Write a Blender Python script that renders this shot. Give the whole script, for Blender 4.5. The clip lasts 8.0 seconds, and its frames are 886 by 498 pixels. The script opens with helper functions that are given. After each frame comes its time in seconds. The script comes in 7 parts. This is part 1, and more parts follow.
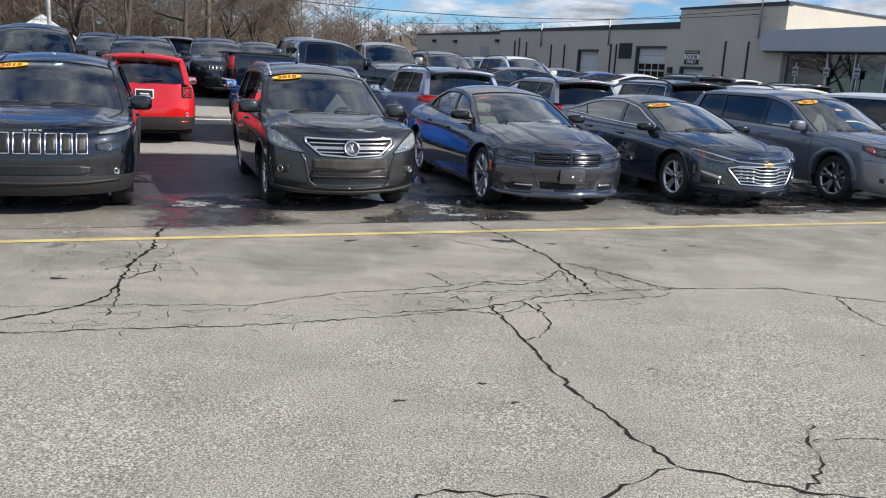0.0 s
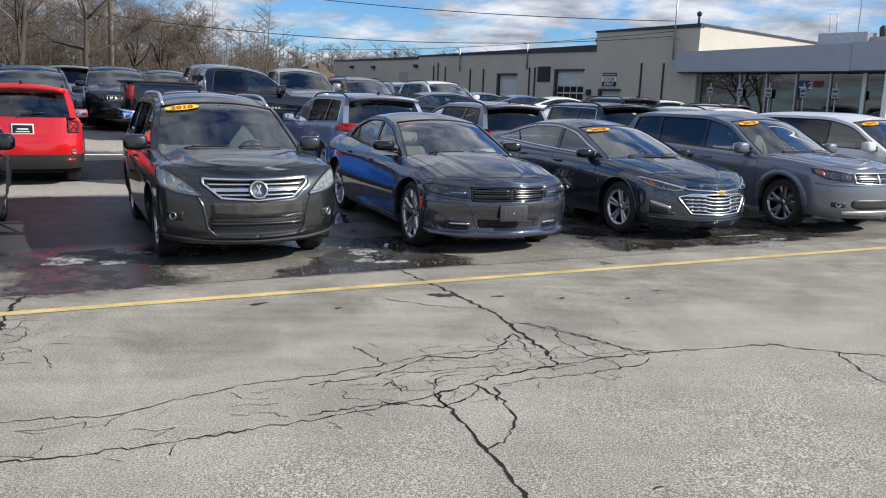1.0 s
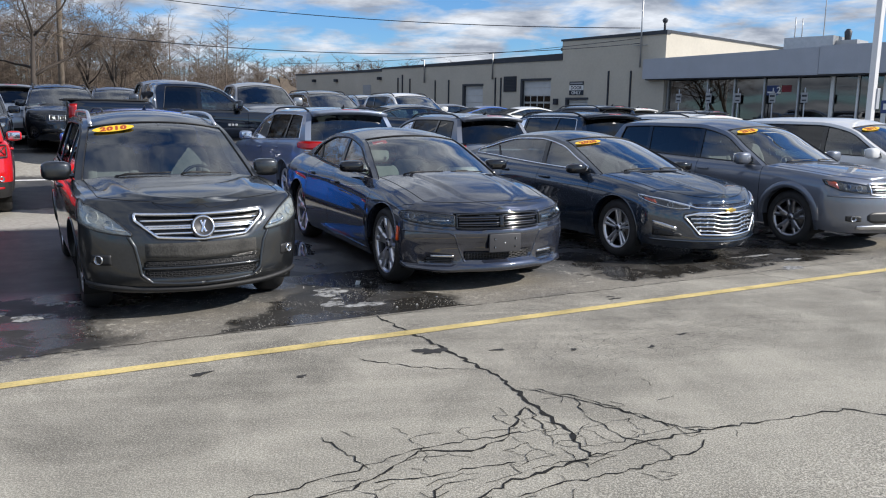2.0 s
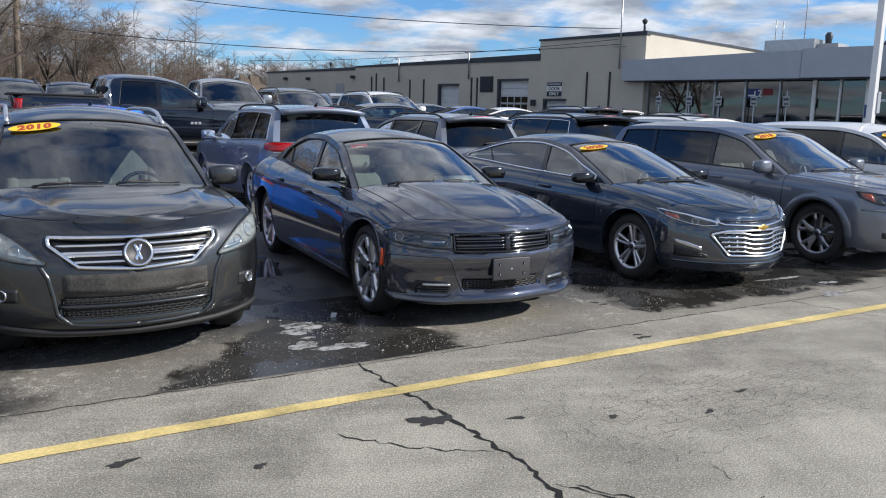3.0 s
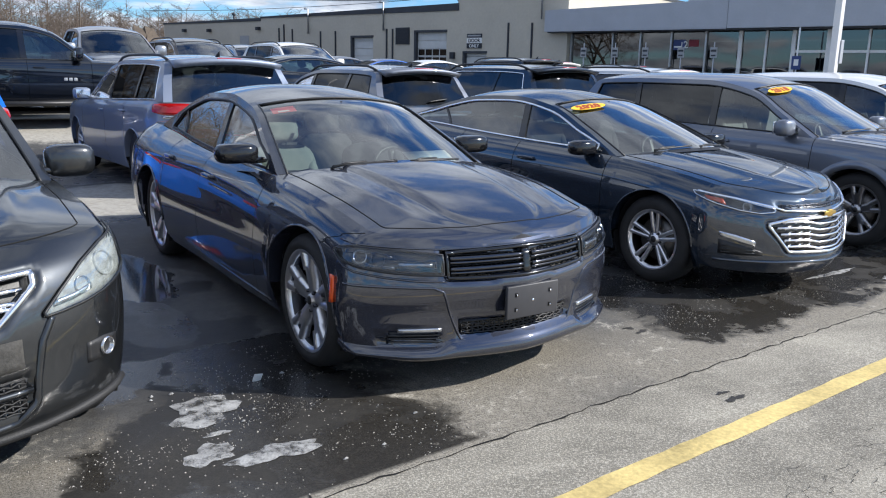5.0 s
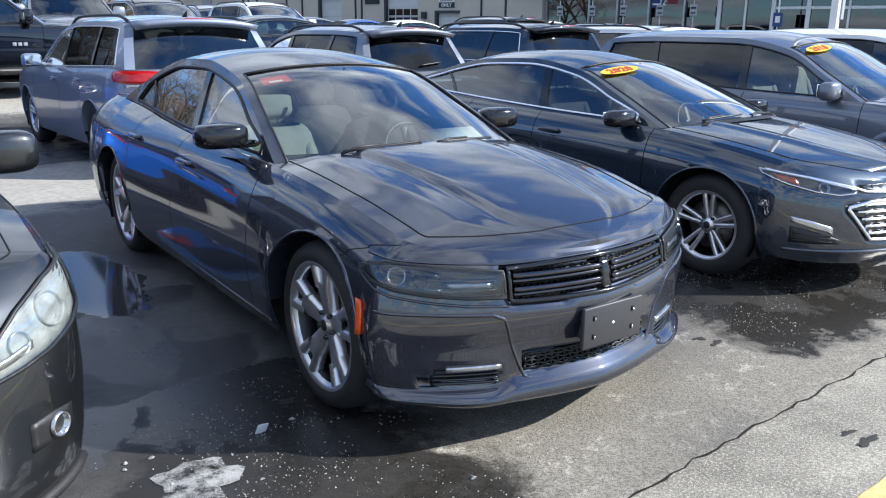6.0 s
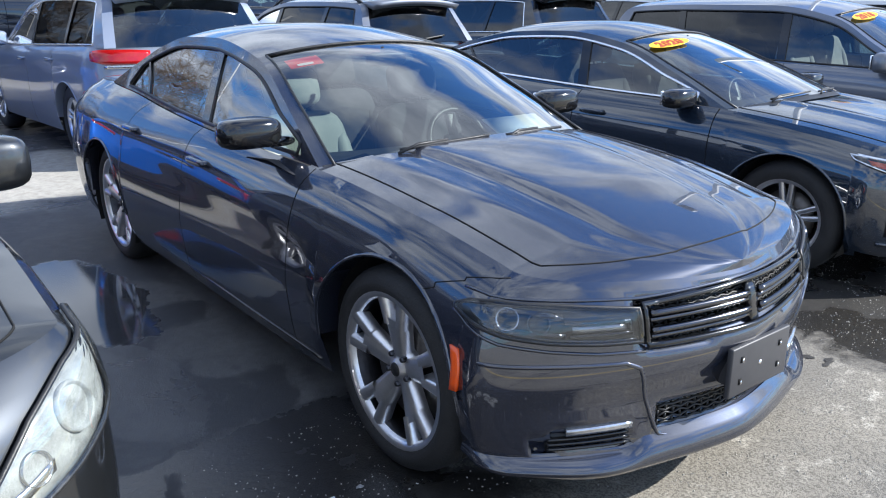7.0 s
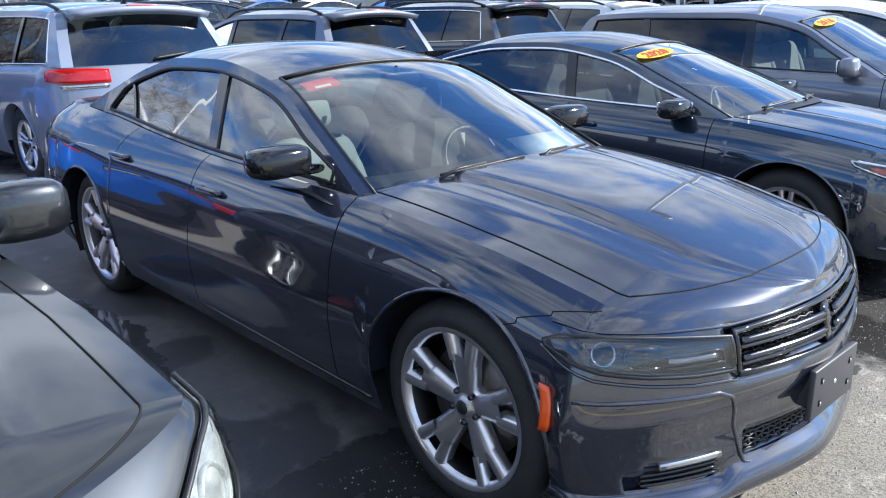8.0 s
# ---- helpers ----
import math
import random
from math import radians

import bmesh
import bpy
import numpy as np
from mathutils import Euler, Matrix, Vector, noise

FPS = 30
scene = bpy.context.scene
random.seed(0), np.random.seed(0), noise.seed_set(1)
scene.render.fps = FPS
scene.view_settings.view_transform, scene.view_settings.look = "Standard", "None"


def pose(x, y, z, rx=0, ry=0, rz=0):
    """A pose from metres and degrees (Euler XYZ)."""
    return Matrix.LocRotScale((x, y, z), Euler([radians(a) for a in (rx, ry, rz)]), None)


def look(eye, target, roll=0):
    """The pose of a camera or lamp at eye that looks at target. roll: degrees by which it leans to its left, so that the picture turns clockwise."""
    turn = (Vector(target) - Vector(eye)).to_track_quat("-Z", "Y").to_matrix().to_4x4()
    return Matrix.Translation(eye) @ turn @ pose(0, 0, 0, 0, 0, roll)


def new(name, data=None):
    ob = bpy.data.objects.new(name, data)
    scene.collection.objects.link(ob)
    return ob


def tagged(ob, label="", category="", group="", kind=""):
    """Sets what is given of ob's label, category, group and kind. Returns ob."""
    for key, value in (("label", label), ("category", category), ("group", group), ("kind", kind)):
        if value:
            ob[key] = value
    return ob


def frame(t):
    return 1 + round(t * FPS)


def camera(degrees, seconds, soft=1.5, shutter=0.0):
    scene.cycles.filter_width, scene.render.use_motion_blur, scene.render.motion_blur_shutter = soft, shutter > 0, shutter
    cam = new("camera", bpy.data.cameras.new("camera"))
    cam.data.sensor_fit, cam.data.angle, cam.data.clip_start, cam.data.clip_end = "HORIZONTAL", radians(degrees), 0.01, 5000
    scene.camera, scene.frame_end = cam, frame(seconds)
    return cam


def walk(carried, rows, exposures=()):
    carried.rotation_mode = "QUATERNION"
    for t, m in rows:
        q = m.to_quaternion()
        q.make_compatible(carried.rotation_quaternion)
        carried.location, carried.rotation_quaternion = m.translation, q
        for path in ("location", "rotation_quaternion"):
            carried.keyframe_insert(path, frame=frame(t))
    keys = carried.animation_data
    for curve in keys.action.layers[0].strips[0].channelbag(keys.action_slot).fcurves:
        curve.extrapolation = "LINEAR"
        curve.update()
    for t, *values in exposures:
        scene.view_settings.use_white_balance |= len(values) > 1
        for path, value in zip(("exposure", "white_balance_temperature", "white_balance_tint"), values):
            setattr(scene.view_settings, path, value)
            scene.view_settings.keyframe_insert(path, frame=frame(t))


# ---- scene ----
cam = camera(58.5, 8.0, 1.1)
METRES, EYE, TILT, LEAN, TURN = 8.312, 1.6125, 0.0, 0.0, 0.0
ROWS = [
    (0.0, 0.0, 0.0, 0.0, 0.67, -12.61, -3.01),
    (0.2, -0.0017, 0.0257, 0.0021, -2.15, -11.78, -1.47),
    (0.5, 0.0006, 0.0782, -0.0018, -4.92, -10.41, -1.72),
    (0.7, 0.0004, 0.1044, 0.0003, -4.88, -10.01, -1.87),
    (1.0, -0.0035, 0.1497, 0.0002, -5.09, -10.58, -1.99),
    (1.5, -0.0068, 0.2204, 0.0019, -6.91, -10.43, -0.93),
    (1.7, -0.0045, 0.251, 0.0023, -7.24, -10.05, -0.79),
    (2.8, -0.006, 0.4189, -0.0016, -9.21, -9.41, -1.28),
    (3.0, -0.005, 0.4514, 0.0005, -9.64, -9.63, -1.41),
    (3.5, -0.0103, 0.5258, -0.0013, -11.18, -10.24, -1.32),
    (4.0, -0.0069, 0.5938, -0.004, -12.91, -10.96, -1.22),
    (4.5, -0.0018, 0.6636, -0.0025, -14.66, -11.76, -1.23),
    (4.7, -0.0004, 0.688, -0.004, -15.23, -12.07, -1.17),
    (5.8, -0.0012, 0.8268, -0.0055, -17.97, -14.78, -0.77),
    (6.0, -0.0081, 0.846, -0.0064, -18.39, -15.32, -0.58),
    (6.5, -0.0198, 0.8969, -0.0075, -19.46, -16.6, -0.24),
    (7.0, -0.0313, 0.9397, -0.0063, -20.63, -17.31, 0.01),
    (7.5, -0.0564, 0.9651, -0.0035, -22.85, -17.39, 0.36),
    (8.0, -0.0728, 0.975, -0.0001, -25.87, -16.93, 0.72),
]
walk(cam, [(t, pose(0, 0, EYE, TILT, LEAN, TURN) @ pose(METRES * x, METRES * y, METRES * z, 90 + pitch, roll, yaw)) for t, x, y, z, yaw, pitch, roll in ROWS],
     exposures=[(0.0, 0.17, 6400, 10), (1.5, 0.15, 6320, 10), (3.0, 0.15, 6280, 10), (4.5, 0.32, 6230, 10), (6.0, 0.78, 5960, 9), (8.0, 1.06, 5920, 9)])

# ---------------------------------------------------------------- light
SUN_AZ, SUN_EL = radians(108.0), radians(33.0)      # azimuth clockwise from +y
world = bpy.data.worlds.new("sky")
scene.world = world
world.use_nodes = True
wn, wl = world.node_tree.nodes, world.node_tree.links
wn.clear()


def wnode(kind, **kw):
    n = wn.new(kind)
    for k, v in kw.items():
        n.inputs[k].default_value = v
    return n


sky = wn.new("ShaderNodeTexSky")
sky.sky_type, sky.sun_disc = "NISHITA", False
sky.sun_elevation, sky.sun_rotation = SUN_EL, SUN_AZ
sky.air_density, sky.dust_density, sky.ozone_density = 1.0, 0.25, 2.0
tc = wn.new("ShaderNodeTexCoord")
sep = wn.new("ShaderNodeSeparateXYZ")
wl.new(tc.outputs["Generated"], sep.inputs[0])
# cloud sheet: the direction is flattened on a plane overhead
zmax = wn.new("ShaderNodeMath"); zmax.operation = "MAXIMUM"; zmax.inputs[1].default_value = 0.0
wl.new(sep.outputs[2], zmax.inputs[0])
zadd = wn.new("ShaderNodeMath"); zadd.operation = "ADD"; zadd.inputs[1].default_value = 0.16
wl.new(zmax.outputs[0], zadd.inputs[0])
flat = wn.new("ShaderNodeVectorMath"); flat.operation = "DIVIDE"
comb = wn.new("ShaderNodeCombineXYZ")
for k in range(3):
    wl.new(zadd.outputs[0], comb.inputs[k])
wl.new(tc.outputs["Generated"], flat.inputs[0]); wl.new(comb.outputs[0], flat.inputs[1])
cn = wnode("ShaderNodeTexNoise", Scale=2.0, Detail=8.0, Roughness=0.55, Distortion=0.25)
wl.new(flat.outputs[0], cn.inputs["Vector"])
cr = wn.new("ShaderNodeValToRGB")
cr.color_ramp.elements[0].position, cr.color_ramp.elements[1].position = 0.41, 0.55
wl.new(cn.outputs["Fac"], cr.inputs[0])
cn2 = wnode("ShaderNodeTexNoise", Scale=2.8, Detail=5.0, Roughness=0.6)
wl.new(flat.outputs[0], cn2.inputs["Vector"])
ccol = wn.new("ShaderNodeMix"); ccol.data_type = "RGBA"
ccol.inputs[6].default_value = (3.6, 4.0, 4.8, 1)
ccol.inputs[7].default_value = (9.2, 9.6, 10.2, 1)
cr2 = wn.new("ShaderNodeValToRGB")
cr2.color_ramp.elements[0].position, cr2.color_ramp.elements[1].position = 0.36, 0.66
wl.new(cn2.outputs["Fac"], cr2.inputs[0]); wl.new(cr2.outputs[0], ccol.inputs[0])
tint = wn.new("ShaderNodeMix"); tint.data_type, tint.blend_type = "RGBA", "MULTIPLY"      # clear cold air
tint.inputs[0].default_value, tint.inputs[7].default_value = 1.0, (0.66, 1.02, 1.48, 1)
wl.new(sky.outputs[0], tint.inputs[6])
mixs = wn.new("ShaderNodeMix"); mixs.data_type = "RGBA"
wl.new(cr.outputs[0], mixs.inputs[0]); wl.new(tint.outputs[2], mixs.inputs[6]); wl.new(ccol.outputs[2], mixs.inputs[7])
bg = wn.new("ShaderNodeBackground"); bg.inputs[1].default_value = 0.085
wl.new(mixs.outputs[2], bg.inputs[0])
wo = wn.new("ShaderNodeOutputWorld"); wl.new(bg.outputs[0], wo.inputs[0])

sun = new("sun", bpy.data.lights.new("sun", "SUN"))
sun.data.energy, sun.data.angle, sun.data.color = 5.0, radians(0.6), (1.0, 0.93, 0.83)
to_sun = Vector((math.sin(SUN_AZ) * math.cos(SUN_EL), math.cos(SUN_AZ) * math.cos(SUN_EL), math.sin(SUN_EL)))
sun.matrix_world = look(to_sun * 60, (0, 0, 0))

# ---------------------------------------------------------------- materials


def nodes_of(name):
    m = bpy.data.materials.new(name)
    m.use_nodes = True
    t = m.node_tree
    return m, t.nodes, t.links, t.nodes["Principled BSDF"]


def noise_node(n, l, scale, detail=4.0, rough=0.55, coord="Object"):
    t = n.new("ShaderNodeTexCoord")
    x = n.new("ShaderNodeTexNoise")
    x.inputs["Scale"].default_value, x.inputs["Detail"].default_value, x.inputs["Roughness"].default_value = scale, detail, rough
    l.new(t.outputs[coord], x.inputs["Vector"])
    return x


def ramp_node(n, l, src, a, b, ca, cb):
    r = n.new("ShaderNodeValToRGB")
    r.color_ramp.elements[0].position, r.color_ramp.elements[1].position = a, b
    r.color_ramp.elements[0].color, r.color_ramp.elements[1].color = (*ca, 1) if len(ca) == 3 else ca, (*cb, 1) if len(cb) == 3 else cb
    l.new(src, r.inputs[0])
    return r


def plain(name, col, rough=0.5, metal=0.0, var=0.25, scale=6.0, bump=0.0, coat=0.0):
    """A surface with stains at a large and grain at a small scale."""
    m, n, l, p = nodes_of(name)
    big, small = noise_node(n, l, scale), noise_node(n, l, scale * 14)
    mx = n.new("ShaderNodeMix"); mx.data_type = "FLOAT"
    mx.inputs[0].default_value = 0.4
    l.new(big.outputs["Fac"], mx.inputs[2]); l.new(small.outputs["Fac"], mx.inputs[3])
    r = ramp_node(n, l, mx.outputs[0], 0.3, 0.7, [c * (1 - var) for c in col], [min(1, c * (1 + var)) for c in col])
    l.new(r.outputs[0], p.inputs["Base Color"])
    p.inputs["Roughness"].default_value, p.inputs["Metallic"].default_value = rough, metal
    p.inputs["Coat Weight"].default_value = coat
    if bump:
        b = n.new("ShaderNodeBump"); b.inputs["Strength"].default_value, b.inputs["Distance"].default_value = bump, 0.01
        l.new(small.outputs["Fac"], b.inputs["Height"]); l.new(b.outputs[0], p.inputs["Normal"])
    return m


def paint(name, col, metal=0.5, rough=0.32, dirt=0.35, coat=1.75, film=0.0):
    """Car lacquer: flakes under a clear coat, with a thin film of road salt and dust."""
    m, n, l, p = nodes_of(name)
    d1, d2 = noise_node(n, l, 2.2, 6), noise_node(n, l, 45, 3)
    mul = n.new("ShaderNodeMath"); mul.operation = "MULTIPLY"
    l.new(d1.outputs["Fac"], mul.inputs[0]); l.new(d2.outputs["Fac"], mul.inputs[1])
    r = ramp_node(n, l, mul.outputs[0], 0.2, 0.5, (0, 0, 0), (dirt,) * 3)
    mx = n.new("ShaderNodeMix"); mx.data_type = "RGBA"
    mx.inputs[6].default_value = (*col, 1)
    mx.inputs[7].default_value = (0.20, 0.20, 0.20, 1)
    l.new(r.outputs[0], mx.inputs[0]); l.new(mx.outputs[2], p.inputs["Base Color"])
    rr = ramp_node(n, l, mul.outputs[0], 0.15, 0.5, (0.01 + film,) * 3, (0.07 + 2 * film,) * 3)
    l.new(rr.outputs[0], p.inputs["Coat Roughness"])
    p.inputs["Metallic"].default_value, p.inputs["Roughness"].default_value = metal, rough
    p.inputs["Coat Weight"].default_value = 1.0
    p.inputs["Specular IOR Level"].default_value, p.inputs["Coat IOR"].default_value = 0.06, coat
    return m


def glass(name, tint, gloss=1.0, most=1.0):
    m, n, l, p = nodes_of(name)
    n.remove(p)
    tr = n.new("ShaderNodeBsdfTransparent"); tr.inputs[0].default_value = (*tint, 1)
    gl = n.new("ShaderNodeBsdfGlossy"); gl.inputs["Roughness"].default_value = 0.015
    gl.inputs[0].default_value = (gloss, gloss, gloss, 1)
    fr = n.new("ShaderNodeFresnel"); fr.inputs[0].default_value = 1.55
    mul = n.new("ShaderNodeMath"); mul.operation = "MULTIPLY_ADD"; mul.inputs[1].default_value, mul.inputs[2].default_value = 2.0, 0.015
    mul.use_clamp = True
    l.new(fr.outputs[0], mul.inputs[0])
    mx = n.new("ShaderNodeMixShader")
    cap = n.new("ShaderNodeMath"); cap.operation = "MINIMUM"; cap.inputs[1].default_value = most
    l.new(mul.outputs[0], cap.inputs[0])
    l.new(cap.outputs[0], mx.inputs[0]); l.new(tr.outputs[0], mx.inputs[1]); l.new(gl.outputs[0], mx.inputs[2])
    l.new(mx.outputs[0], n["Material Output"].inputs[0])
    return m


RUBBER = plain("tyre_rubber", (0.018, 0.018, 0.019), 0.75, 0, 0.4, 9, 0.3)
BLACK = plain("black_plastic", (0.016, 0.016, 0.017), 0.45, 0, 0.3, 12, 0.1)
GLOSSBLACK = plain("gloss_black", (0.008, 0.008, 0.009), 0.12, 0, 0.2, 12, 0, 0.5)
CLADDING = plain("grey_cladding", (0.017, 0.017, 0.018), 0.6, 0, 0.25, 14, 0.2)
SEAM = plain("dark_gap", (0.004, 0.004, 0.004), 0.9, 0, 0.1)
CHROME = plain("chrome", (0.90, 0.90, 0.91), 0.17, 1.0, 0.05, 8)
ALLOY = plain("bright_alloy", (0.76, 0.76, 0.78), 0.30, 0.95, 0.12, 10)
DARKALLOY = plain("dark_alloy", (0.075, 0.075, 0.082), 0.3, 1.0, 0.15, 10)
GREYALLOY = plain("machined_grey_alloy", (0.42, 0.42, 0.435), 0.28, 1.0, 0.2, 10)
DISC = plain("brake_disc", (0.16, 0.15, 0.14), 0.45, 0.9, 0.3, 20)
LAMPDARK = plain("lamp_housing", (0.010, 0.010, 0.011), 0.5, 0.0, 0.2, 20)
DARKCHROME = plain("dark_chrome", (0.11, 0.11, 0.12), 0.14, 1.0, 0.15, 12)
REFLECTOR = plain("lamp_reflector", (0.55, 0.56, 0.58), 0.22, 0.9, 0.25, 18)
MILKY = plain("milky_lamp", (0.44, 0.455, 0.45), 0.35, 0.0, 0.55, 26, 0, 0.4)
AMBER = plain("amber_lens", (0.85, 0.10, 0.010), 0.18, 0, 0.12, 30, 0, 0.6)
REDLENS = plain("red_lens", (0.42, 0.008, 0.01), 0.15, 0, 0.15, 30, 0, 0.7)
CLEARLENS = glass("clear_lens", (0.80, 0.82, 0.84), 0.8, 0.07)
HAZELENS = glass("hazy_lens", (0.9, 0.91, 0.9), 0.8, 0.12)
GLASS = glass("car_glass", (0.36, 0.45, 0.43))
PRIVACY = glass("privacy_glass", (0.07, 0.075, 0.08), 0.55, 0.16)
TRIM = plain("cabin_trim", (0.03, 0.03, 0.033), 0.7, 0, 0.3, 8)
LEATHER = plain("pale_leather", (0.27, 0.29, 0.27), 0.6, 0, 0.15, 10, 0.15)
DARKSEAT = plain("dark_seat_cloth", (0.04, 0.04, 0.045), 0.85, 0, 0.3, 16, 0.2)
GREYSEAT = plain("grey_seat_cloth", (0.26, 0.26, 0.26), 0.85, 0, 0.2, 16, 0.2)
NUMERAL = plain("sticker_numeral", (0.40, 0.06, 0.02), 0.5, 0, 0.08, 12)
YELLOW = plain("sticker_yellow", (1.0, 0.60, 0.03), 0.4, 0, 0.06, 12)
STICKRED = plain("sticker_red", (0.65, 0.03, 0.02), 0.5, 0, 0.08, 12)
WHITE = plain("white_paint", (0.78, 0.78, 0.76), 0.5, 0, 0.06, 8)
PLATEGREY = plain("plate_bracket_grey", (0.045, 0.045, 0.05), 0.5, 0, 0.1, 20)
GOLD = plain("gold_badge", (0.72, 0.5, 0.14), 0.25, 1.0, 0.1, 30)

# ---------------------------------------------------------------- mesh helpers


def mesh(name, verts, faces, mat, parent=None, label="", smooth=True):
    """One mesh object from points and faces."""
    me = bpy.data.meshes.new(name)
    me.from_pydata([tuple(map(float, v)) for v in verts], [], [tuple(f) for f in faces])
    if smooth:
        me.polygons.foreach_set("use_smooth", [True] * len(me.polygons))
    me.materials.append(mat)
    ob = new(name, me)
    if parent is not None:
        ob.parent = parent
    if label:
        ob["label"] = label
    return ob


def join(*pieces):
    """(verts, faces) sets as one."""
    V, F = [], []
    for v, f in pieces:
        o = len(V)
        V += [tuple(p) for p in v]
        F += [tuple(i + o for i in q) for q in f]
    return V, F


def grid(P, keep=None):
    """Rows of points as (verts, faces)."""
    n, m = len(P), len(P[0])
    V = [tuple(p) for r in P for p in r]
    F = [(i * m + j, i * m + j + 1, (i + 1) * m + j + 1, (i + 1) * m + j) for i in range(n - 1) for j in range(m - 1)
         if keep is None or keep(i, j)]
    return V, F


def box(c, d, bev=0.0, m=None):
    """A box with cut edges, centre c, size d."""
    bm = bmesh.new()
    bmesh.ops.create_cube(bm, size=1, matrix=Matrix.Translation(c) @ Matrix.Diagonal((*d, 1)))
    if bev:
        bmesh.ops.bevel(bm, geom=bm.edges[:], offset=bev, segments=2, affect="EDGES", profile=0.6)
    if m is not None:
        bm.transform(m)
    bm.verts.index_update()
    out = [tuple(v.co) for v in bm.verts], [tuple(v.index for v in f.verts) for f in bm.faces]
    bm.free()
    return out


def tube(pts, r, sides=6, closed=False):
    """A round bar along points; r may be a list."""
    pts = [Vector(p) for p in pts]
    n = len(pts)
    rr = r if hasattr(r, "__len__") else [r] * n
    V, F = [], []
    for i, p in enumerate(pts):
        a = pts[(i - 1) % n] if closed or i else p
        b = pts[(i + 1) % n] if closed or i < n - 1 else p
        d = (b - a).normalized() if (b - a).length > 1e-9 else Vector((1, 0, 0))
        u = d.cross(Vector((0, 0, 1)))
        if u.length < 0.05:
            u = d.cross(Vector((0, 1, 0)))
        u.normalize()
        w = u.cross(d)
        for k in range(sides):
            t = 2 * math.pi * k / sides
            V.append(p + (u * math.cos(t) + w * math.sin(t)) * rr[i])
    for i in range(n if closed else n - 1):
        j = (i + 1) % n
        for k in range(sides):
            q = (k + 1) % sides
            F.append((i * sides + k, i * sides + q, j * sides + q, j * sides + k))
    if not closed:
        F += [tuple(range(sides))[::-1], tuple((n - 1) * sides + k for k in range(sides))]
    return V, F


def lathe(prof, seg=40, axis="y"):
    """A profile of (radius, offset along the axis) turned about the axis."""
    P = []
    for k in range(seg + 1):
        t = 2 * math.pi * k / seg
        P.append([(r * math.cos(t), o, r * math.sin(t)) if axis == "y" else (r * math.cos(t), r * math.sin(t), o) for r, o in prof])
    return grid(P)


def moved(vf, m):
    return [tuple(m @ Vector(v)) for v in vf[0]], vf[1]


def ease(a, b, v):
    t = min(1, max(0, (v - a) / (b - a)))
    return t * t * (3 - 2 * t)


def lerp_list(lst, x):
    """Interpolates (x, value) pairs given in any order."""
    lst = sorted(lst)
    return float(np.interp(x, [a for a, _ in lst], [b for _, b in lst]))


def smooth_list(lst, x):
    """The same through a smooth curve (monotone cubic)."""
    lst = sorted(lst)
    X, Y = [a for a, _ in lst], [b for _, b in lst]
    if x <= X[0]:
        return Y[0]
    if x >= X[-1]:
        return Y[-1]
    n = len(X)
    d = [(Y[i + 1] - Y[i]) / (X[i + 1] - X[i]) for i in range(n - 1)]
    s = [d[0]] + [0 if d[i - 1] * d[i] <= 0 else 2 * d[i - 1] * d[i] / (d[i - 1] + d[i]) for i in range(1, n - 1)] + [d[-1]]
    k = max(i for i in range(n - 1) if x >= X[i])
    h = X[k + 1] - X[k]
    t = (x - X[k]) / h
    return Y[k] * (2 * t**3 - 3 * t * t + 1) + s[k] * h * (t**3 - 2 * t * t + t) + Y[k + 1] * (3 * t * t - 2 * t**3) + s[k + 1] * h * (t**3 - t * t)

# ---------------------------------------------------------------- vehicles


def lump(c, r, e1=0.5, e2=0.5, nu=10, nv=16, m=None):
    """A rounded box (superellipsoid)."""
    def pw(v, e):
        return math.copysign(abs(v) ** e, v)
    P = []
    for i in range(nu + 1):
        a = -math.pi / 2 + math.pi * i / nu
        row = []
        for j in range(nv + 1):
            b = -math.pi + 2 * math.pi * j / nv
            v = Vector((r[0] * pw(math.cos(a), e1) * pw(math.cos(b), e2), r[1] * pw(math.cos(a), e1) * pw(math.sin(b), e2), r[2] * pw(math.sin(a), e1)))
            if m is not None:
                v = m @ v
            row.append((v.x + c[0], v.y + c[1], v.z + c[2]))
        P.append(row)
    return grid(P)


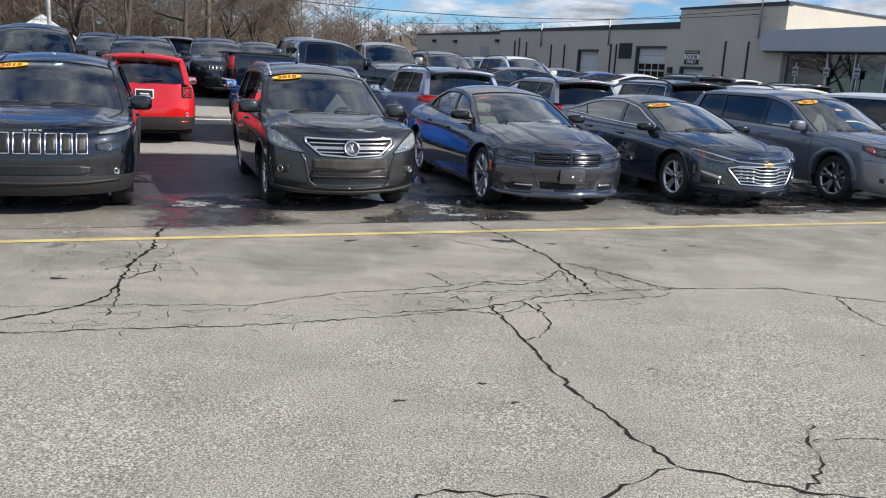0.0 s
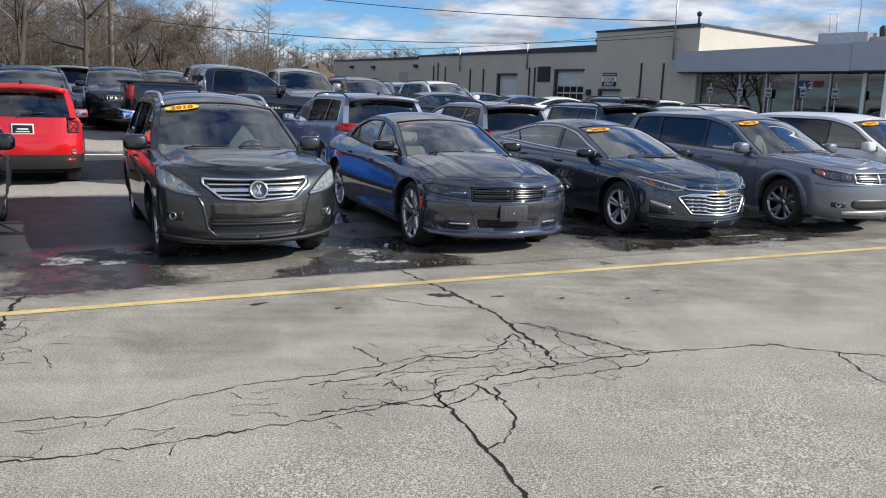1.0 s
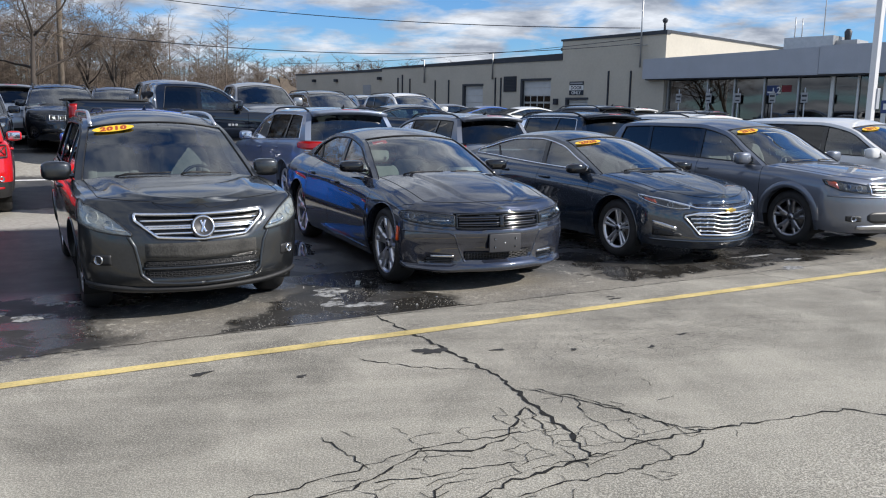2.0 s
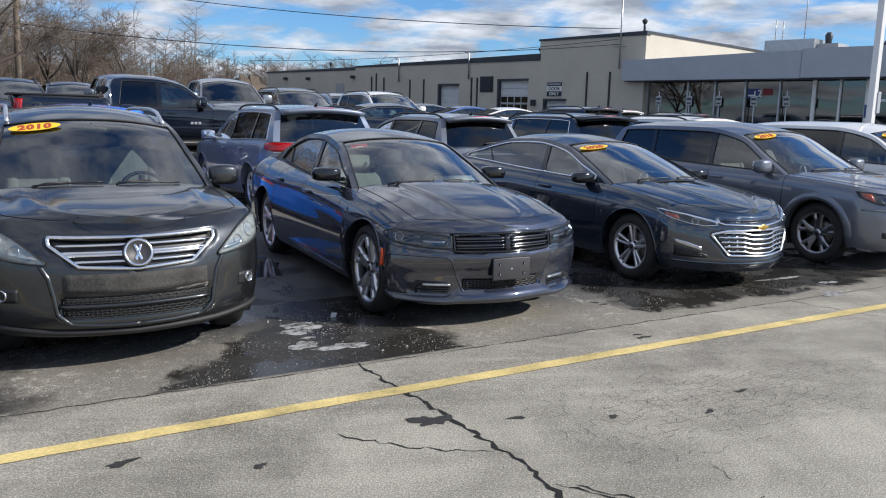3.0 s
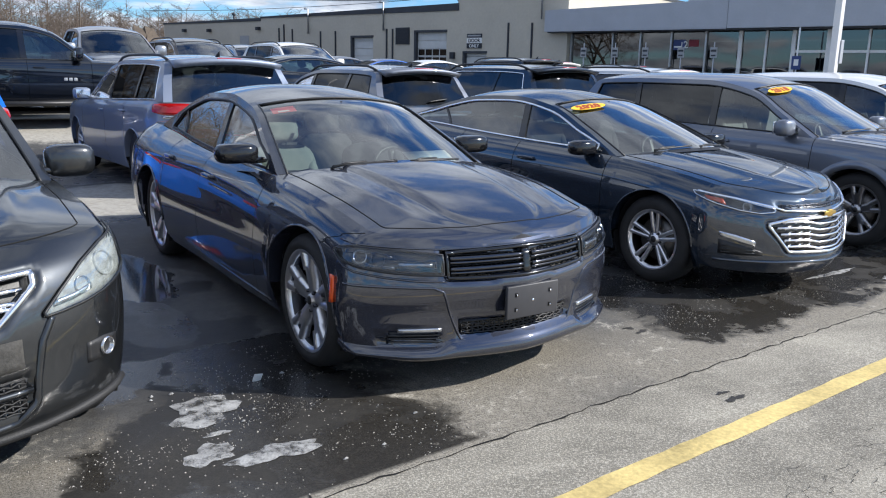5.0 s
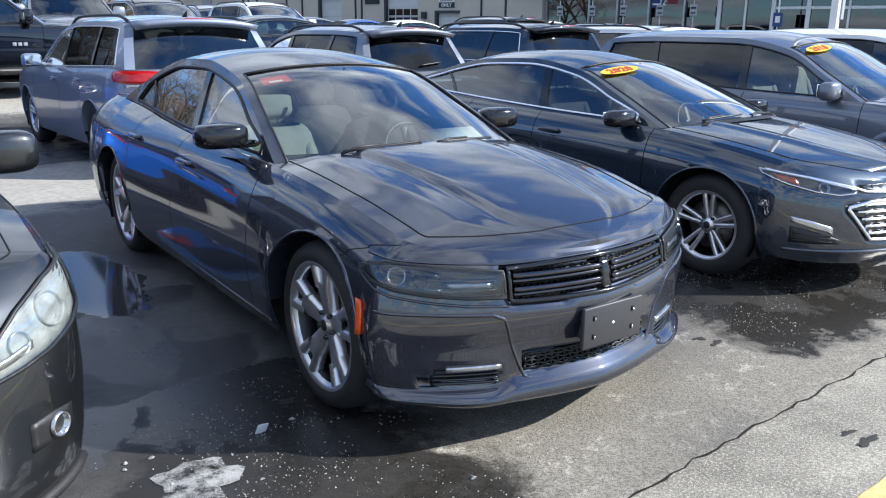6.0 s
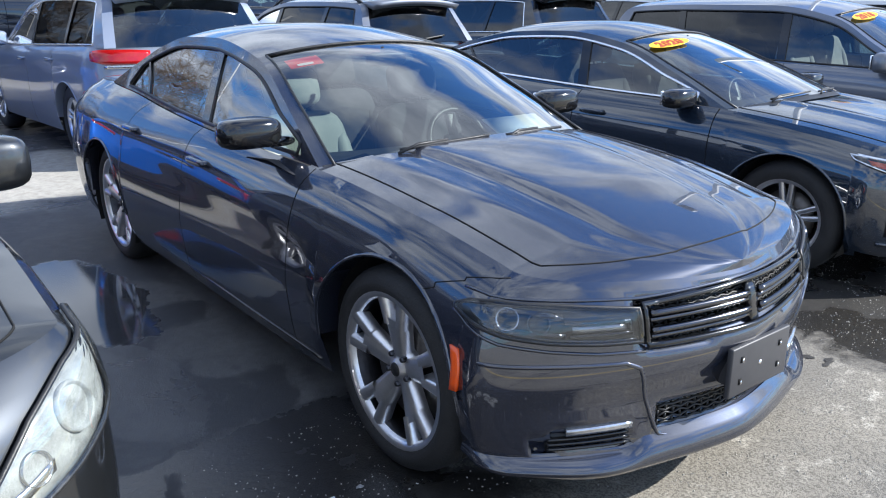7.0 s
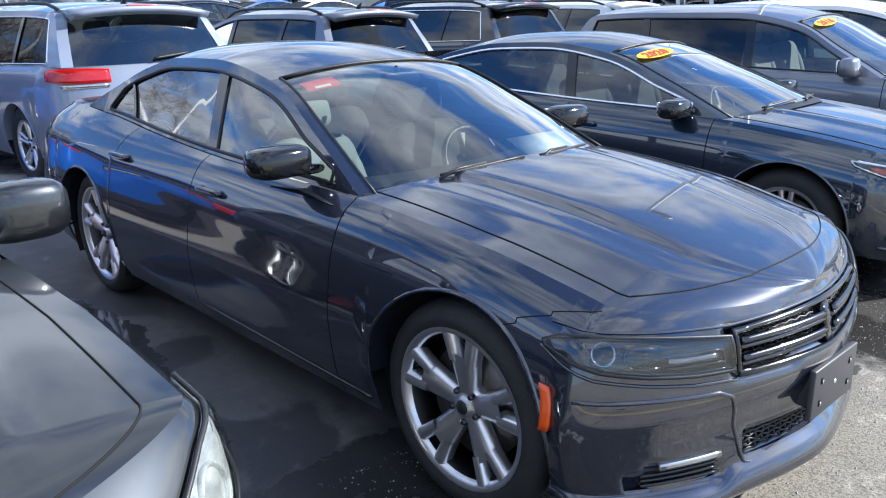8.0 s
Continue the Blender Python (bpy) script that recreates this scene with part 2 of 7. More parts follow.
class Shell:
    """The outer skin of a car. x ahead from the front axle, y to its left, z up from the ground."""

    def __init__(self, s):
        self.s = s
        self.R, self.zw = s["arch"], s["tyre"]
        self.x0f, self.x0r = self.R + 0.05, -s["wb"] - self.R - 0.05
        self.memo = {}
        n = len(s["rail"])
        self.rx = [(i, p[0]) for i, p in enumerate(s["rail"])]
        self.rz = [(i, p[1]) for i, p in enumerate(s["rail"])]
        self.bow = [(0, s["bow"][0]), (s["head"], s["bow"][1]), (s["back"], s["bow"][2]), (n - 1, s["bow"][3])]
        self.crown = [(0, s["crown"][0]), (s["head"], s["crown"][1]), ((s["head"] + s["back"]) / 2, s["crown"][1] * 1.15), (s["back"], s["crown"][2]), (n - 1, s["crown"][3])]
        self.n = n

    def top(self, x):
        return smooth_list(self.s["belt"], x)

    def sill(self, x):
        return lerp_list(self.s["sill"], x)

    def half(self, x, z):
        t, b = self.top(x), self.sill(x)
        zr = min(1, max(0, (z - b) / max(0.05, t - b)))
        w = self.s["W"] * lerp_list(self.s["plan"], x) - smooth_list(self.s["section"], zr)
        amp, wb = self.s.get("scallop", 0), self.s["wb"]
        if self.s.get("hips"):
            # the cabin draws in over the rear wheels
            f, g = min(1, max(0, (-1.5 - x) / 1.7)), max(0, (zr - 0.78) / 0.22)
            w -= self.s["hips"] * f * f * (3 - 2 * f) * g ** 1.5
        if amp and -wb + 0.35 < x < -0.35:
            # hollow in the doors under a line that climbs to the tail
            f = (x + wb - 0.35) / (0.7 - wb)
            c = b + (t - b) * (0.72 + 0.16 * f)
            d = (z - c) / (t - b)
            k = max(0.0, 1 - abs(2 * f + 1) ** 4)
            w -= amp * k * (math.exp(-((d / 0.09) ** 2)) if d > 0 else math.exp(-((d / 0.32) ** 2)))
        return w

    def low(self, x):
        z = self.sill(x)
        for xw in (0, -self.s["wb"]):
            if abs(x - xw) < self.R - 1e-6:
                z = max(z, self.zw + 0.015 + math.sqrt(self.R**2 - (x - xw) ** 2))
        return z

    def at(self, col, z):
        kind, v = col
        if kind == "s":
            return v, self.half(v, z)
        x0, p = (self.x0f, self.s["pf"]) if kind == "f" else (self.x0r, self.s["pr"])
        xe = self.s["xf"] - smooth_list(self.s["nose"], z) if kind == "f" else self.s["xr"] + smooth_list(self.s["tail"], z)
        return x0 + (xe - x0) * math.sin(v) ** (2 / p), self.half(x0, z) * max(0.0, math.cos(v)) ** (2 / p)

    def coltop(self, col):
        if col[0] == "s":
            return self.top(col[1])
        z = self.top(self.x0f if col[0] == "f" else self.x0r)
        for _ in range(4):
            z = self.top(self.at(col, z)[0])
        return z

    def arc(self, end, a, z):
        """The point a metres round the nose ('f') or tail ('r') from its middle, at height z; a > 0 on the car's left."""
        key = end, round(z, 3)
        if key not in self.memo:
            cols = [(end, math.pi / 2 * (1 - k / 60)) for k in range(61)]
            x0 = self.x0f if end == "f" else self.x0r
            cols += [("s", x0 - (1 if end == "f" else -1) * 0.05 * k) for k in range(1, 30)]
            pts = [self.at(c, key[1]) for c in cols]
            d = [0.0]
            for p, q in zip(pts, pts[1:]):
                d.append(d[-1] + math.hypot(p[0] - q[0], p[1] - q[1]))
            self.memo[key] = d, [p[0] for p in pts], [p[1] for p in pts]
        d, X, Y = self.memo[key]
        return Vector((float(np.interp(abs(a), d, X)), math.copysign(float(np.interp(abs(a), d, Y)), a), z))

    def reach(self, end, x, z):
        """The arc at which the skin comes to x."""
        self.arc(end, 0.1, z)
        d, X, Y = self.memo[end, round(z, 3)]
        k = min(range(len(X)), key=lambda i: abs(X[i] - x))
        return d[k]

    def off(self, end, a, z, o):
        """The same, o metres outside the skin."""
        p = self.arc(end, a, z)
        u = self.arc(end, a + 0.012, z) - self.arc(end, a - 0.012, z)
        w = self.arc(end, a, z + 0.012) - self.arc(end, a, z - 0.012)
        nn = u.cross(w)
        if nn.length < 1e-9:
            return p
        nn.normalize()
        if (nn.x > 0) != (end == "f") and abs(nn.x) > 0.05 or abs(nn.x) <= 0.05 and nn.y * p.y < 0:
            nn = -nn
        return p + nn * o

    def edge(self, t):
        x, z = smooth_list(self.rx, t), smooth_list(self.rz, t)
        return x, self.side_y(x, z), z

    def side_y(self, x, z):
        b = self.top(x)
        y = self.half(x, b) - 0.012
        h = max(0, z - b)
        return y - self.s["tumble"] * h - 0.12 * h * h

    def roof(self, t, b, o=0.0):
        """A point of the windscreen, roof and rear window: t along the rail, b from -1 to 1 across."""
        def raw(t, b):
            x, y, z = self.edge(t)
            k = 1 - abs(b) ** 2.2
            return Vector((x + smooth_list(self.bow, t) * k, y * b, z + smooth_list(self.crown, t) * k))
        p = raw(t, b)
        if o:
            u, w = raw(t + 0.03, b) - raw(t - 0.03, b), raw(t, b + 0.03) - raw(t, b - 0.03)
            nn = u.cross(w).normalized()
            p = p + (nn if nn.z > 0 else -nn) * o
        return p

    def deck(self, x, b):
        """The hood and the rear deck."""
        s = self.s
        front = x > self.s["rail"][0][0] - 0.6
        z0 = self.top(x)
        y = None
        lst = s["hood"] if front else s["deck"]
        zc = smooth_list(lst, x)
        k = 1 - abs(b) ** s.get("hoodpow", 2.4)
        z = z0 + (zc - z0) * k
        if front:
            for b0, b1, amp, wid in s.get("ridges", []):
                f = (x - s["rail"][0][0]) / (s["xf"] - s["rail"][0][0])
                c = b0 + (b1 - b0) * f
                fade = min(1, max(0, (0.97 - f) / 0.35)) * min(1, max(0, f / 0.1))
                z += amp * fade * math.exp(-((abs(b) - c) / wid) ** 2)
            if s.get("bulge"):
                b0, b1, amp, wid = s["bulge"]
                f = (x - s["rail"][0][0]) / (s["xf"] - s["rail"][0][0])
                fade = min(1, max(0, (0.95 - f) / 0.4)) * min(1, max(0, f / 0.08))
                z += amp * fade * 0.5 * (1 + math.tanh((b0 + (b1 - b0) * f - abs(b)) / wid))
        return z


def slab(pts_out, pts_in):
    """A thin shell between two equal grids."""
    n, m = len(pts_out), len(pts_out[0])
    a, b = grid(pts_out), grid(pts_in)
    o = n * m
    F = list(a[1]) + [tuple(i + o for i in f[::-1]) for f in b[1]]
    ring = [j for j in range(m)] + [i * m + m - 1 for i in range(1, n)] + [(n - 1) * m + j for j in range(m - 2, -1, -1)] + [i * m for i in range(n - 2, 0, -1)]
    for p, q in zip(ring, ring[1:] + ring[:1]):
        F.append((p, p + o, q + o, q))
    return list(a[0]) + list(b[0]), F


def patch(sh, end, rows, o, depth=0.01, na=14, nz=5, side=1):
    """A plate on the nose or tail: rows of (arc, bottom, top); o metres proud."""
    A = np.linspace(rows[0][0], rows[-1][0], na)
    lo, hi = [(r[0], r[1]) for r in rows], [(r[0], r[2]) for r in rows]
    out, inn = [], []
    for a in A:
        zb, zt = lerp_list(lo, a), lerp_list(hi, a)
        out.append([sh.off(end, side * a, zb + (zt - zb) * k / nz, o) for k in range(nz + 1)])
        inn.append([sh.off(end, side * a, zb + (zt - zb) * k / nz, o - depth) for k in range(nz + 1)])
    return slab(out, inn)


def band(sh, end, line, r, o, side=1, closed=False, flat=1.0):
    """A bar along a line of (arc, z) on the skin."""
    pts = [sh.off(end, side * a, z, o) for a, z in line]
    return tube(pts, r, 6, closed)


def dense(line, n=6, closed=False):
    out = []
    L = line + line[:1] if closed else line
    for p, q in zip(L, L[1:]):
        out += [(p[0] + (q[0] - p[0]) * k / n, p[1] + (q[1] - p[1]) * k / n) for k in range(n)]
    return out if closed else out + [L[-1]]


def ring_of(rows):
    return [(a, b) for a, b, _ in rows] + [(a, t) for a, _, t in rows[::-1]]


def wheel_mesh(parent, centre, sign, s, detail=True):
    """Tyre and rim; sign is the side on which the face lies."""
    r, w, rr = s["tyre"], s.get("tyre_w", 0.235), s["rim"]
    hub = new("wheel")
    hub.parent, hub.location = parent, centre
    k = sign
    h = w / 2
    prof = [(rr - 0.01, -h * 0.8), (rr + 0.02, -h * 0.97), (r * 0.86, -h), (r - 0.02, -h * 0.86), (r - 0.004, -h * 0.62), (r, -h * 0.3), (r, h * 0.3), (r - 0.004, h * 0.62), (r - 0.02, h * 0.86), (r * 0.86, h), (rr + 0.02, h * 0.97), (rr + 0.004, h * 0.86), (rr - 0.01, h * 0.8)]
    t = mesh("tyre", *lathe([(a, o * k) for a, o in prof], 44 if detail else 24), RUBBER, hub)
    face = h * 0.84
    bar = [(rr + 0.006, face + 0.006), (rr - 0.012, face + 0.004), (rr - 0.022, face - 0.02), (rr - 0.04, face - 0.09), (rr - 0.045, -h * 0.7)]
    mesh("rim_barrel", *lathe([(a, o * k) for a, o in bar[2:]], 44 if detail else 24), DARKALLOY, hub)
    pieces = [lathe([(a, o * k) for a, o in bar[:3]], 44 if detail else 24)]
    n, style = s["spokes"], s["style"]

    def spoke(a0, a1, r0, r1, w0, w1, d0, d1, thick=0.03):
        P = []
        for q in range(6):
            f = q / 5
            rad, ang = r0 + (r1 - r0) * f, a0 + (a1 - a0) * f
            ww, dep = (w0 + (w1 - w0) * f) / 2, d0 + (d1 - d0) * f
            c, sn = math.cos(ang), math.sin(ang)
            row = []
            for tt, dd in ((-1, -thick), (-1, -0.006), (-0.55, 0.004), (0.55, 0.004), (1, -0.006), (1, -thick)):
                row.append((rad * c - tt * ww * sn, (dep + dd) * k, rad * sn + tt * ww * c))
            P.append(row)
        return grid(P)
    dk = []
    for i in range(n):
        a = 2 * math.pi * i / n + math.pi / 2
        if style == "split":          # wide root that parts into two arms
            pieces.append(spoke(a, a, 0.045, rr * 0.68, 0.066, 0.112, face - 0.034, face - 0.010, 0.045))
            for g in (-1, 1):
                pieces.append(spoke(a + g * 0.20, a + g * 0.215, rr * 0.60, rr - 0.012, 0.044, 0.052, face - 0.011, face - 0.002, 0.045))
        elif style == "twin":
            for g in (-1, 1):
                pieces.append(spoke(a + g * 0.2, a + g * 0.15, 0.05, rr - 0.012, 0.03, 0.034, face - 0.03, face - 0.004))
        else:
            pieces.append(spoke(a, a, 0.05, rr - 0.012, 0.055, 0.07, face - 0.035, face - 0.004))
    pieces.append(lathe([(a, o * k) for a, o in [(0.0, face - 0.018), (0.03, face - 0.018), (0.034, face - 0.026), (0.05, face - 0.03), (0.075, face - 0.045), (0.08, face - 0.09)]], 24))
    rim = mesh("rim", *join(*pieces), s.get("rim_mat", ALLOY), hub)
    if detail:
        for i in range(5):
            a = 2 * math.pi * (i + 0.5) / 5 + math.pi / 2
            m = Matrix.Translation((0.057 * math.cos(a), (face - 0.03) * k, 0.057 * math.sin(a)))
            mesh("wheel_nut", *moved(lathe([(0.0, 0.012 * k), (0.008, 0.012 * k), (0.011, 0.006 * k), (0.011, -0.01 * k)], 8), m), DARKALLOY, rim)
        mesh("hub_cap", *lathe([(0.0, (face - 0.012) * k), (0.022, (face - 0.013) * k), (0.027, (face - 0.02) * k)], 20), BLACK, rim)
    mesh("brake_disc", *lathe([(0.06, (h * 0.1 + 0.01) * k), (rr * 0.72, (h * 0.1 + 0.01) * k), (rr * 0.72, (h * 0.1 - 0.015) * k), (0.06, (h * 0.1 - 0.015) * k)], 28), DISC, hub)
    mesh("wheel_back", *lathe([(0.0, -h * 0.2 * k), (rr - 0.03, -h * 0.2 * k)], 24), SEAM, hub)
    return hub


def seat(parent, x, y, z, mat, name="seat"):
    m = Matrix.Rotation(radians(-18), 3, "Y")
    pieces = [lump((x, y, z + 0.02), (0.26, 0.25, 0.09), 0.5, 0.5), lump((x - 0.30, y, z + 0.34), (0.085, 0.25, 0.33), 0.4, 0.35, 12, 24, m=m),
              lump((x - 0.42, y, z + 0.775), (0.055, 0.145, 0.10), 0.5, 0.45, m=m)]
    for g in (-1, 1):
        pieces.append(lump((x - 0.27, y + 0.2 * g, z + 0.32), (0.08, 0.06, 0.26), 0.7, 0.7, m=m))
        pieces.append(tube([(x - 0.38, y + 0.05 * g, z + 0.62), (x - 0.41, y + 0.05 * g, z + 0.76)], 0.008))
    return mesh(name, *join(*pieces), mat, parent)


def year_sticker(car, sh, text, b0=-0.60, t0=None, sx=0.185, sz=0.06):
    """A yellow oval with the model year at the top of the windscreen."""
    s = sh.s
    t = t0 if t0 is not None else s["head"] - (0.38 if s["sedan"] else 0.27)
    c = sh.roof(t, b0, 0.006)
    ux = (sh.roof(t, b0 + 0.05, 0.006) - sh.roof(t, b0 - 0.05, 0.006)).normalized()
    uz = (sh.roof(t + 0.05, b0, 0.006) - sh.roof(t - 0.05, b0, 0.006)).normalized()
    nn = ux.cross(uz).normalized()
    if nn.x < 0:
        nn = -nn
    m = Matrix((ux, uz, nn)).transposed().to_4x4()
    m.translation = c
    if ux.cross(uz).dot(nn) < 0:
        m = Matrix((-ux, uz, nn)).transposed().to_4x4(); m.translation = c
    seg = 32
    V = [(sx * math.cos(2 * math.pi * k / seg), sz * math.sin(2 * math.pi * k / seg), h) for h in (0, 0.002) for k in range(seg)]
    F = [tuple(range(seg, 2 * seg)), tuple(range(seg))[::-1]] + [(k, (k + 1) % seg, seg + (k + 1) % seg, seg + k) for k in range(seg)]
    ob = mesh("year_sticker", *moved((V, F), m), YELLOW, car, "yellow oval year sticker with red numerals", smooth=False)
    for k, ch in enumerate(text):
        letters(ch, 0.105, m @ Matrix.Translation((0.061 * (k - 1.5), -0.037, 0.0035)), NUMERAL, ob, "numeral", extrude=0.001, bold=0.006)
    return ob


def letters(text, size, m, mat, parent, name="lettering", extrude=0.002, bold=0.0, align="CENTER"):
    cu = bpy.data.curves.new(name, "FONT")
    cu.body, cu.size, cu.extrude, cu.align_x, cu.offset = text, size, extrude, align, bold
    cu.resolution_u = 3
    tmp = bpy.data.objects.new(name, cu)
    scene.collection.objects.link(tmp)
    me = bpy.data.meshes.new_from_object(tmp.evaluated_get(bpy.context.evaluated_depsgraph_get()))
    bpy.data.objects.remove(tmp)
    me.transform(m)
    me.materials.clear()
    me.materials.append(mat)
    ob = new(name, me)
    ob.parent = parent
    return ob


def build_car(name, s, mat, place, label, category="car", detail=True, group="parked cars", seats=None, glass_rear=None, year=None):
    """A whole car. place: (x, y, z, heading in degrees from +x)."""
    sh = Shell(s)
    car = new(name)
    tagged(car, label, category, group)
    px, py, pz, hd = place
    car.matrix_world = pose(px, py, pz, s.get("tip", 0), 0, hd)
    wb, nz = s["wb"], 24 if detail else 9
    glass_rear = glass_rear or GLASS
    # columns round one half of the body
    nc = 44 if detail else 14
    cols = [("f", math.pi / 2 * (1 - k / nc)) for k in range(nc)]
    xs = set()
    step = 0.07 if detail else 0.16
    k = sh.x0f
    while k > sh.x0r:
        xs.add(round(k, 4)); k -= step
    na = 18 if detail else 10
    for xw in (0, -wb):
        xs = {x for x in xs if abs(x - xw) > sh.R + 0.01}
        xs |= {round(xw + sh.R * math.cos(math.pi * q / na), 4) for q in range(1, na)}
        xs |= {xw + sh.R - 0.0005, xw + sh.R + 0.0005, xw - sh.R + 0.0005, xw - sh.R - 0.0005}
    seams = s["seams"]
    for q in seams:
        xs = {x for x in xs if abs(x - q) > 0.012 or abs(abs(x) - sh.R) < 0.002 or abs(abs(x + wb) - sh.R) < 0.002}
        xs |= {q + 0.0035, q - 0.0035}
    xs |= {sh.x0f, sh.x0r}
    cols += [("s", x) for x in sorted(xs, reverse=True)]
    cols += [("r", math.pi / 2 * k / nc) for k in range(1, nc + 1)]
    clad = s.get("clad", 0)
    P = []
    for c in cols:
        zt = sh.coltop(c)
        zl = sh.low(sh.at(c, 0.4)[0] if c[0] != "s" else c[1]) if c[0] == "s" else sh.sill(sh.x0f if c[0] == "f" else sh.x0r)
        if c[0] != "s":
            zl = lerp_list(s["lip"], math.sin(c[1])) if c[0] == "f" else lerp_list(s["rlip"], math.sin(c[1]))
        zs = []
        zc = min(max(clad, zl + 0.02), zt - 0.1) if clad else zl
        nlow = 4 if clad else 0
        for r in range(nlow):
            zs.append(zl + (zc - zl) * r / nlow)
        for r in range(nz + 1):
            f = r / nz
            zs.append(zc + (zt - zc) * (1 - (1 - f) ** 1.25))
        col = [(*sh.at(c, z), z) for z in zs]
        if c[0] == "f":
            for rows, dep in s.get("recess", []):
                lo, hi = [(r[0], r[1]) for r in rows], [(r[0], r[2]) for r in rows]
                col = [(x - dep, y, z) if rows[0][0] - 0.001 <= y <= rows[-1][0] and lerp_list(lo, y) <= z <= lerp_list(hi, y) else (x, y, z) for x, y, z in col]
        P.append(col)
    nrow = len(P[0])
    first_s = min(i for i, c in enumerate(cols) if c[0] == "s")
    last_s = max(i for i, c in enumerate(cols) if c[0] == "s")

    def rng(i0, i1, j0, j1, sg):
        return grid([[(x, y * sg, z) for x, y, z in r[j0:j1 + 1]] for r in P[i0:i1 + 1]])
    jc = 4 if clad else 0
    names = s.get("panels", ["fender", "door", "door", "quarter_panel"])

    def cap(i0, i1, j0, j1, end):
        V, F = [], []
        for sg in (1, -1):
            sub = [[(x, y * sg, z) for x, y, z in r[j0:j1 + 1]] for r in P[i0:i1 + 1]]

            v, f = grid(sub)
            F += [tuple(q + len(V) for q in g) for g in f]
            V += v
        return V, F
    mesh("front_bumper", *cap(0, first_s, jc, nrow - 1, "f"), mat, car)
    mesh("rear_bumper", *cap(last_s, len(cols) - 1, jc, nrow - 1, "r"), mat, car)
    cl = s.get("clad_mat", CLADDING)
    if clad:
        mesh("bumper_cladding", *cap(0, first_s, 0, jc, "f"), cl, car)
        mesh("bumper_cladding", *cap(last_s, len(cols) - 1, 0, jc, "r"), cl, car)
    for sg in (1, -1):
        i = first_s
        marks = []
        for q in seams:
            a = min(range(first_s, last_s), key=lambda k: abs(cols[k][1] - (q + 0.0035)))
            marks.append(a)
        cuts = [first_s] + [v for a in marks for v in (a, a + 1)] + [last_s]
        for k in range(0, len(cuts), 2):
            mesh(names[k // 2], *rng(cuts[k], cuts[k + 1], jc, nrow - 1, sg), mat, car)
            if clad:
                mesh("sill_cladding", *rng(cuts[k], cuts[k + 1], 0, jc, sg), cl, car)
        for a in marks:
            prof = [[(x, y * sg, z) for x, y, z in P[a]], [(x, (y - 0.007) * sg, z) for x, y, z in P[a]], [(x, (y - 0.007) * sg, z) for x, y, z in P[a + 1]], [(x, y * sg, z) for x, y, z in P[a + 1]]]
            mesh("panel_gap", *grid(prof), SEAM, car)
    # arch lips or flares
    for xw in (0, -wb):
        for sg in (1, -1):
            A = [math.pi * q / 24 for q in range(25)]
            fl = s.get("flare", 0.0)
            rows = []
            for a in A:
                x, z = xw + sh.R * math.cos(a), sh.zw + 0.015 + sh.R * math.sin(a)
                y = sh.half(x, z)
                xo, zo = xw + (sh.R + 0.012 + fl) * math.cos(a), sh.zw + 0.015 + (sh.R + 0.012 + fl) * math.sin(a)
                yo = sh.half(xo, zo)
                rows.append([(x, (y - 0.09) * sg, z), (x, (y - 0.004) * sg, z), (x, (y + 0.006 + fl * 0.12) * sg, z), ((x + xo) / 2, ((y + yo) / 2 + 0.008 + fl * 0.2) * sg, (z + zo) / 2), (xo, (yo + 0.001) * sg, zo)])
            mesh("wheel_arch", *grid(rows), cl if s.get("flare_clad") else mat, car)
            well = [[(xw + (sh.R + 0.01) * math.cos(a), (sh.half(xw, sh.zw + sh.R) - d) * sg, sh.zw + 0.015 + (sh.R + 0.01) * math.sin(a)) for a in [-0.5 + (math.pi + 1.0) * q / 20 for q in range(21)]] for d in (0.05, 0.34)]
            cen = [(xw, (sh.half(xw, sh.zw + sh.R) - 0.34) * sg, sh.zw)]
            V, F = grid(well)
            V = V + cen
            F = F + [(21 + q, 22 + q, len(V) - 1) for q in range(20)]
            mesh("wheel_well", V, F, SEAM, car)
            wheel_mesh(car, (xw, (s["W"] - s.get("track_in", 0.035) - s.get("tyre_w", 0.235) / 2) * sg, s["tyre"]), sg, s, detail)
    # floor pan
    zf = 0.24
    mesh("underbody", *join(box(((s["xf"] + s["xr"]) / 2, 0, zf), (s["xf"] - s["xr"] - 0.5, s["W"] * 1.25, 0.06), 0.02)), SEAM, car)
    # hood and rear deck, as rows across
    A0 = s["rail"][0]
    xe = s["rail"][-1][0]
    nb = 64 if detail else 14
    B = [-1 + 2 * q / nb for q in range(nb + 1)]

    def decks(i0, i1, limit, ahead):
        rows = []
        for i in range(i0, i1):
            x, y, z = P[i][-1]
            rows.append([(x, y * b, sh.deck(x, b)) for b in B])
        def keep(i, j):
            x = (rows[i][j][0] + rows[i + 1][j][0]) / 2
            b = (B[j] + B[j + 1]) / 2
            return x > limit(b) if ahead else x < limit(b)
        return grid(rows, keep)
    ih = max(i for i in range(len(cols)) if P[i][-1][0] > A0[0] - 0.02) + 1
    mesh("hood", *decks(0, ih + 1, lambda b: A0[0] + s["bow"][0] * (1 - abs(b) ** 2.2) - 0.05, True), mat, car)
    it = min(i for i in range(len(cols)) if P[i][-1][0] < xe + 0.25)
    if it < len(cols) - 2:
        mesh("trunk_lid" if s.get("sedan") else "tailgate_top", *decks(it, len(cols), lambda b: xe + s["bow"][3] * (1 - abs(b) ** 2.2) + 0.04, False), mat, car)
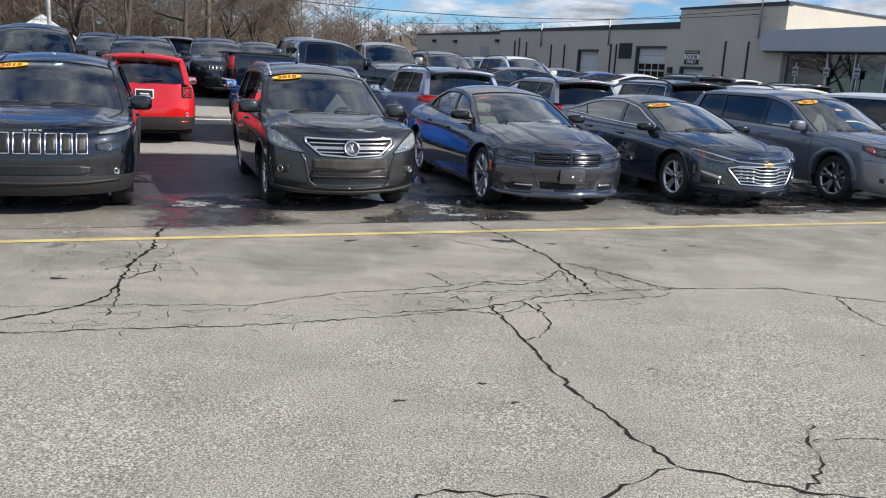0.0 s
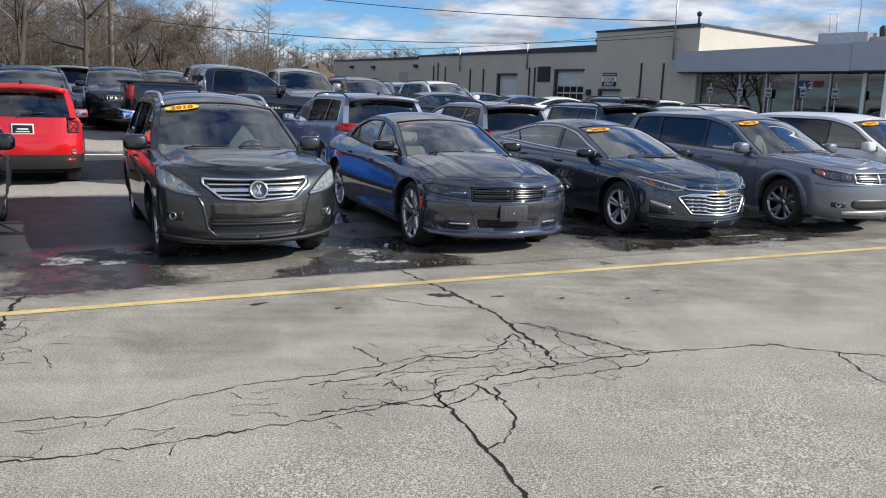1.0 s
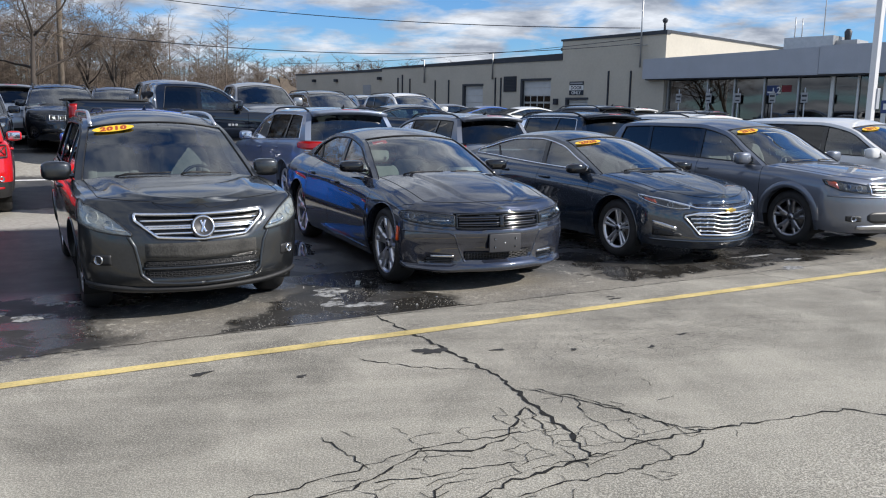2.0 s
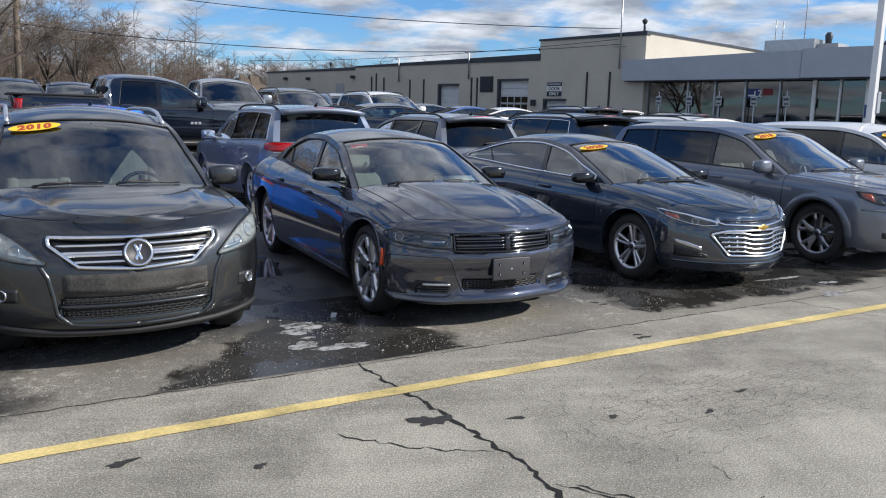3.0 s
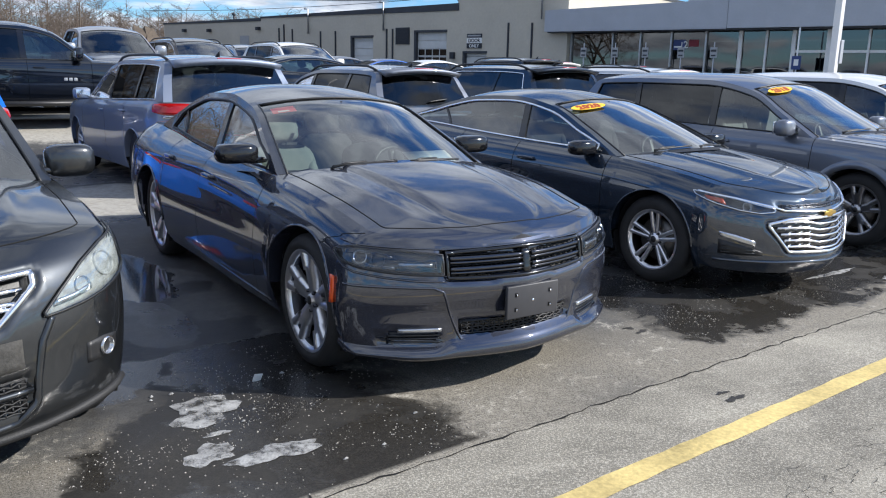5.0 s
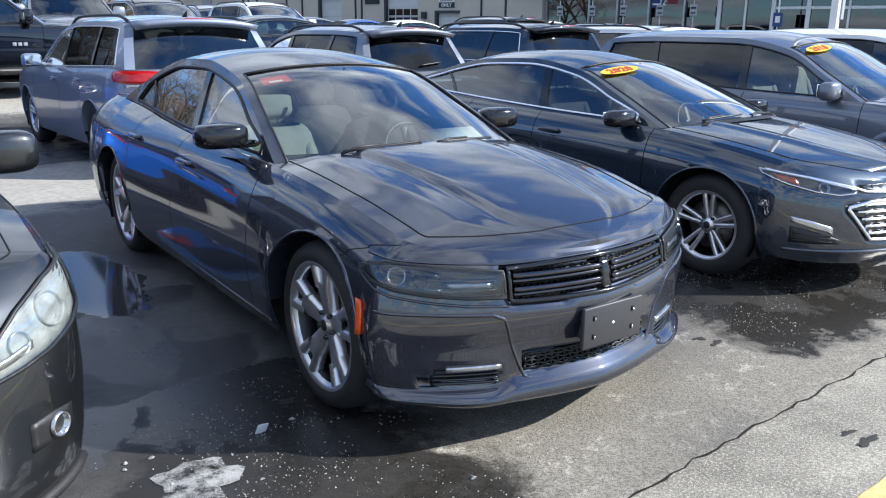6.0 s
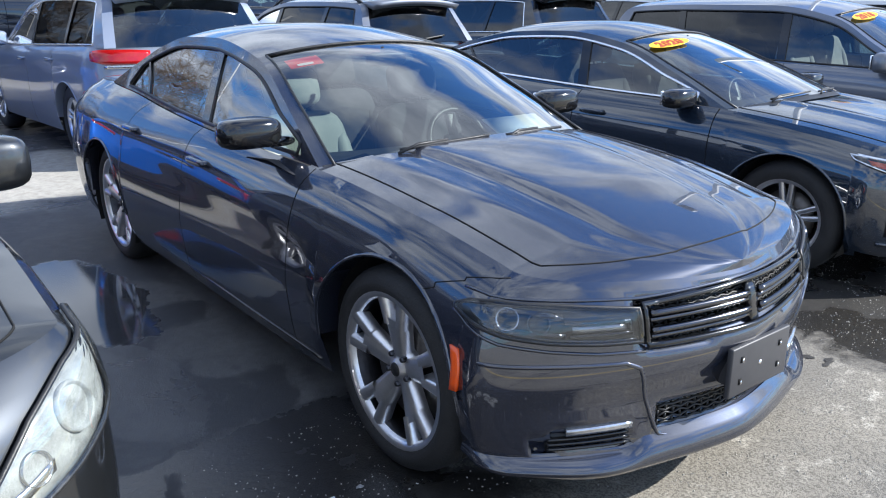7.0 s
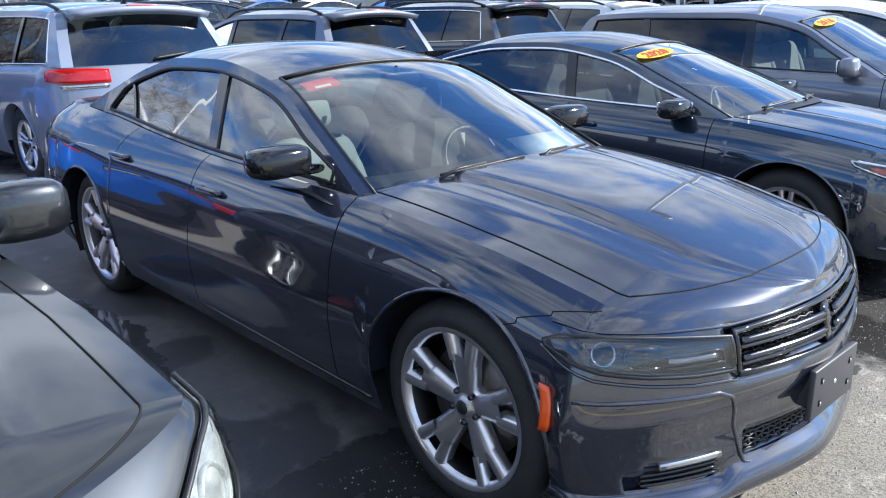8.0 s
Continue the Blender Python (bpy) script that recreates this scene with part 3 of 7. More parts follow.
    if detail:
        for bb in (-0.9, 0.9):
            pts = []
            for i in range(6, ih):
                x, y, z = P[i][-1]
                if x < s["hood_front"]:
                    pts.append((x, y * bb, sh.deck(x, bb) + 0.001))
            mesh("hood_gap", *tube(pts, 0.0024, 5), SEAM, car)
        pts = []
        for q in range(33):
            b = -0.9 + 1.8 * q / 32
            x = s["hood_front"] + s.get("hood_bow", 0.10) * (1 - abs(b / 0.9) ** 2.3)
            j = min(range(1, ih), key=lambda i: abs(P[i][-1][0] - x))
            yy = lerp_list([(P[i][-1][0], P[i][-1][1]) for i in range(max(0, j - 2), j + 3)], x)
            ye = lerp_list([(P[i][-1][0], P[i][-1][1]) for i in range(1, ih)], s["hood_front"]) * b
            pts.append((x, ye, sh.deck(x, max(-0.96, min(0.96, ye / max(0.05, yy)))) + 0.001))
        mesh("hood_gap", *tube(pts, 0.0024, 5), SEAM, car)
    # windscreen, roof, rear window
    hd_t, bk_t, n_t = s["head"], s["back"], sh.n - 1

    def strip(t0, t1, b0, b1, nt, nbb, o=0.0):
        return grid([[sh.roof(t0 + (t1 - t0) * i / nt, b0 + (b1 - b0) * j / nbb, o) for j in range(nbb + 1)] for i in range(nt + 1)])
    pw = s.get("pillar", 0.93)
    mesh("roof", *join(strip(hd_t, bk_t, -1, 1, 22 if detail else 12, 18)), s.get("roof_mat", mat), car)
    for sg in (-1, 1):
        mesh("windscreen_pillar", *join(strip(0, hd_t, sg * pw, sg, 14, 3), strip(0, hd_t, sg * pw, sg * (pw - 0.001), 14, 1, -0.02)), mat, car)
        mesh("rear_pillar", *strip(bk_t, n_t, sg * s.get("cpillar", 0.9), sg, 12, 3), mat, car)
    ws = mesh("windscreen", *strip(0.0, hd_t, -pw, pw, 16, 20, -0.006), GLASS, car)
    rw = mesh("rear_window", *strip(bk_t, n_t, -s.get("cpillar", 0.9), s.get("cpillar", 0.9), 12, 16, -0.004), glass_rear, car)
    # black band round the windscreen
    edge = [sh.roof(hd_t * q / 10, -pw) for q in range(11)] + [sh.roof(hd_t, -pw + 2 * pw * q / 14) for q in range(15)] + [sh.roof(hd_t * (1 - q / 10), pw) for q in range(11)]
    mesh("windscreen_seal", *tube(edge, 0.007, 5), BLACK, car)
    cowl = [sh.roof(0.0, -0.98 + 1.96 * q / 24, 0.0) for q in range(25)]
    mesh("cowl", *join(grid([[(p.x + 0.05, p.y, p.z - 0.012) for p in cowl], [(p.x - 0.005, p.y, p.z + 0.004) for p in cowl], [(p.x - 0.03, p.y, p.z - 0.0) for p in cowl], [(p.x - 0.06, p.y, p.z - 0.05) for p in cowl]])), BLACK, car)
    # sides of the cabin
    nt = 90 if detail else 44
    T = [n_t * i / nt for i in range(nt + 1)]
    d0, d1, slope, mrg = s["dlo"]
    for sg in (1, -1):
        low, up, gl = [], [], []
        bot, topl = [], []
        for t in T:
            x, y, z = sh.edge(t)
            b = sh.top(x)
            z = max(z, b)
            zb = min(z, b + s.get("dlo_up", 0.022))
            zt = max(zb, min(z - mrg * min(1, (z - b) / 0.2), zb + max(0, (x - d1)) * slope))
            if x > d0:
                zt = zb
            def row(za, zc, n, o=0.0):
                return [(x, (sh.side_y(x, za + (zc - za) * q / n) - o) * sg, za + (zc - za) * q / n) for q in range(n + 1)]
            low.append(row(b, zb, 1)); up.append(row(zt, z, 4)); gl.append(row(zb, zt, 6, 0.01))
            if zt > zb + 1e-4:
                bot.append((x, (sh.side_y(x, zb) + 0.001) * sg, zb)); topl.append((x, (sh.side_y(x, zt) + 0.001) * sg, zt))
        mesh("roof_rail", *join(grid(low), grid(up)), mat, car)
        fr = [i for i in range(len(T) - 1) if s["b_pillar"] is None or sh.edge(T[i])[0] >= s["b_pillar"]]
        for nm, sel in (("front_side_window", lambda x: x >= s["b_pillar"]), ("rear_side_window", lambda x: x < s["b_pillar"])):
            cells = [i for i in range(len(gl) - 1) if sel(gl[i][0][0])]
            if cells:
                mesh(nm, *grid(gl[cells[0]:cells[-1] + 2]), GLASS if nm[0] == "f" else s.get("side_glass", GLASS), car)
        tr = s.get("trim", BLACK)
        mesh("window_trim", *tube(bot + topl[::-1], s.get("trim_r", 0.009), 6, True), tr, car)
        for xp, dx, wd in s["pillars"]:
            rows = []
            for q in range(9):
                f = q / 8
                x = xp + dx * f
                b = sh.top(x) + s.get("dlo_up", 0.022)
                zr = lerp_list([(sh.edge(t)[0], sh.edge(t)[2]) for t in T], x) - mrg
                z = b + (zr - b) * f
                rows.append([(x + wd / 2 * g, (sh.side_y(x, z) + o) * sg, z) for g, o in ((1, -0.01), (1, 0.002), (-1, 0.002), (-1, -0.01))])
            mesh("door_pillar", *grid(rows), s.get("pillar_mat", GLOSSBLACK), car, smooth=False)
        # mirror
        mx, mz = s["mirror"]
        my = sh.half(mx, mz) + 0.115
        mr = mesh("mirror", *join(lump((mx, my * sg, mz), (0.08, 0.135, 0.062) if s.get("sedan") else (0.075, 0.125, 0.085) if not s.get("truck") else (0.08, 0.14, 0.13), 0.55, 0.7), lump((mx + 0.015, (my - 0.11) * sg, mz - 0.045), (0.035, 0.085, 0.02), 0.7, 0.7)), s.get("mirror_mat", mat), car)
        mesh("mirror_glass", *box((mx - 0.074, my * sg, mz), (0.012, 0.19, 0.085 if s.get("sedan") else 0.12), 0.004), CHROME, mr)
        # handles
        for hx in s["handles"]:
            hz = sh.top(hx) - s.get("handle_drop", 0.12)
            hy = sh.half(hx, hz)
            mesh("door_handle", *join(lump((hx, (hy + 0.022) * sg, hz), (0.105, 0.014, 0.017), 0.6, 0.6), lump((hx + 0.085, (hy + 0.005) * sg, hz), (0.018, 0.022, 0.014), 0.8, 0.8), lump((hx - 0.085, (hy + 0.005) * sg, hz), (0.018, 0.022, 0.014), 0.8, 0.8)), s.get("handle_mat", mat), car)
        # roof bars
        if s.get("bars"):
            t0, t1 = s["bars"]
            pts = [sh.roof(t0 + (t1 - t0) * q / 14, 0.9 * sg, 0.045 * min(1, q / 2, (14 - q) / 2) + 0.004) for q in range(15)]
            mesh("roof_bar", *tube(pts, 0.017, 8), s.get("bar_mat", BLACK), car)
    # wipers
    for yy, b0 in ((1, 0.06), (-1, -0.62)):
        arm = [sh.roof(0.0, b0, 0.008), sh.roof(0.03 * hd_t, b0 + 0.12, 0.016), sh.roof(0.035 * hd_t, b0 + 0.30, 0.014)]
        blade = [sh.roof(0.022 * hd_t + 0.003 * q, b0 + 0.02 + 0.062 * q, 0.008) for q in range(10)]
        mesh("wiper", *join(tube(arm, 0.007, 5), tube(blade, 0.007, 5)), BLACK, car)
    # cabin
    xa, hb = A0[0], sh.top(A0[0])
    zl = hb - 0.07
    x1 = max(xe + 0.35, s["xr"] + 0.5) if not s.get("cab_end") else s["cab_end"]
    yi = sh.half(xa - 0.8, 0.7) - 0.1
    liner = [[(xa - 0.2 + (x1 - xa + 0.2) * i / 10, yy, zz) for yy, zz in ((-yi, zl), (-yi, 0.45), (0, 0.4), (yi, 0.45), (yi, zl))] for i in range(11)]
    mesh("cabin_liner", *join(grid(liner), box((x1, 0, (zl + 0.4) / 2), (0.04, yi * 2, zl - 0.35))), TRIM, car)
    dash = [[(xa + s["bow"][0] * (1 - abs(b) ** 2.2) - o, b * yi * 1.02, zz) for b in [-1 + q / 8 for q in range(17)]] for o, zz in ((0.08, hb - 0.03), (0.3, hb - 0.005), (0.5, hb - 0.02), (0.56, hb - 0.1), (0.5, hb - 0.35), (0.3, 0.45))]
    mesh("dashboard", *grid(dash), TRIM, car)
    sm = seats or DARKSEAT
    sx = xa - s.get("seat_back", 1.0)
    hs = hb - (0.57 if sm is LEATHER else 0.47 if s["sedan"] else 0.42)
    for yy in (-0.37, 0.37):
        seat(car, sx, yy, hs, sm if yy < 0 else DARKSEAT if sm is LEATHER else sm)
        if detail or s.get("two_rows"):
            seat(car, sx - 0.85, yy, hs, DARKSEAT if sm is LEATHER else sm)
    st = Matrix.Translation((xa - 0.52, 0.37, hb - 0.09)) @ Matrix.Rotation(radians(65), 4, "Y")
    rim = [tuple(st @ Vector((0.185 * math.cos(2 * math.pi * q / 24), 0.185 * math.sin(2 * math.pi * q / 24), 0))) for q in range(24)]
    mesh("steering_wheel", *join(tube(rim, 0.016, 6, True), moved(box((0, 0, -0.02), (0.34, 0.05, 0.03), 0.01), st), moved(box((0.0, 0, -0.03), (0.12, 0.12, 0.05), 0.02), st)), BLACK, car)
    mp = sh.roof(hd_t - 0.25, 0.0, -0.05)
    mesh("rear_view_mirror", *join(lump(tuple(mp), (0.02, 0.12, 0.035), 0.6, 0.6), tube([mp, sh.roof(hd_t - 0.15, 0, -0.01)], 0.012)), BLACK, car)
    if year:
        year_sticker(car, sh, year)
    for c in car.children_recursive:
        if c.data and c.data.materials[0] is GLASS:
            c.visible_shadow = False
    return car, sh

SUVSEC = [(0, 0.06), (0.12, 0.03), (0.3, 0.01), (0.52, 0.0), (0.7, 0.004), (0.84, 0.015), (0.94, 0.035), (1.0, 0.075)]

CHARGER = dict(
    wb=3.05, xf=0.845, xr=-4.13, W=0.952, arch=0.395, tyre=0.368, rim=0.277, spokes=5, style="split", tyre_w=0.24, sedan=True,
    belt=[(0.85, 0.745), (0.72, 0.775), (0.42, 0.835), (0, 0.915), (-0.6, 0.965), (-1.5, 0.985), (-2.4, 1.015), (-3.1, 1.06), (-3.8, 1.085), (-4.05, 1.07), (-4.15, 1.05)],
    sill=[(1, 0.2), (-4.2, 0.22)], plan=[(-4.2, 0.95), (-3.2, 1.0), (-2.0, 0.985), (-0.9, 0.985), (0, 0.975), (0.4, 0.94), (1, 0.93)], track_in=0.075, section=[(0, 0.075), (0.12, 0.035), (0.3, 0.012), (0.46, 0.0), (0.60, 0.011), (0.70, 0.026), (0.80, 0.047), (0.88, 0.073), (0.95, 0.110), (1.0, 0.165)], pf=1.55, pr=3.0,
    nose=[(0.15, 0.15), (0.20, 0.075), (0.25, 0.03), (0.31, 0.045), (0.42, 0.045), (0.50, 0.02), (0.55, 0.012), (0.62, 0.03), (0.70, 0.045), (0.745, 0.075), (0.82, 0.13), (0.95, 0.3)],
    tail=[(0.2, 0.08), (0.4, 0.02), (0.7, 0.0), (0.9, 0.02), (1.05, 0.05), (1.15, 0.1)], lip=[(0, 0.24), (0.6, 0.205), (1, 0.185)], rlip=[(0, 0.25), (1, 0.24)],
    rail=[(-0.62, 0.968), (-1.02, 1.165), (-1.44, 1.335), (-2.0, 1.405), (-2.45, 1.395), (-2.80, 1.33), (-3.15, 1.205), (-3.48, 1.082)], head=2, back=5,
    bow=[0.20, 0.07, -0.07, -0.13], crown=[0.055, 0.06, 0.055, 0.03], tumble=0.42, hood=[(0.85, 0.75), (0.7, 0.815), (0.4, 0.90), (0, 0.975), (-0.45, 1.025), (-1.2, 1.06)], deck=[(-4.15, 1.075), (-3.6, 1.12), (-3.0, 1.13)],
    bulge=(0.52, 0.36, 0.016, 0.03), ridges=[(0.545, 0.385, -0.006, 0.03), (0.74, 0.62, 0.006, 0.06)], hood_front=0.49, hood_bow=0.16, seat_back=0.52, hips=0.09, dlo=(-0.80, -3.14, 1.0, 0.05), pillars=[(-1.76, -0.10, 0.085), (-2.76, -0.16, 0.03)], b_pillar=-1.8,
    scallop=0.011, recess=[([(0, 0.597, 0.735), (0.44, 0.605, 0.725)], 0.045), ([(0, 0.30, 0.375), (0.36, 0.305, 0.37)], 0.05), ([(0.45, 0.265, 0.325), (0.74, 0.27, 0.33)], 0.03)],
    mirror=(-0.95, 1.075), mirror_mat=GLOSSBLACK, handles=[-1.55, -2.55], seams=[-0.62, -1.74, -2.63], holes=[])

MALIBU = dict(
    CHARGER, bulge=None, wb=2.83, xf=0.97, xr=-3.95, W=0.925, arch=0.375, tyre=0.345, rim=0.232, spokes=5, style="twin", tyre_w=0.225,
    belt=[(1.0, 0.70), (0.85, 0.745), (0.5, 0.82), (0, 0.90), (-0.5, 0.945), (-1.5, 0.975), (-2.4, 1.01), (-3.0, 1.04), (-3.7, 1.06), (-3.9, 1.05), (-4.0, 1.02)],
    nose=[(0.15, 0.1), (0.22, 0.03), (0.3, 0.0), (0.45, 0.01), (0.58, 0.03), (0.66, 0.06), (0.74, 0.13), (0.82, 0.24), (0.95, 0.4)],
    rail=[(-0.45, 0.94), (-0.95, 1.15), (-1.42, 1.31), (-1.95, 1.375), (-2.45, 1.36), (-2.85, 1.295), (-3.3, 1.17), (-3.72, 1.065)],
    hood=[(1.0, 0.71), (0.8, 0.80), (0.4, 0.89), (-0.1, 0.965), (-0.5, 1.0), (-1.1, 1.03)], deck=[(-4.0, 1.05), (-3.6, 1.09), (-3.0, 1.1)],
    ridges=[(0.5, 0.35, 0.012, 0.08)], hood_front=0.62, hood_bow=0.2, pf=1.65, seat_back=0.95, hips=0.05, section=[(0, 0.075), (0.12, 0.035), (0.3, 0.012), (0.52, 0.0), (0.66, 0.004), (0.78, 0.02), (0.88, 0.047), (0.95, 0.08), (1.0, 0.125)], dlo=(-0.66, -3.42, 0.9, 0.045), pillars=[(-1.62, -0.1, 0.08), (-2.75, -0.2, 0.03)], b_pillar=-1.66, mirror=(-0.72, 1.0),
    trim=CHROME, trim_r=0.011, handles=[-1.42, -2.4], seams=[-0.5, -1.6, -2.45], tumble=0.5, holes=[], recess=[([(0, 0.345, 0.60), (0.38, 0.36, 0.595), (0.53, 0.545, 0.565)], 0.035), ([(0, 0.655, 0.70), (0.44, 0.672, 0.70)], 0.02)])

SUV = dict(
    CHARGER, bulge=None, wb=2.6, xf=0.88, xr=-3.55, W=0.905, arch=0.385, tyre=0.35, rim=0.225, sedan=False, style="twin", spokes=5, tyre_w=0.225,
    belt=[(0.9, 0.83), (0.75, 0.88), (0.45, 0.94), (0, 0.985), (-0.45, 1.01), (-1.5, 1.04), (-2.6, 1.08), (-3.3, 1.10), (-3.6, 1.10)],
    sill=[(1, 0.24), (-4.2, 0.26)], section=SUVSEC, plan=[(-4.2, 0.95), (-3.0, 0.985), (-2.0, 1.0), (0, 1.0), (0.45, 0.97), (1, 0.95)], track_in=0.06, pf=1.95, pr=3.4,
    nose=[(0.2, 0.10), (0.3, 0.02), (0.36, 0.0), (0.5, 0.012), (0.62, 0.02), (0.75, 0.05), (0.84, 0.10), (0.92, 0.2), (1.0, 0.32)],
    tail=[(0.25, 0.1), (0.4, 0.01), (0.6, 0.0), (0.85, 0.05), (1.05, 0.08), (1.2, 0.1)], lip=[(0, 0.26), (1, 0.22)], rlip=[(0, 0.3), (1, 0.28)],
    rail=[(-0.45, 1.01), (-0.82, 1.24), (-1.2, 1.46), (-1.75, 1.555), (-2.5, 1.56), (-3.15, 1.53), (-3.32, 1.32), (-3.46, 1.10)], head=2, back=5,
    bow=[0.20, 0.06, -0.06, -0.05], crown=[0.06, 0.07, 0.06, 0.0], tumble=0.30, hood=[(0.9, 0.845), (0.7, 0.93), (0.3, 1.0), (-0.2, 1.055), (-0.7, 1.08)], deck=[(-3.7, 1.1), (-3.0, 1.1)],
    ridges=[(0.72, 0.55, 0.012, 0.07)], hood_front=0.55, hood_bow=0.17, dlo=(-0.62, -3.2, 4.0, 0.055), pillars=[(-1.52, -0.05, 0.08), (-2.5, -0.08, 0.07)], b_pillar=-1.54, cpillar=0.88,
    mirror=(-0.66, 1.10), mirror_mat=None, handles=[-1.35, -2.25], seams=[-0.42, -1.48, -2.3], holes=[], trim_r=0.009, seat_back=0.95, side_glass=PRIVACY)
SUV.pop("mirror_mat")
SUV["recess"], SUV["scallop"], SUV["hips"] = [], 0.010, 0.0
SUV["seat_back"] = 0.95

TIGUAN = dict(SUV, pf=1.8, hood_front=0.64, hood_bow=0.17, recess=[([(0, 0.65, 0.835), (0.34, 0.67, 0.84), (0.50, 0.80, 0.845)], 0.035), ([(0, 0.345, 0.47), (0.45, 0.36, 0.48)], 0.03)], bars=(2.15, 4.9), bar_mat=ALLOY, holes=[],
              belt=[(0.9, 0.86), (0.75, 0.90), (0.45, 0.955), (0, 0.995), (-0.45, 1.02), (-1.5, 1.04), (-2.6, 1.08), (-3.3, 1.10), (-3.6, 1.10)],
              hood=[(0.9, 0.875), (0.7, 0.955), (0.3, 1.02), (-0.2, 1.07), (-0.7, 1.09)])


def stretched(base, sx, sz, **kw):
    """A spec scaled in length and height, with some values replaced."""
    s = dict(base)
    for k in ("belt", "hood", "deck"):
        s[k] = [(x * sx, z * sz) for x, z in base[k]]
    s["rail"] = [(x * sx, z * sz) for x, z in base["rail"]]
    for k in ("nose", "tail"):
        s[k] = [(z * sz, d) for z, d in base[k]]
    for k in ("sill", "plan"):
        s[k] = [(x * sx, v) for x, v in base[k]]
    for k in ("xf", "xr", "wb", "hood_front", "b_pillar"):
        s[k] = base[k] * sx
    s["dlo"] = (base["dlo"][0] * sx, base["dlo"][1] * sx, *base["dlo"][2:])
    s["pillars"] = [(x * sx, d, w) for x, d, w in base["pillars"]]
    s["handles"] = [x * sx for x in base["handles"]]
    s["seams"] = [x * sx for x in base["seams"]]
    s["mirror"] = (base["mirror"][0] * sx, base["mirror"][1] * sz)
    s["holes"] = []
    s.update(kw)
    return s


JOURNEY = stretched(SUV, 1.11, 1.0, W=0.93, flare=0.07, tyre=0.36, rim=0.245, style="split", spokes=5, rim_mat=GREYALLOY, bars=None, xf=0.93)
CHEROKEE = stretched(SUV, 1.04, 0.99, W=0.93, clad=0.42, flare=0.06, flare_clad=True, bars=(2.15, 4.9), tyre=0.36)
GRAND = stretched(SUV, 1.11, 1.035, W=0.965, tyre=0.38, rim=0.24, bars=(2.15, 4.9), trim=CHROME, tumble=0.27)
RENEGADE = stretched(SUV, 0.98, 1.01, W=0.90, clad=0.52, flare=0.06, flare_clad=True, tumble=0.2, bars=(2.15, 4.9))
VAN = stretched(SUV, 1.16, 1.03, W=0.98, tumble=0.3)
PICKUP = stretched(
    SUV, 1.0, 1.0, wb=3.57, xf=1.0, xr=-4.85, W=1.02, tyre=0.40, rim=0.255, arch=0.45, truck=True, tyre_w=0.27, seams=[-0.75, -1.85, -2.85], panels=["fender", "door", "door", "bed_side"],
    belt=[(1.05, 1.02), (0.8, 1.09), (0, 1.15), (-0.7, 1.18), (-1.8, 1.19), (-2.85, 1.2), (-3.0, 1.36), (-4.9, 1.38)], hood=[(1.05, 1.03), (0.8, 1.13), (0, 1.22), (-0.7, 1.25), (-1, 1.26)], deck=[(-4.9, 1.385), (-2.9, 1.385)],
    nose=[(0.3, 0.08), (0.45, 0.0), (0.7, 0.02), (0.95, 0.05), (1.05, 0.1), (1.15, 0.25)], tail=[(0.4, 0.0), (0.7, 0.06), (1.4, 0.08)], sill=[(1, 0.42), (-5, 0.45)], lip=[(0, 0.4), (1, 0.38)], rlip=[(0, 0.5), (1, 0.5)],
    rail=[(-0.72, 1.18), (-1.05, 1.45), (-1.4, 1.70), (-1.9, 1.80), (-2.4, 1.81), (-2.78, 1.77), (-2.9, 1.5), (-2.97, 1.3)], tumble=0.3, dlo=(-0.9, -2.72, 6.0, 0.06), pillars=[(-1.88, 0.0, 0.1)], b_pillar=-1.88, mirror=(-0.98, 1.32), handles=[-1.65, -2.62], cab_end=-2.9, hood_front=0.7, crown=[0.06, 0.08, 0.06, 0.02], pr=6.0)

# ---------------------------------------------------------------- paints
P_CHARGER = paint("slate_blue_lacquer", (0.023, 0.027, 0.043), 0.40, 0.38, 0.010, 1.95)
P_MALIBU = paint("black_blue_lacquer", (0.013, 0.023, 0.040), 0.40, 0.38, 0.012, 1.95)
P_TIGUAN = paint("charcoal_lacquer", (0.036, 0.039, 0.043), 0.85, 0.40, 0.05, 1.62, 0.02)
P_JOURNEY = paint("steel_grey_lacquer", (0.145, 0.158, 0.190), 0.5, 0.42, 0.06)
P_CHEROKEE = paint("black_lacquer", (0.004, 0.006, 0.011), 0.4, 0.3, 0.025)
P_GRAND = paint("steel_blue_lacquer", (0.20, 0.235, 0.31), 0.4, 0.45, 0.05, 1.6)
P_RED = paint("red_lacquer", (0.60, 0.012, 0.014), 0.1, 0.3, 0.04)
P_WHITE = paint("white_lacquer", (0.74, 0.74, 0.73), 0.0, 0.35, 0.10)
P_SILVER = paint("silver_lacquer", (0.36, 0.37, 0.39), 0.8, 0.3, 0.12)
P_GREY = paint("grey_lacquer", (0.08, 0.088, 0.105), 0.8, 0.32, 0.05)
P_BLUE = paint("blue_lacquer", (0.02, 0.06, 0.22), 0.6, 0.3, 0.1)
P_BRIGHTBLUE = paint("bright_blue_lacquer", (0.008, 0.13, 0.62), 0.25, 0.4, 0.02)
P_BROWN = paint("dark_brown_lacquer", (0.035, 0.028, 0.026), 0.6, 0.3, 0.1)

# ---------------------------------------------------------------- ground
LOT = radians(20.9)                      # the lot's rows run this far round from +x
AL, AC = Vector((math.cos(LOT), math.sin(LOT), 0)), Vector((-math.sin(LOT), math.cos(LOT), 0))
L0 = Vector((0.454, 8.2, 0))             # where the long crack meets the painted line


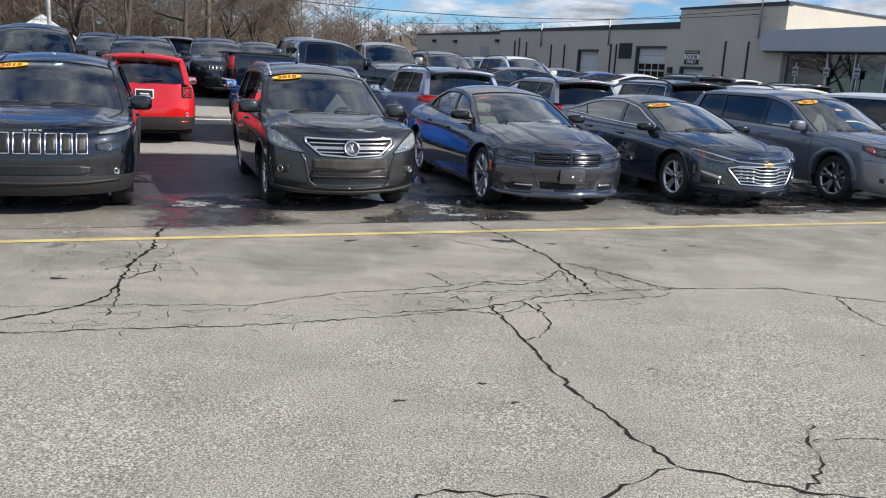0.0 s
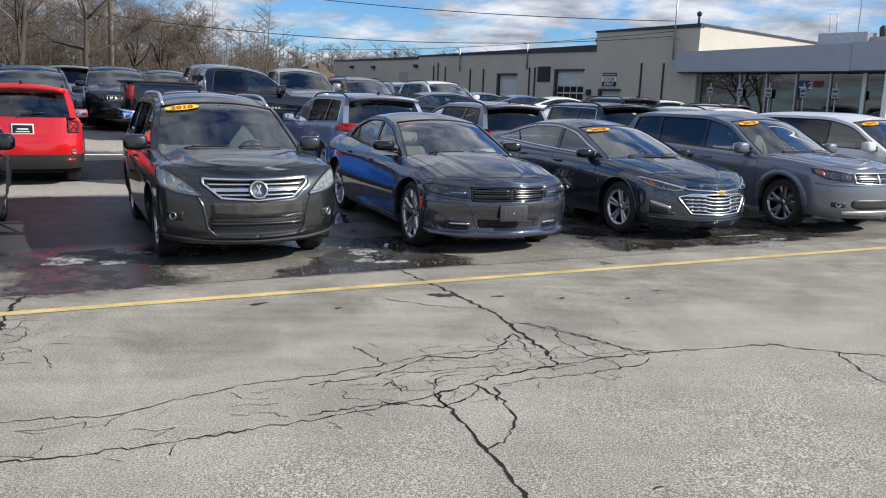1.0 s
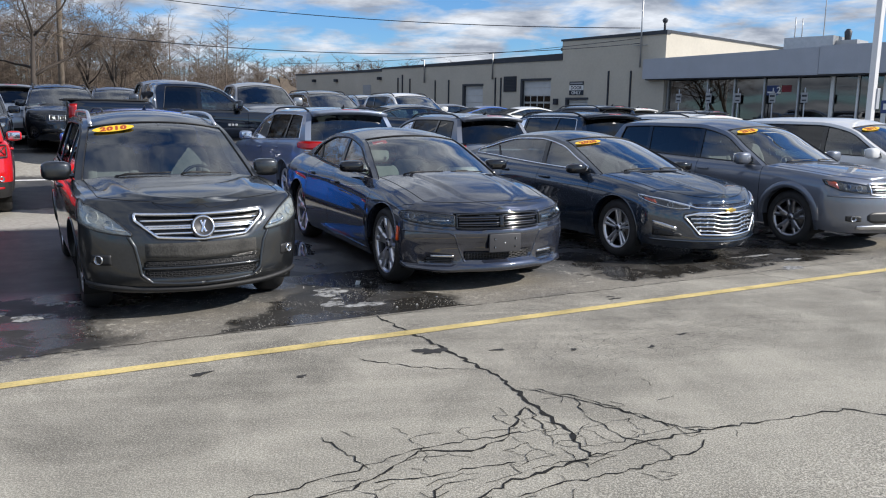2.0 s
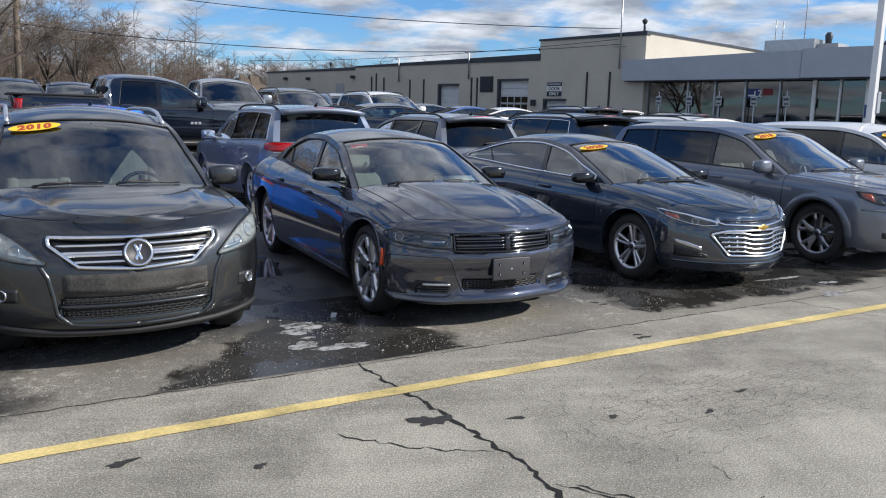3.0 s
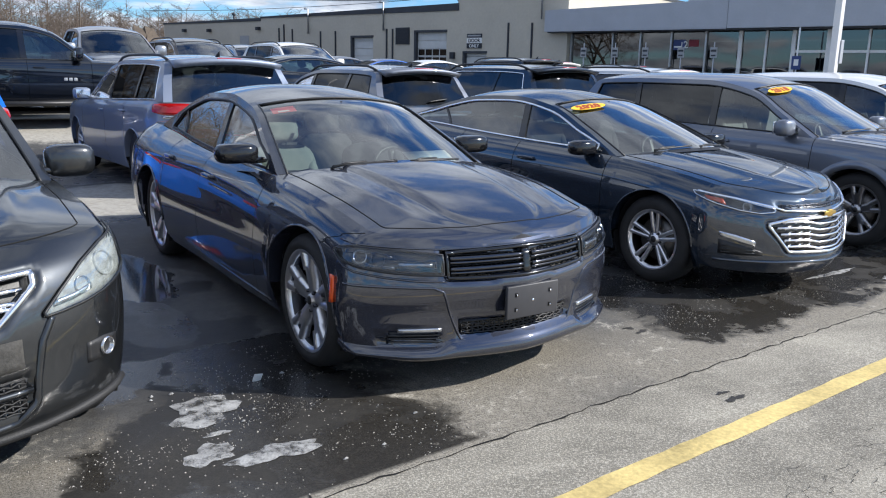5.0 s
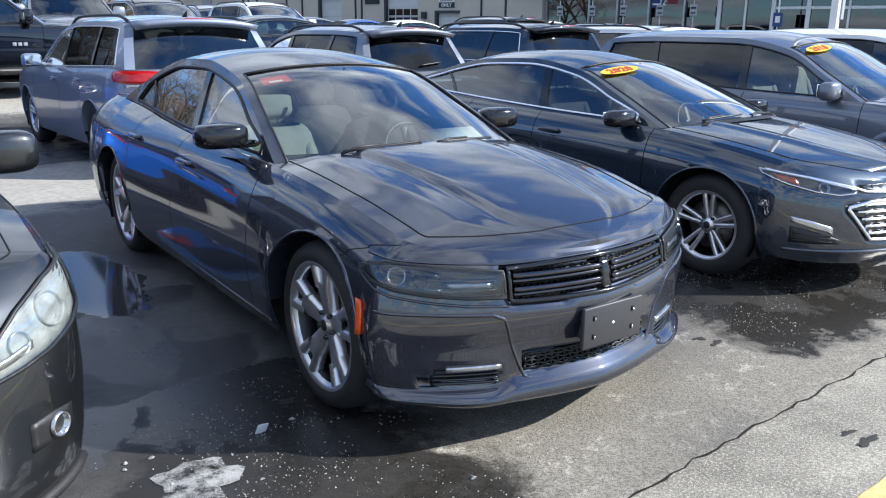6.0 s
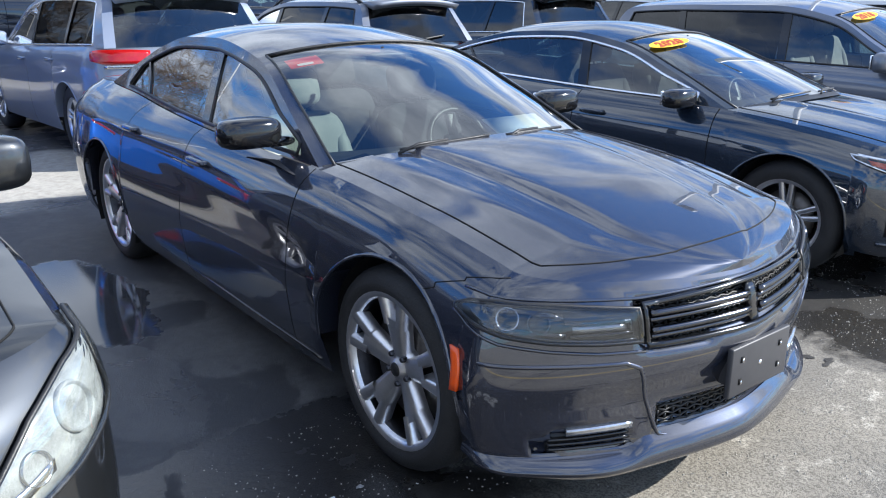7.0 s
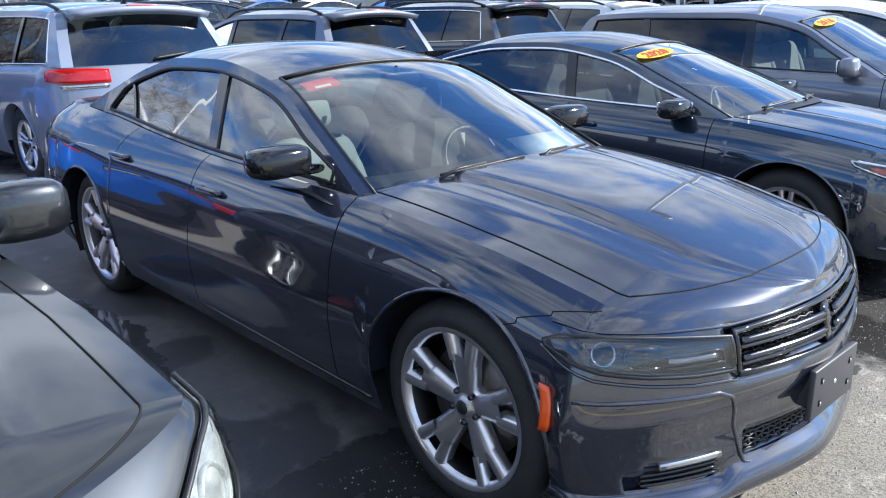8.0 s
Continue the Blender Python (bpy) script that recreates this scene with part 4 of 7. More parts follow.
def gz(x, y):
    q = (Vector((x, y, 0)) - L0).dot(AC)
    return -0.02 * ease(-0.5, 1.2, q) + 0.05 * ease(4, 8, q) + (0.42 * ease(12.4, 15.8, q) + 0.23 * ease(15.8, 22, q)) * (1 - 0.55 * ease(4, 14, x))


def lot(u, q, up=0.0):
    p = L0 + AL * u + AC * q
    return Vector((p.x, p.y, gz(p.x, p.y) + up))


def steps(parts):
    out = []
    for a, b, n in parts:
        out += [a + (b - a) * i / n for i in range(n)]
    return out + [parts[-1][1]]


US = steps([(-900, -60, 8), (-60, -12, 16), (-12, 14, 52), (14, 60, 16), (60, 900, 8)])
QS = steps([(-900, -14, 8), (-14, 10, 48), (10, 42, 40), (42, 120, 10), (120, 1500, 8)])


class Net:
    """Short hand for numbers in a node tree."""

    def __init__(self, n, l):
        self.n, self.l = n, l

    def put(self, sock, v):
        if isinstance(v, (int, float)):
            sock.default_value = v
        else:
            self.l.new(v, sock)

    def op(self, kind, a, b=0.0, c=0.0, clamp=False):
        m = self.n.new("ShaderNodeMath")
        m.operation, m.use_clamp = kind, clamp
        for k, v in enumerate((a, b, c)):
            self.put(m.inputs[k], v)
        return m.outputs[0]

    def step(self, v, a, b):
        """0 below a, 1 above b (or the other way round where a > b)."""
        m = self.n.new("ShaderNodeMapRange")
        m.interpolation_type = "SMOOTHSTEP"
        m.clamp = True
        self.put(m.inputs["Value"], v)
        lo, hi, f, t = (a, b, 0.0, 1.0) if a < b else (b, a, 1.0, 0.0)
        for k, x in zip(("From Min", "From Max", "To Min", "To Max"), (lo, hi, f, t)):
            m.inputs[k].default_value = x
        return m.outputs[0]

    def mul(self, *v):
        out = v[0]
        for x in v[1:]:
            out = self.op("MULTIPLY", out, x)
        return out

    def most(self, *v):
        out = v[0]
        for x in v[1:]:
            out = self.op("MAXIMUM", out, x)
        return out

    def noise(self, vec, scale, detail=4.0, rough=0.55, dist=0.0):
        x = self.n.new("ShaderNodeTexNoise")
        for k, v in (("Scale", scale), ("Detail", detail), ("Roughness", rough), ("Distortion", dist)):
            x.inputs[k].default_value = v
        self.l.new(vec, x.inputs["Vector"])
        return x.outputs["Fac"]

    def mix(self, f, a, b):
        m = self.n.new("ShaderNodeMix")
        m.data_type = "RGBA"
        self.put(m.inputs[0], f)
        for k, v in ((6, a), (7, b)):
            if isinstance(v, tuple):
                m.inputs[k].default_value = (*v, 1)
            else:
                self.l.new(v, m.inputs[k])
        return m.outputs[2]


def asphalt():
    m, n, l, p = nodes_of("worn_asphalt")
    N = Net(n, l)
    geo = n.new("ShaderNodeNewGeometry")
    pos = geo.outputs["Position"]
    sub = n.new("ShaderNodeVectorMath"); sub.operation = "SUBTRACT"
    sub.inputs[1].default_value = L0
    l.new(pos, sub.inputs[0])

    def along(v):
        d = n.new("ShaderNodeVectorMath"); d.operation = "DOT_PRODUCT"
        d.inputs[1].default_value = v
        l.new(sub.outputs[0], d.inputs[0])
        return d.outputs["Value"]
    u, q = along(AL), along(AC)
    n_big, n_mid, n_fine = N.noise(pos, 0.35, 5), N.noise(pos, 2.6, 6, 0.6, 0.4), N.noise(pos, 16, 5, 0.65)
    grit, grit2 = N.noise(pos, 95, 2, 0.8), N.noise(pos, 240, 2, 0.7)
    # streaks along the lane
    st = n.new("ShaderNodeMapping"); st.vector_type = "POINT"
    st.inputs["Rotation"].default_value = (0, 0, -LOT); st.inputs["Scale"].default_value = (0.35, 3.0, 1)
    l.new(pos, st.inputs["Vector"])
    streak = N.noise(st.outputs[0], 1.6, 5, 0.6)
    jag = N.op("MULTIPLY_ADD", N.op("SUBTRACT", n_mid, 0.5), 0.9, 0.0)
    jag2 = N.op("MULTIPLY_ADD", N.op("SUBTRACT", n_fine, 0.5), 0.35, jag)
    qj, uj = N.op("ADD", q, jag2), N.op("ADD", u, jag2)
    # lane: pale, sun-bleached, with salt
    tone = N.op("ADD", N.op("MULTIPLY", N.noise(pos, 1.1, 6, 0.65, 0.6), 0.72), N.op("MULTIPLY", streak, 0.28))
    lane = ramp_node(n, l, tone, 0.385, 0.615, (0.188, 0.174, 0.144), (0.405, 0.377, 0.312)).outputs[0]
    lane = N.mix(N.mul(N.step(q, -0.6, -3.0), 0.36), lane, (0.52, 0.492, 0.405))
    g = N.op("ADD", N.op("MULTIPLY", grit, 0.6), N.op("MULTIPLY", grit2, 0.4))
    coarse = N.step(N.op("ADD", q, N.op("MULTIPLY", jag, 1.6)), -2.0, -3.6)
    speck = N.step(g, 0.46, 0.51)
    vor = n.new("ShaderNodeTexVoronoi"); vor.inputs["Scale"].default_value = 105.0
    l.new(pos, vor.inputs["Vector"])
    chip = n.new("ShaderNodeSeparateColor"); l.new(vor.outputs["Color"], chip.inputs[0])
    contrast = N.op("MULTIPLY_ADD", coarse, 0.30, 0.45)
    lane = N.mix(N.mul(N.op("SUBTRACT", 1.0, speck), contrast), lane, (0.085, 0.08, 0.07))
    lane = N.mix(N.mul(N.step(g, 0.54, 0.585), contrast, 0.9), lane, (0.74, 0.69, 0.595))
    rugged = N.op("MULTIPLY_ADD", N.mul(N.step(N.noise(pos, 0.8, 5, 0.65), 0.42, 0.6), coarse), 0.55, 0.12)
    lane = N.mix(N.mul(N.step(chip.outputs[0], 0.30, 0.22), contrast, rugged), lane, (0.06, 0.056, 0.05))
    lane = N.mix(N.mul(N.step(chip.outputs[0], 0.76, 0.84), contrast, rugged), lane, (0.80, 0.75, 0.65))
    # lot beyond the joint: darker, older
    lotc = ramp_node(n, l, N.op("ADD", N.op("MULTIPLY", n_mid, 0.5), N.op("MULTIPLY", n_fine, 0.5)), 0.36, 0.62, (0.045, 0.045, 0.047), (0.135, 0.133, 0.128)).outputs[0]
    lotc = N.mix(N.mul(N.op("SUBTRACT", 1.0, speck), 0.45), lotc, (0.05, 0.05, 0.05))
    salt = N.mul(N.step(n_fine, 0.52, 0.66), N.step(n_mid, 0.44, 0.6), N.step(q, 2.2, 1.2))
    sand = N.mul(N.step(qj, 1.75, 1.25), N.step(n_big, 0.25, 0.5))
    lotc = N.mix(N.op("MULTIPLY", sand, 0.85), lotc, N.mix(speck, (0.16, 0.145, 0.118), (0.32, 0.292, 0.240)))
    lotc = N.mix(N.mul(salt, N.op("MULTIPLY_ADD", N.step(g, 0.48, 0.53), 0.6, 0.25)), lotc, (0.54, 0.505, 0.43))
    inlot = N.step(N.op("ADD", q, N.op("MULTIPLY", N.op("SUBTRACT", n_fine, 0.5), 0.05)), 0.55, 0.60)
    col = N.mix(inlot, lane, lotc)
    # pale concrete strips further back
    pale = N.most(N.mul(N.step(qj, 6.5, 6.8), N.step(qj, 9.1, 8.8)), N.mul(N.step(qj, 13.6, 14.0), N.step(qj, 18.0, 17.2)))
    conc = ramp_node(n, l, n_fine, 0.3, 0.7, (0.30, 0.285, 0.25), (0.46, 0.44, 0.39)).outputs[0]
    col = N.mix(N.op("MULTIPLY", pale, 0.95), col, conc)
    # wet ground
    w1 = N.mul(N.step(q, 0.60, 0.64), N.step(N.op("ADD", u, N.op("MULTIPLY", jag2, 0.35)), -1.36, -1.26), N.step(uj, 1.05, 0.8), N.step(N.op("SUBTRACT", qj, N.op("MULTIPLY", N.op("MAXIMUM", N.op("SUBTRACT", -0.35, u), 0.0), -2.0)), 6.5, 5.5))
    w1 = N.mul(w1, N.op("SUBTRACT", 1.0, N.mul(N.step(N.op("ADD", uj, N.op("MULTIPLY", q, -0.9)), -1.75, -1.95), N.step(q, 2.2, 1.6))))
    w2 = N.mul(N.step(qj, 0.45, 0.65), N.step(qj, 2.7, 2.2), N.step(uj, -3.45, -3.2), N.step(uj, -1.7, -2.1))
    w3 = N.mul(N.step(qj, 0.72, 0.92), N.step(uj, 2.75, 3.05), N.step(uj, 7.5, 6.5))
    w4 = N.mul(N.step(qj, 1.75, 2.1), N.step(q, 7.0, 6.5))
    w5 = N.mul(N.most(N.mul(N.step(qj, 9.0, 9.3), N.step(qj, 13.4, 13.1)), N.mul(N.step(qj, 17.6, 18.0), N.step(qj, 24, 22))), 0.8)
    wet = N.most(w1, w2, w3, w4, w5)
    # half-dried ground between two cars, lifted to paint sky sheen; pool along one side
    aisle = N.mul(N.step(N.op("MULTIPLY_ADD", jag2, 0.35, q), 2.42, 2.50), N.step(q, 6.6, 6.2), N.step(u, -0.9, -0.6), N.step(u, 1.5, 1.2))

    def pool(cu, cq, ru, rq):
        a, b = N.op("DIVIDE", N.op("SUBTRACT", u, cu), ru), N.op("DIVIDE", N.op("SUBTRACT", q, cq), rq)
        return N.step(N.op("MULTIPLY_ADD", jag2, 1.6, N.op("ADD", N.mul(a, a), N.mul(b, b))), 1.08, 0.94)
    pools = N.most(pool(0.42, 4.35, 0.32, 0.80), N.mul(pool(0.22, 3.1, 0.26, 0.55), 0.45))
    blotch = N.mul(aisle, N.step(N.noise(pos, 1.5, 5, 0.6, 0.5), 0.44, 0.50))
    # blue-grey lift: skylight on this shaded strip, put into the base colour
    col = N.mix(N.mul(aisle, 0.45), col, (0.165, 0.168, 0.174))
    wet = N.most(N.mul(wet, N.op("MULTIPLY_ADD", blotch, -0.85, 1.0)), pools)
    # standing water where the ground is lowest
    deep = N.mul(wet, N.step(N.op("ADD", N.op("MULTIPLY", n_mid, 0.7), N.op("MULTIPLY", N.noise(pos, 0.9, 3, 0.5), 0.6)), 0.60, 0.645))
    deep = N.mul(deep, N.most(N.step(q, 2.9, 2.3), N.step(u, -1.4, -1.0)), N.op("SUBTRACT", 1.0, aisle))
    deep = N.most(N.mul(deep, 0.66), pools)
    # wet tone rises past q 1.7, painting sky sheen onto the shaded ground
    dark = N.mix(0.94, col, N.mix(N.step(q, 1.7, 2.7), (0.015, 0.014, 0.013), (0.048, 0.050, 0.056)))
    col = N.mix(N.mul(wet, N.op("MULTIPLY_ADD", n_fine, 0.2, 0.87)), col, dark)
    # oil drips
    oil = N.mul(N.step(N.noise(pos, 1.3, 3, 0.5), 0.69, 0.75), 0.6)
    col = N.mix(oil, col, (0.05, 0.05, 0.048))
    l.new(col, p.inputs["Base Color"])
    rough = N.op("MULTIPLY_ADD", N.mul(wet, N.op("MULTIPLY_ADD", n_mid, 0.9, 0.42)), -0.38, 0.9)
    rough = N.op("SUBTRACT", rough, N.mul(deep, 0.6), 0.0, True)
    rough = N.op("MAXIMUM", rough, 0.06)
    l.new(rough, p.inputs["Roughness"])
    l.new(N.op("MULTIPLY_ADD", deep, 0.1, 0.40), p.inputs["Specular IOR Level"])
    h = N.op("ADD", N.op("MULTIPLY", g, 0.0045), N.op("MULTIPLY", n_fine, 0.005))
    b = n.new("ShaderNodeBump")
    b.inputs["Distance"].default_value = 1.0
    l.new(N.op("MULTIPLY_ADD", N.most(deep, N.mul(wet, 0.6)), -0.97, 0.98), b.inputs["Strength"])
    l.new(h, b.inputs["Height"]); l.new(b.outputs[0], p.inputs["Normal"])
    return m


ground = mesh("ground", *grid([[lot(u, q) for q in QS] for u in US]), asphalt())
tagged(ground, "worn grey asphalt lot with wet patches and cracks", "ground", kind="structure")

# ---------------------------------------------------------------- cars
def place(u, q, turn=0.0, away=False, up=0.0):
    """A car with its front axle's middle at lot place (u, q); it faces the aisle, or away from it."""
    p = lot(u, q)
    return p.x, p.y, p.z + up, math.degrees(LOT) - 90 + turn + (180 if away else 0)


def axle(x, y, hd):
    return x, y, gz(x, y), hd


charger, CH = build_car("sedan", CHARGER, P_CHARGER, axle(1.263, 10.45, -72.53), "slate blue four-door sedan with split-spoke alloy wheels", seats=LEATHER)
malibu, MA = build_car("sedan", MALIBU, P_MALIBU, axle(4.03, 11.68, -69.3), "black sedan with chrome grille and window trim", year="2020", seats=DARKSEAT)
tiguan, TI = build_car("suv", TIGUAN, P_TIGUAN, axle(-1.38, 9.63, -69.0), "dusty charcoal compact SUV with chrome-barred grille", "SUV", year="2010", seats=GREYSEAT, glass_rear=PRIVACY)
journey, JO = build_car("suv", JOURNEY, P_JOURNEY, axle(6.73, 12.50, -69.3), "steel grey crossover SUV with dark alloy wheels", "SUV", year="2018", seats=GREYSEAT)
cherokee, CK = build_car("suv", CHEROKEE, P_CHEROKEE, axle(-4.34, 8.52, -69.3), "black SUV with slotted grille and grey cladding", "SUV", year="2015")
f2 = math.degrees(LOT) + 90


def rear_at(x, y, s, hd=f2):
    """Placement by the middle of the rear bumper."""
    a = radians(hd)
    d = -s["xr"]
    X, Y = x + math.cos(a) * d, y + math.sin(a) * d
    return X, Y, gz(x, y), hd


grand, GR = build_car("suv", GRAND, P_GRAND, rear_at(0.30, 15.95, GRAND), "steel blue SUV with red tail lamps", "SUV")
renegade, RE = build_car("suv", RENEGADE, P_RED, rear_at(-5.5, 14.4, RENEGADE), "bright red boxy SUV with black lower cladding", "SUV")
blue, BU = build_car("suv", CHEROKEE, P_BRIGHTBLUE, rear_at(-2.82, 15.1, CHEROKEE), "bright blue SUV with red tail lamps", "SUV")
comp, CO = build_car("suv", CHEROKEE, P_JOURNEY, rear_at(2.93, 16.8, CHEROKEE), "silver-grey SUV with roof bars and dark rear window", "SUV", glass_rear=PRIVACY)
bgc, BG = build_car("suv", GRAND, P_CHEROKEE, rear_at(5.62, 17.8, GRAND), "black SUV with chrome window trim", "SUV", glass_rear=PRIVACY)
wv, WV = build_car("suv", GRAND, P_WHITE, rear_at(8.36, 18.8, GRAND), "white SUV with dark windows", "SUV")
ram, RA = build_car("pickup", PICKUP, P_CHEROKEE, (-1.8, 23.8, gz(-1.8, 23.8), 20.9), "black crew-cab pickup truck", "pickup")
van, VA = build_car("minivan", VAN, P_WHITE, axle(9.55, 13.6, -69.3), "white minivan with dark side windows", "minivan", year="2017")

# ---------------------------------------------------------------- fronts and tails


def lamp(car, sh, end, rows, side, house, lens, name, label="", o=0.004, rim=BLACK):
    """A lamp set in the skin: housing, clear cover, rim."""
    ob = mesh(name, *patch(sh, end, rows, o, 0.02, 18, 6, side), house, car, label)
    if lens:
        mesh("lens", *patch(sh, end, rows, o + 0.014, 0.001, 18, 6, side), lens, ob)
    mesh("lamp_rim", *band(sh, end, dense(ring_of(rows), 5, True), 0.006, o + 0.008, side, True), rim, ob)
    return ob


def dish(sh, end, a, z, r, o, side, depth=0.03):
    """A round bowl facing along the skin."""
    c = sh.off(end, side * a, z, o)
    n = (sh.off(end, side * a, z, 0.05) - sh.off(end, side * a, z, 0.0)).normalized()
    m = n.to_track_quat("Z", "Y").to_matrix().to_4x4()
    m.translation = c
    return moved(lathe([(0.0, -depth), (r * 0.5, -depth * 0.8), (r * 0.9, -depth * 0.25), (r, 0.0), (r * 1.12, 0.004), (r * 1.16, -0.01)], 24, "z"), m), m


def disc_on(sh, end, a, z, r, o, side, h=0.006):
    n = (sh.off(end, side * a, z, 0.05) - sh.off(end, side * a, z, 0.0)).normalized()
    m = n.to_track_quat("Z", "Y").to_matrix().to_4x4()
    m.translation = sh.off(end, side * a, z, o)
    return m


def honeycomb(sh, end, a0, a1, z0, z1, o, step=0.03, r=0.003):
    """Crossing wires of a grille as one part."""
    out = []
    n = max(2, int((a1 - a0) / step))
    rows = max(1, int(round((z1 - z0) / (step * 0.6))))
    for j in range(rows + 1):
        z = z0 + (z1 - z0) * j / rows
        out.append(band(sh, end, [(a0 + (a1 - a0) * i / n, min(z1, max(z0, z + (step * 0.16 if (i + j) % 2 else -step * 0.16)))) for i in range(n + 1)], r, o))
    for i in range(n + 1):
        for j in range(rows):
            if (i + j) % 2 == 0:
                a = a0 + (a1 - a0) * i / n
                out.append(band(sh, end, [(a, z0 + (z1 - z0) * j / rows), (a, z0 + (z1 - z0) * (j + 1) / rows)], r, o))
    return join(*out)


def mirror_rows(rows):
    return [(-a, b, t) for a, b, t in rows[:0:-1]] + rows if rows[0][0] == 0 else rows


def bars_on(sh, z, a0, a1, r, o, curve=0.0, n=16, flat=0.6):
    pts = [sh.off("f", a0 + (a1 - a0) * i / n, z + curve * ((a0 + (a1 - a0) * i / n) ** 2), o) for i in range(n + 1)]
    V, F = tube(pts, r, 8)
    return V, F


def charger_face(car, sh):
    g = mirror_rows([(0, 0.597, 0.735), (0.44, 0.605, 0.725)])
    gr = mesh("grille", *patch(sh, "f", g, -0.038, 0.01, 24, 5), GLOSSBLACK, car, "gloss black crosshair grille")
    mesh("grille_mesh", *honeycomb(sh, "f", -0.43, 0.43, 0.605, 0.725, -0.024, 0.026, 0.0035), BLACK, gr)
    for sg in (-1, 1):
        for z in (0.690, 0.640):
            mesh("grille_bar", *join(bars_on(sh, z + 0.009, 0.03 * sg, 0.425 * sg, 0.0115, 0.006), bars_on(sh, z - 0.010, 0.03 * sg, 0.425 * sg, 0.0095, -0.002)), DARKCHROME, gr)
    mesh("grille_post", *patch(sh, "f", [(-0.022, 0.60, 0.732), (0.022, 0.60, 0.732)], 0.004, 0.03, 5, 4), GLOSSBLACK, gr)
    mesh("grille_surround", *band(sh, "f", dense(ring_of(g), 8, True), 0.010, 0.004, 1, True), GLOSSBLACK, gr)
    mesh("hood_lip", *band(sh, "f", dense([(-0.98, 0.775), (-0.7, 0.757), (-0.44, 0.742), (0, 0.748), (0.44, 0.742), (0.7, 0.757), (0.98, 0.775)], 6), 0.006, -0.001), P_CHARGER, car)
    for sd in (-1, 1):
        rows = [(0.462, 0.622, 0.716), (0.6, 0.628, 0.732), (0.75, 0.643, 0.748), (0.88, 0.663, 0.755), (0.97, 0.690, 0.742), (1.03, 0.712, 0.724)]
        hl = lamp(car, sh, "f", rows, sd, LAMPDARK, CLEARLENS, "headlight", "smoked headlight with clear cover")
        d, _ = dish(sh, "f", 0.86, 0.712, 0.030, 0.006, sd, 0.02)
        mesh("reflector", *d, CHROME, hl)
        d, _ = dish(sh, "f", 0.775, 0.70, 0.030, 0.012, sd, 0.025)
        mesh("reflector", *d, DARKCHROME, hl)
        mesh("bezel", *patch(sh, "f", [(0.70, 0.652, 0.668), (0.80, 0.662, 0.678), (0.90, 0.682, 0.694)], 0.010, 0.004, 8, 2, sd), DARKCHROME, hl)
        mesh("light_guide", *band(sh, "f", dense([(0.70, 0.695), (0.50, 0.69), (0.495, 0.655), (0.69, 0.66)], 6), 0.005, 0.012, sd), DARKCHROME, hl)
        mesh("light_bar", *patch(sh, "f", [(0.51, 0.664, 0.683), (0.68, 0.668, 0.688)], 0.011, 0.004, 8, 2, sd), REFLECTOR, hl)
        mesh("bezel", *patch(sh, "f", [(0.70, 0.70, 0.722), (0.82, 0.728, 0.742), (0.93, 0.722, 0.738)], 0.010, 0.004, 8, 2, sd), DARKCHROME, hl)
        mesh("lower_bezel", *band(sh, "f", dense([(0.48, 0.634), (0.62, 0.640), (0.76, 0.655), (0.88, 0.676)], 5), 0.004, 0.012, sd), DARKCHROME, hl)
        mesh("lamp_brow", *band(sh, "f", dense([(0.45, 0.590), (0.6, 0.598), (0.75, 0.616), (0.9, 0.640), (1.0, 0.675), (1.05, 0.708)], 5), 0.006, -0.001, sd), P_CHARGER, car)
        seam = [sh.off("f", sd * sh.reach("f", 0.19 + 0.28 * q / 8, z), z, 0.0005) for q, z in ((q, 0.728 + 0.018 * q - 0.0009 * q * q) for q in range(9))]
        mesh("panel_gap", *tube(seam, 0.0022, 5), SEAM, car)
        a = sh.reach("f", 0.415, 0.5)
        mesh("side_marker", *patch(sh, "f", [(a - 0.018, 0.47, 0.60), (a + 0.014, 0.465, 0.605)], 0.008, 0.012, 4, 6, sd), AMBER, car, "orange side marker")
        slot = [(0.45, 0.265, 0.325), (0.74, 0.27, 0.33)]
        fg = mesh("fog_recess", *patch(sh, "f", slot, -0.022, 0.008, 10, 3, sd), BLACK, car)
        for zf in (0.279, 0.295, 0.311):
            mesh("fog_fin", *band(sh, "f", dense([(0.455, zf), (0.735, zf + 0.005)], 8), 0.0055, -0.008, sd), GLOSSBLACK, fg)
        mesh("daylight_lamp", *patch(sh, "f", [(0.46, 0.330, 0.350), (0.68, 0.334, 0.352)], 0.006, 0.02, 10, 3, sd), REFLECTOR, car, "bright strip lamp")
        mesh("bumper_crease", *band(sh, "f", dense([(0.97, 0.578), (0.75, 0.572), (0.52, 0.562), (0.47, 0.54), (0.43, 0.45), (0.395, 0.36), (0.36, 0.285), (0.30, 0.268)], 6), 0.0075, -0.001, sd), P_CHARGER, car)
    mesh("lower_grille", *patch(sh, "f", mirror_rows([(0, 0.30, 0.375), (0.36, 0.305, 0.37)]), -0.044, 0.008, 20, 3), GLOSSBLACK, car)
    mesh("grille_mesh", *honeycomb(sh, "f", -0.35, 0.35, 0.305, 0.37, -0.02, 0.03, 0.004), BLACK, car)
    chin = []
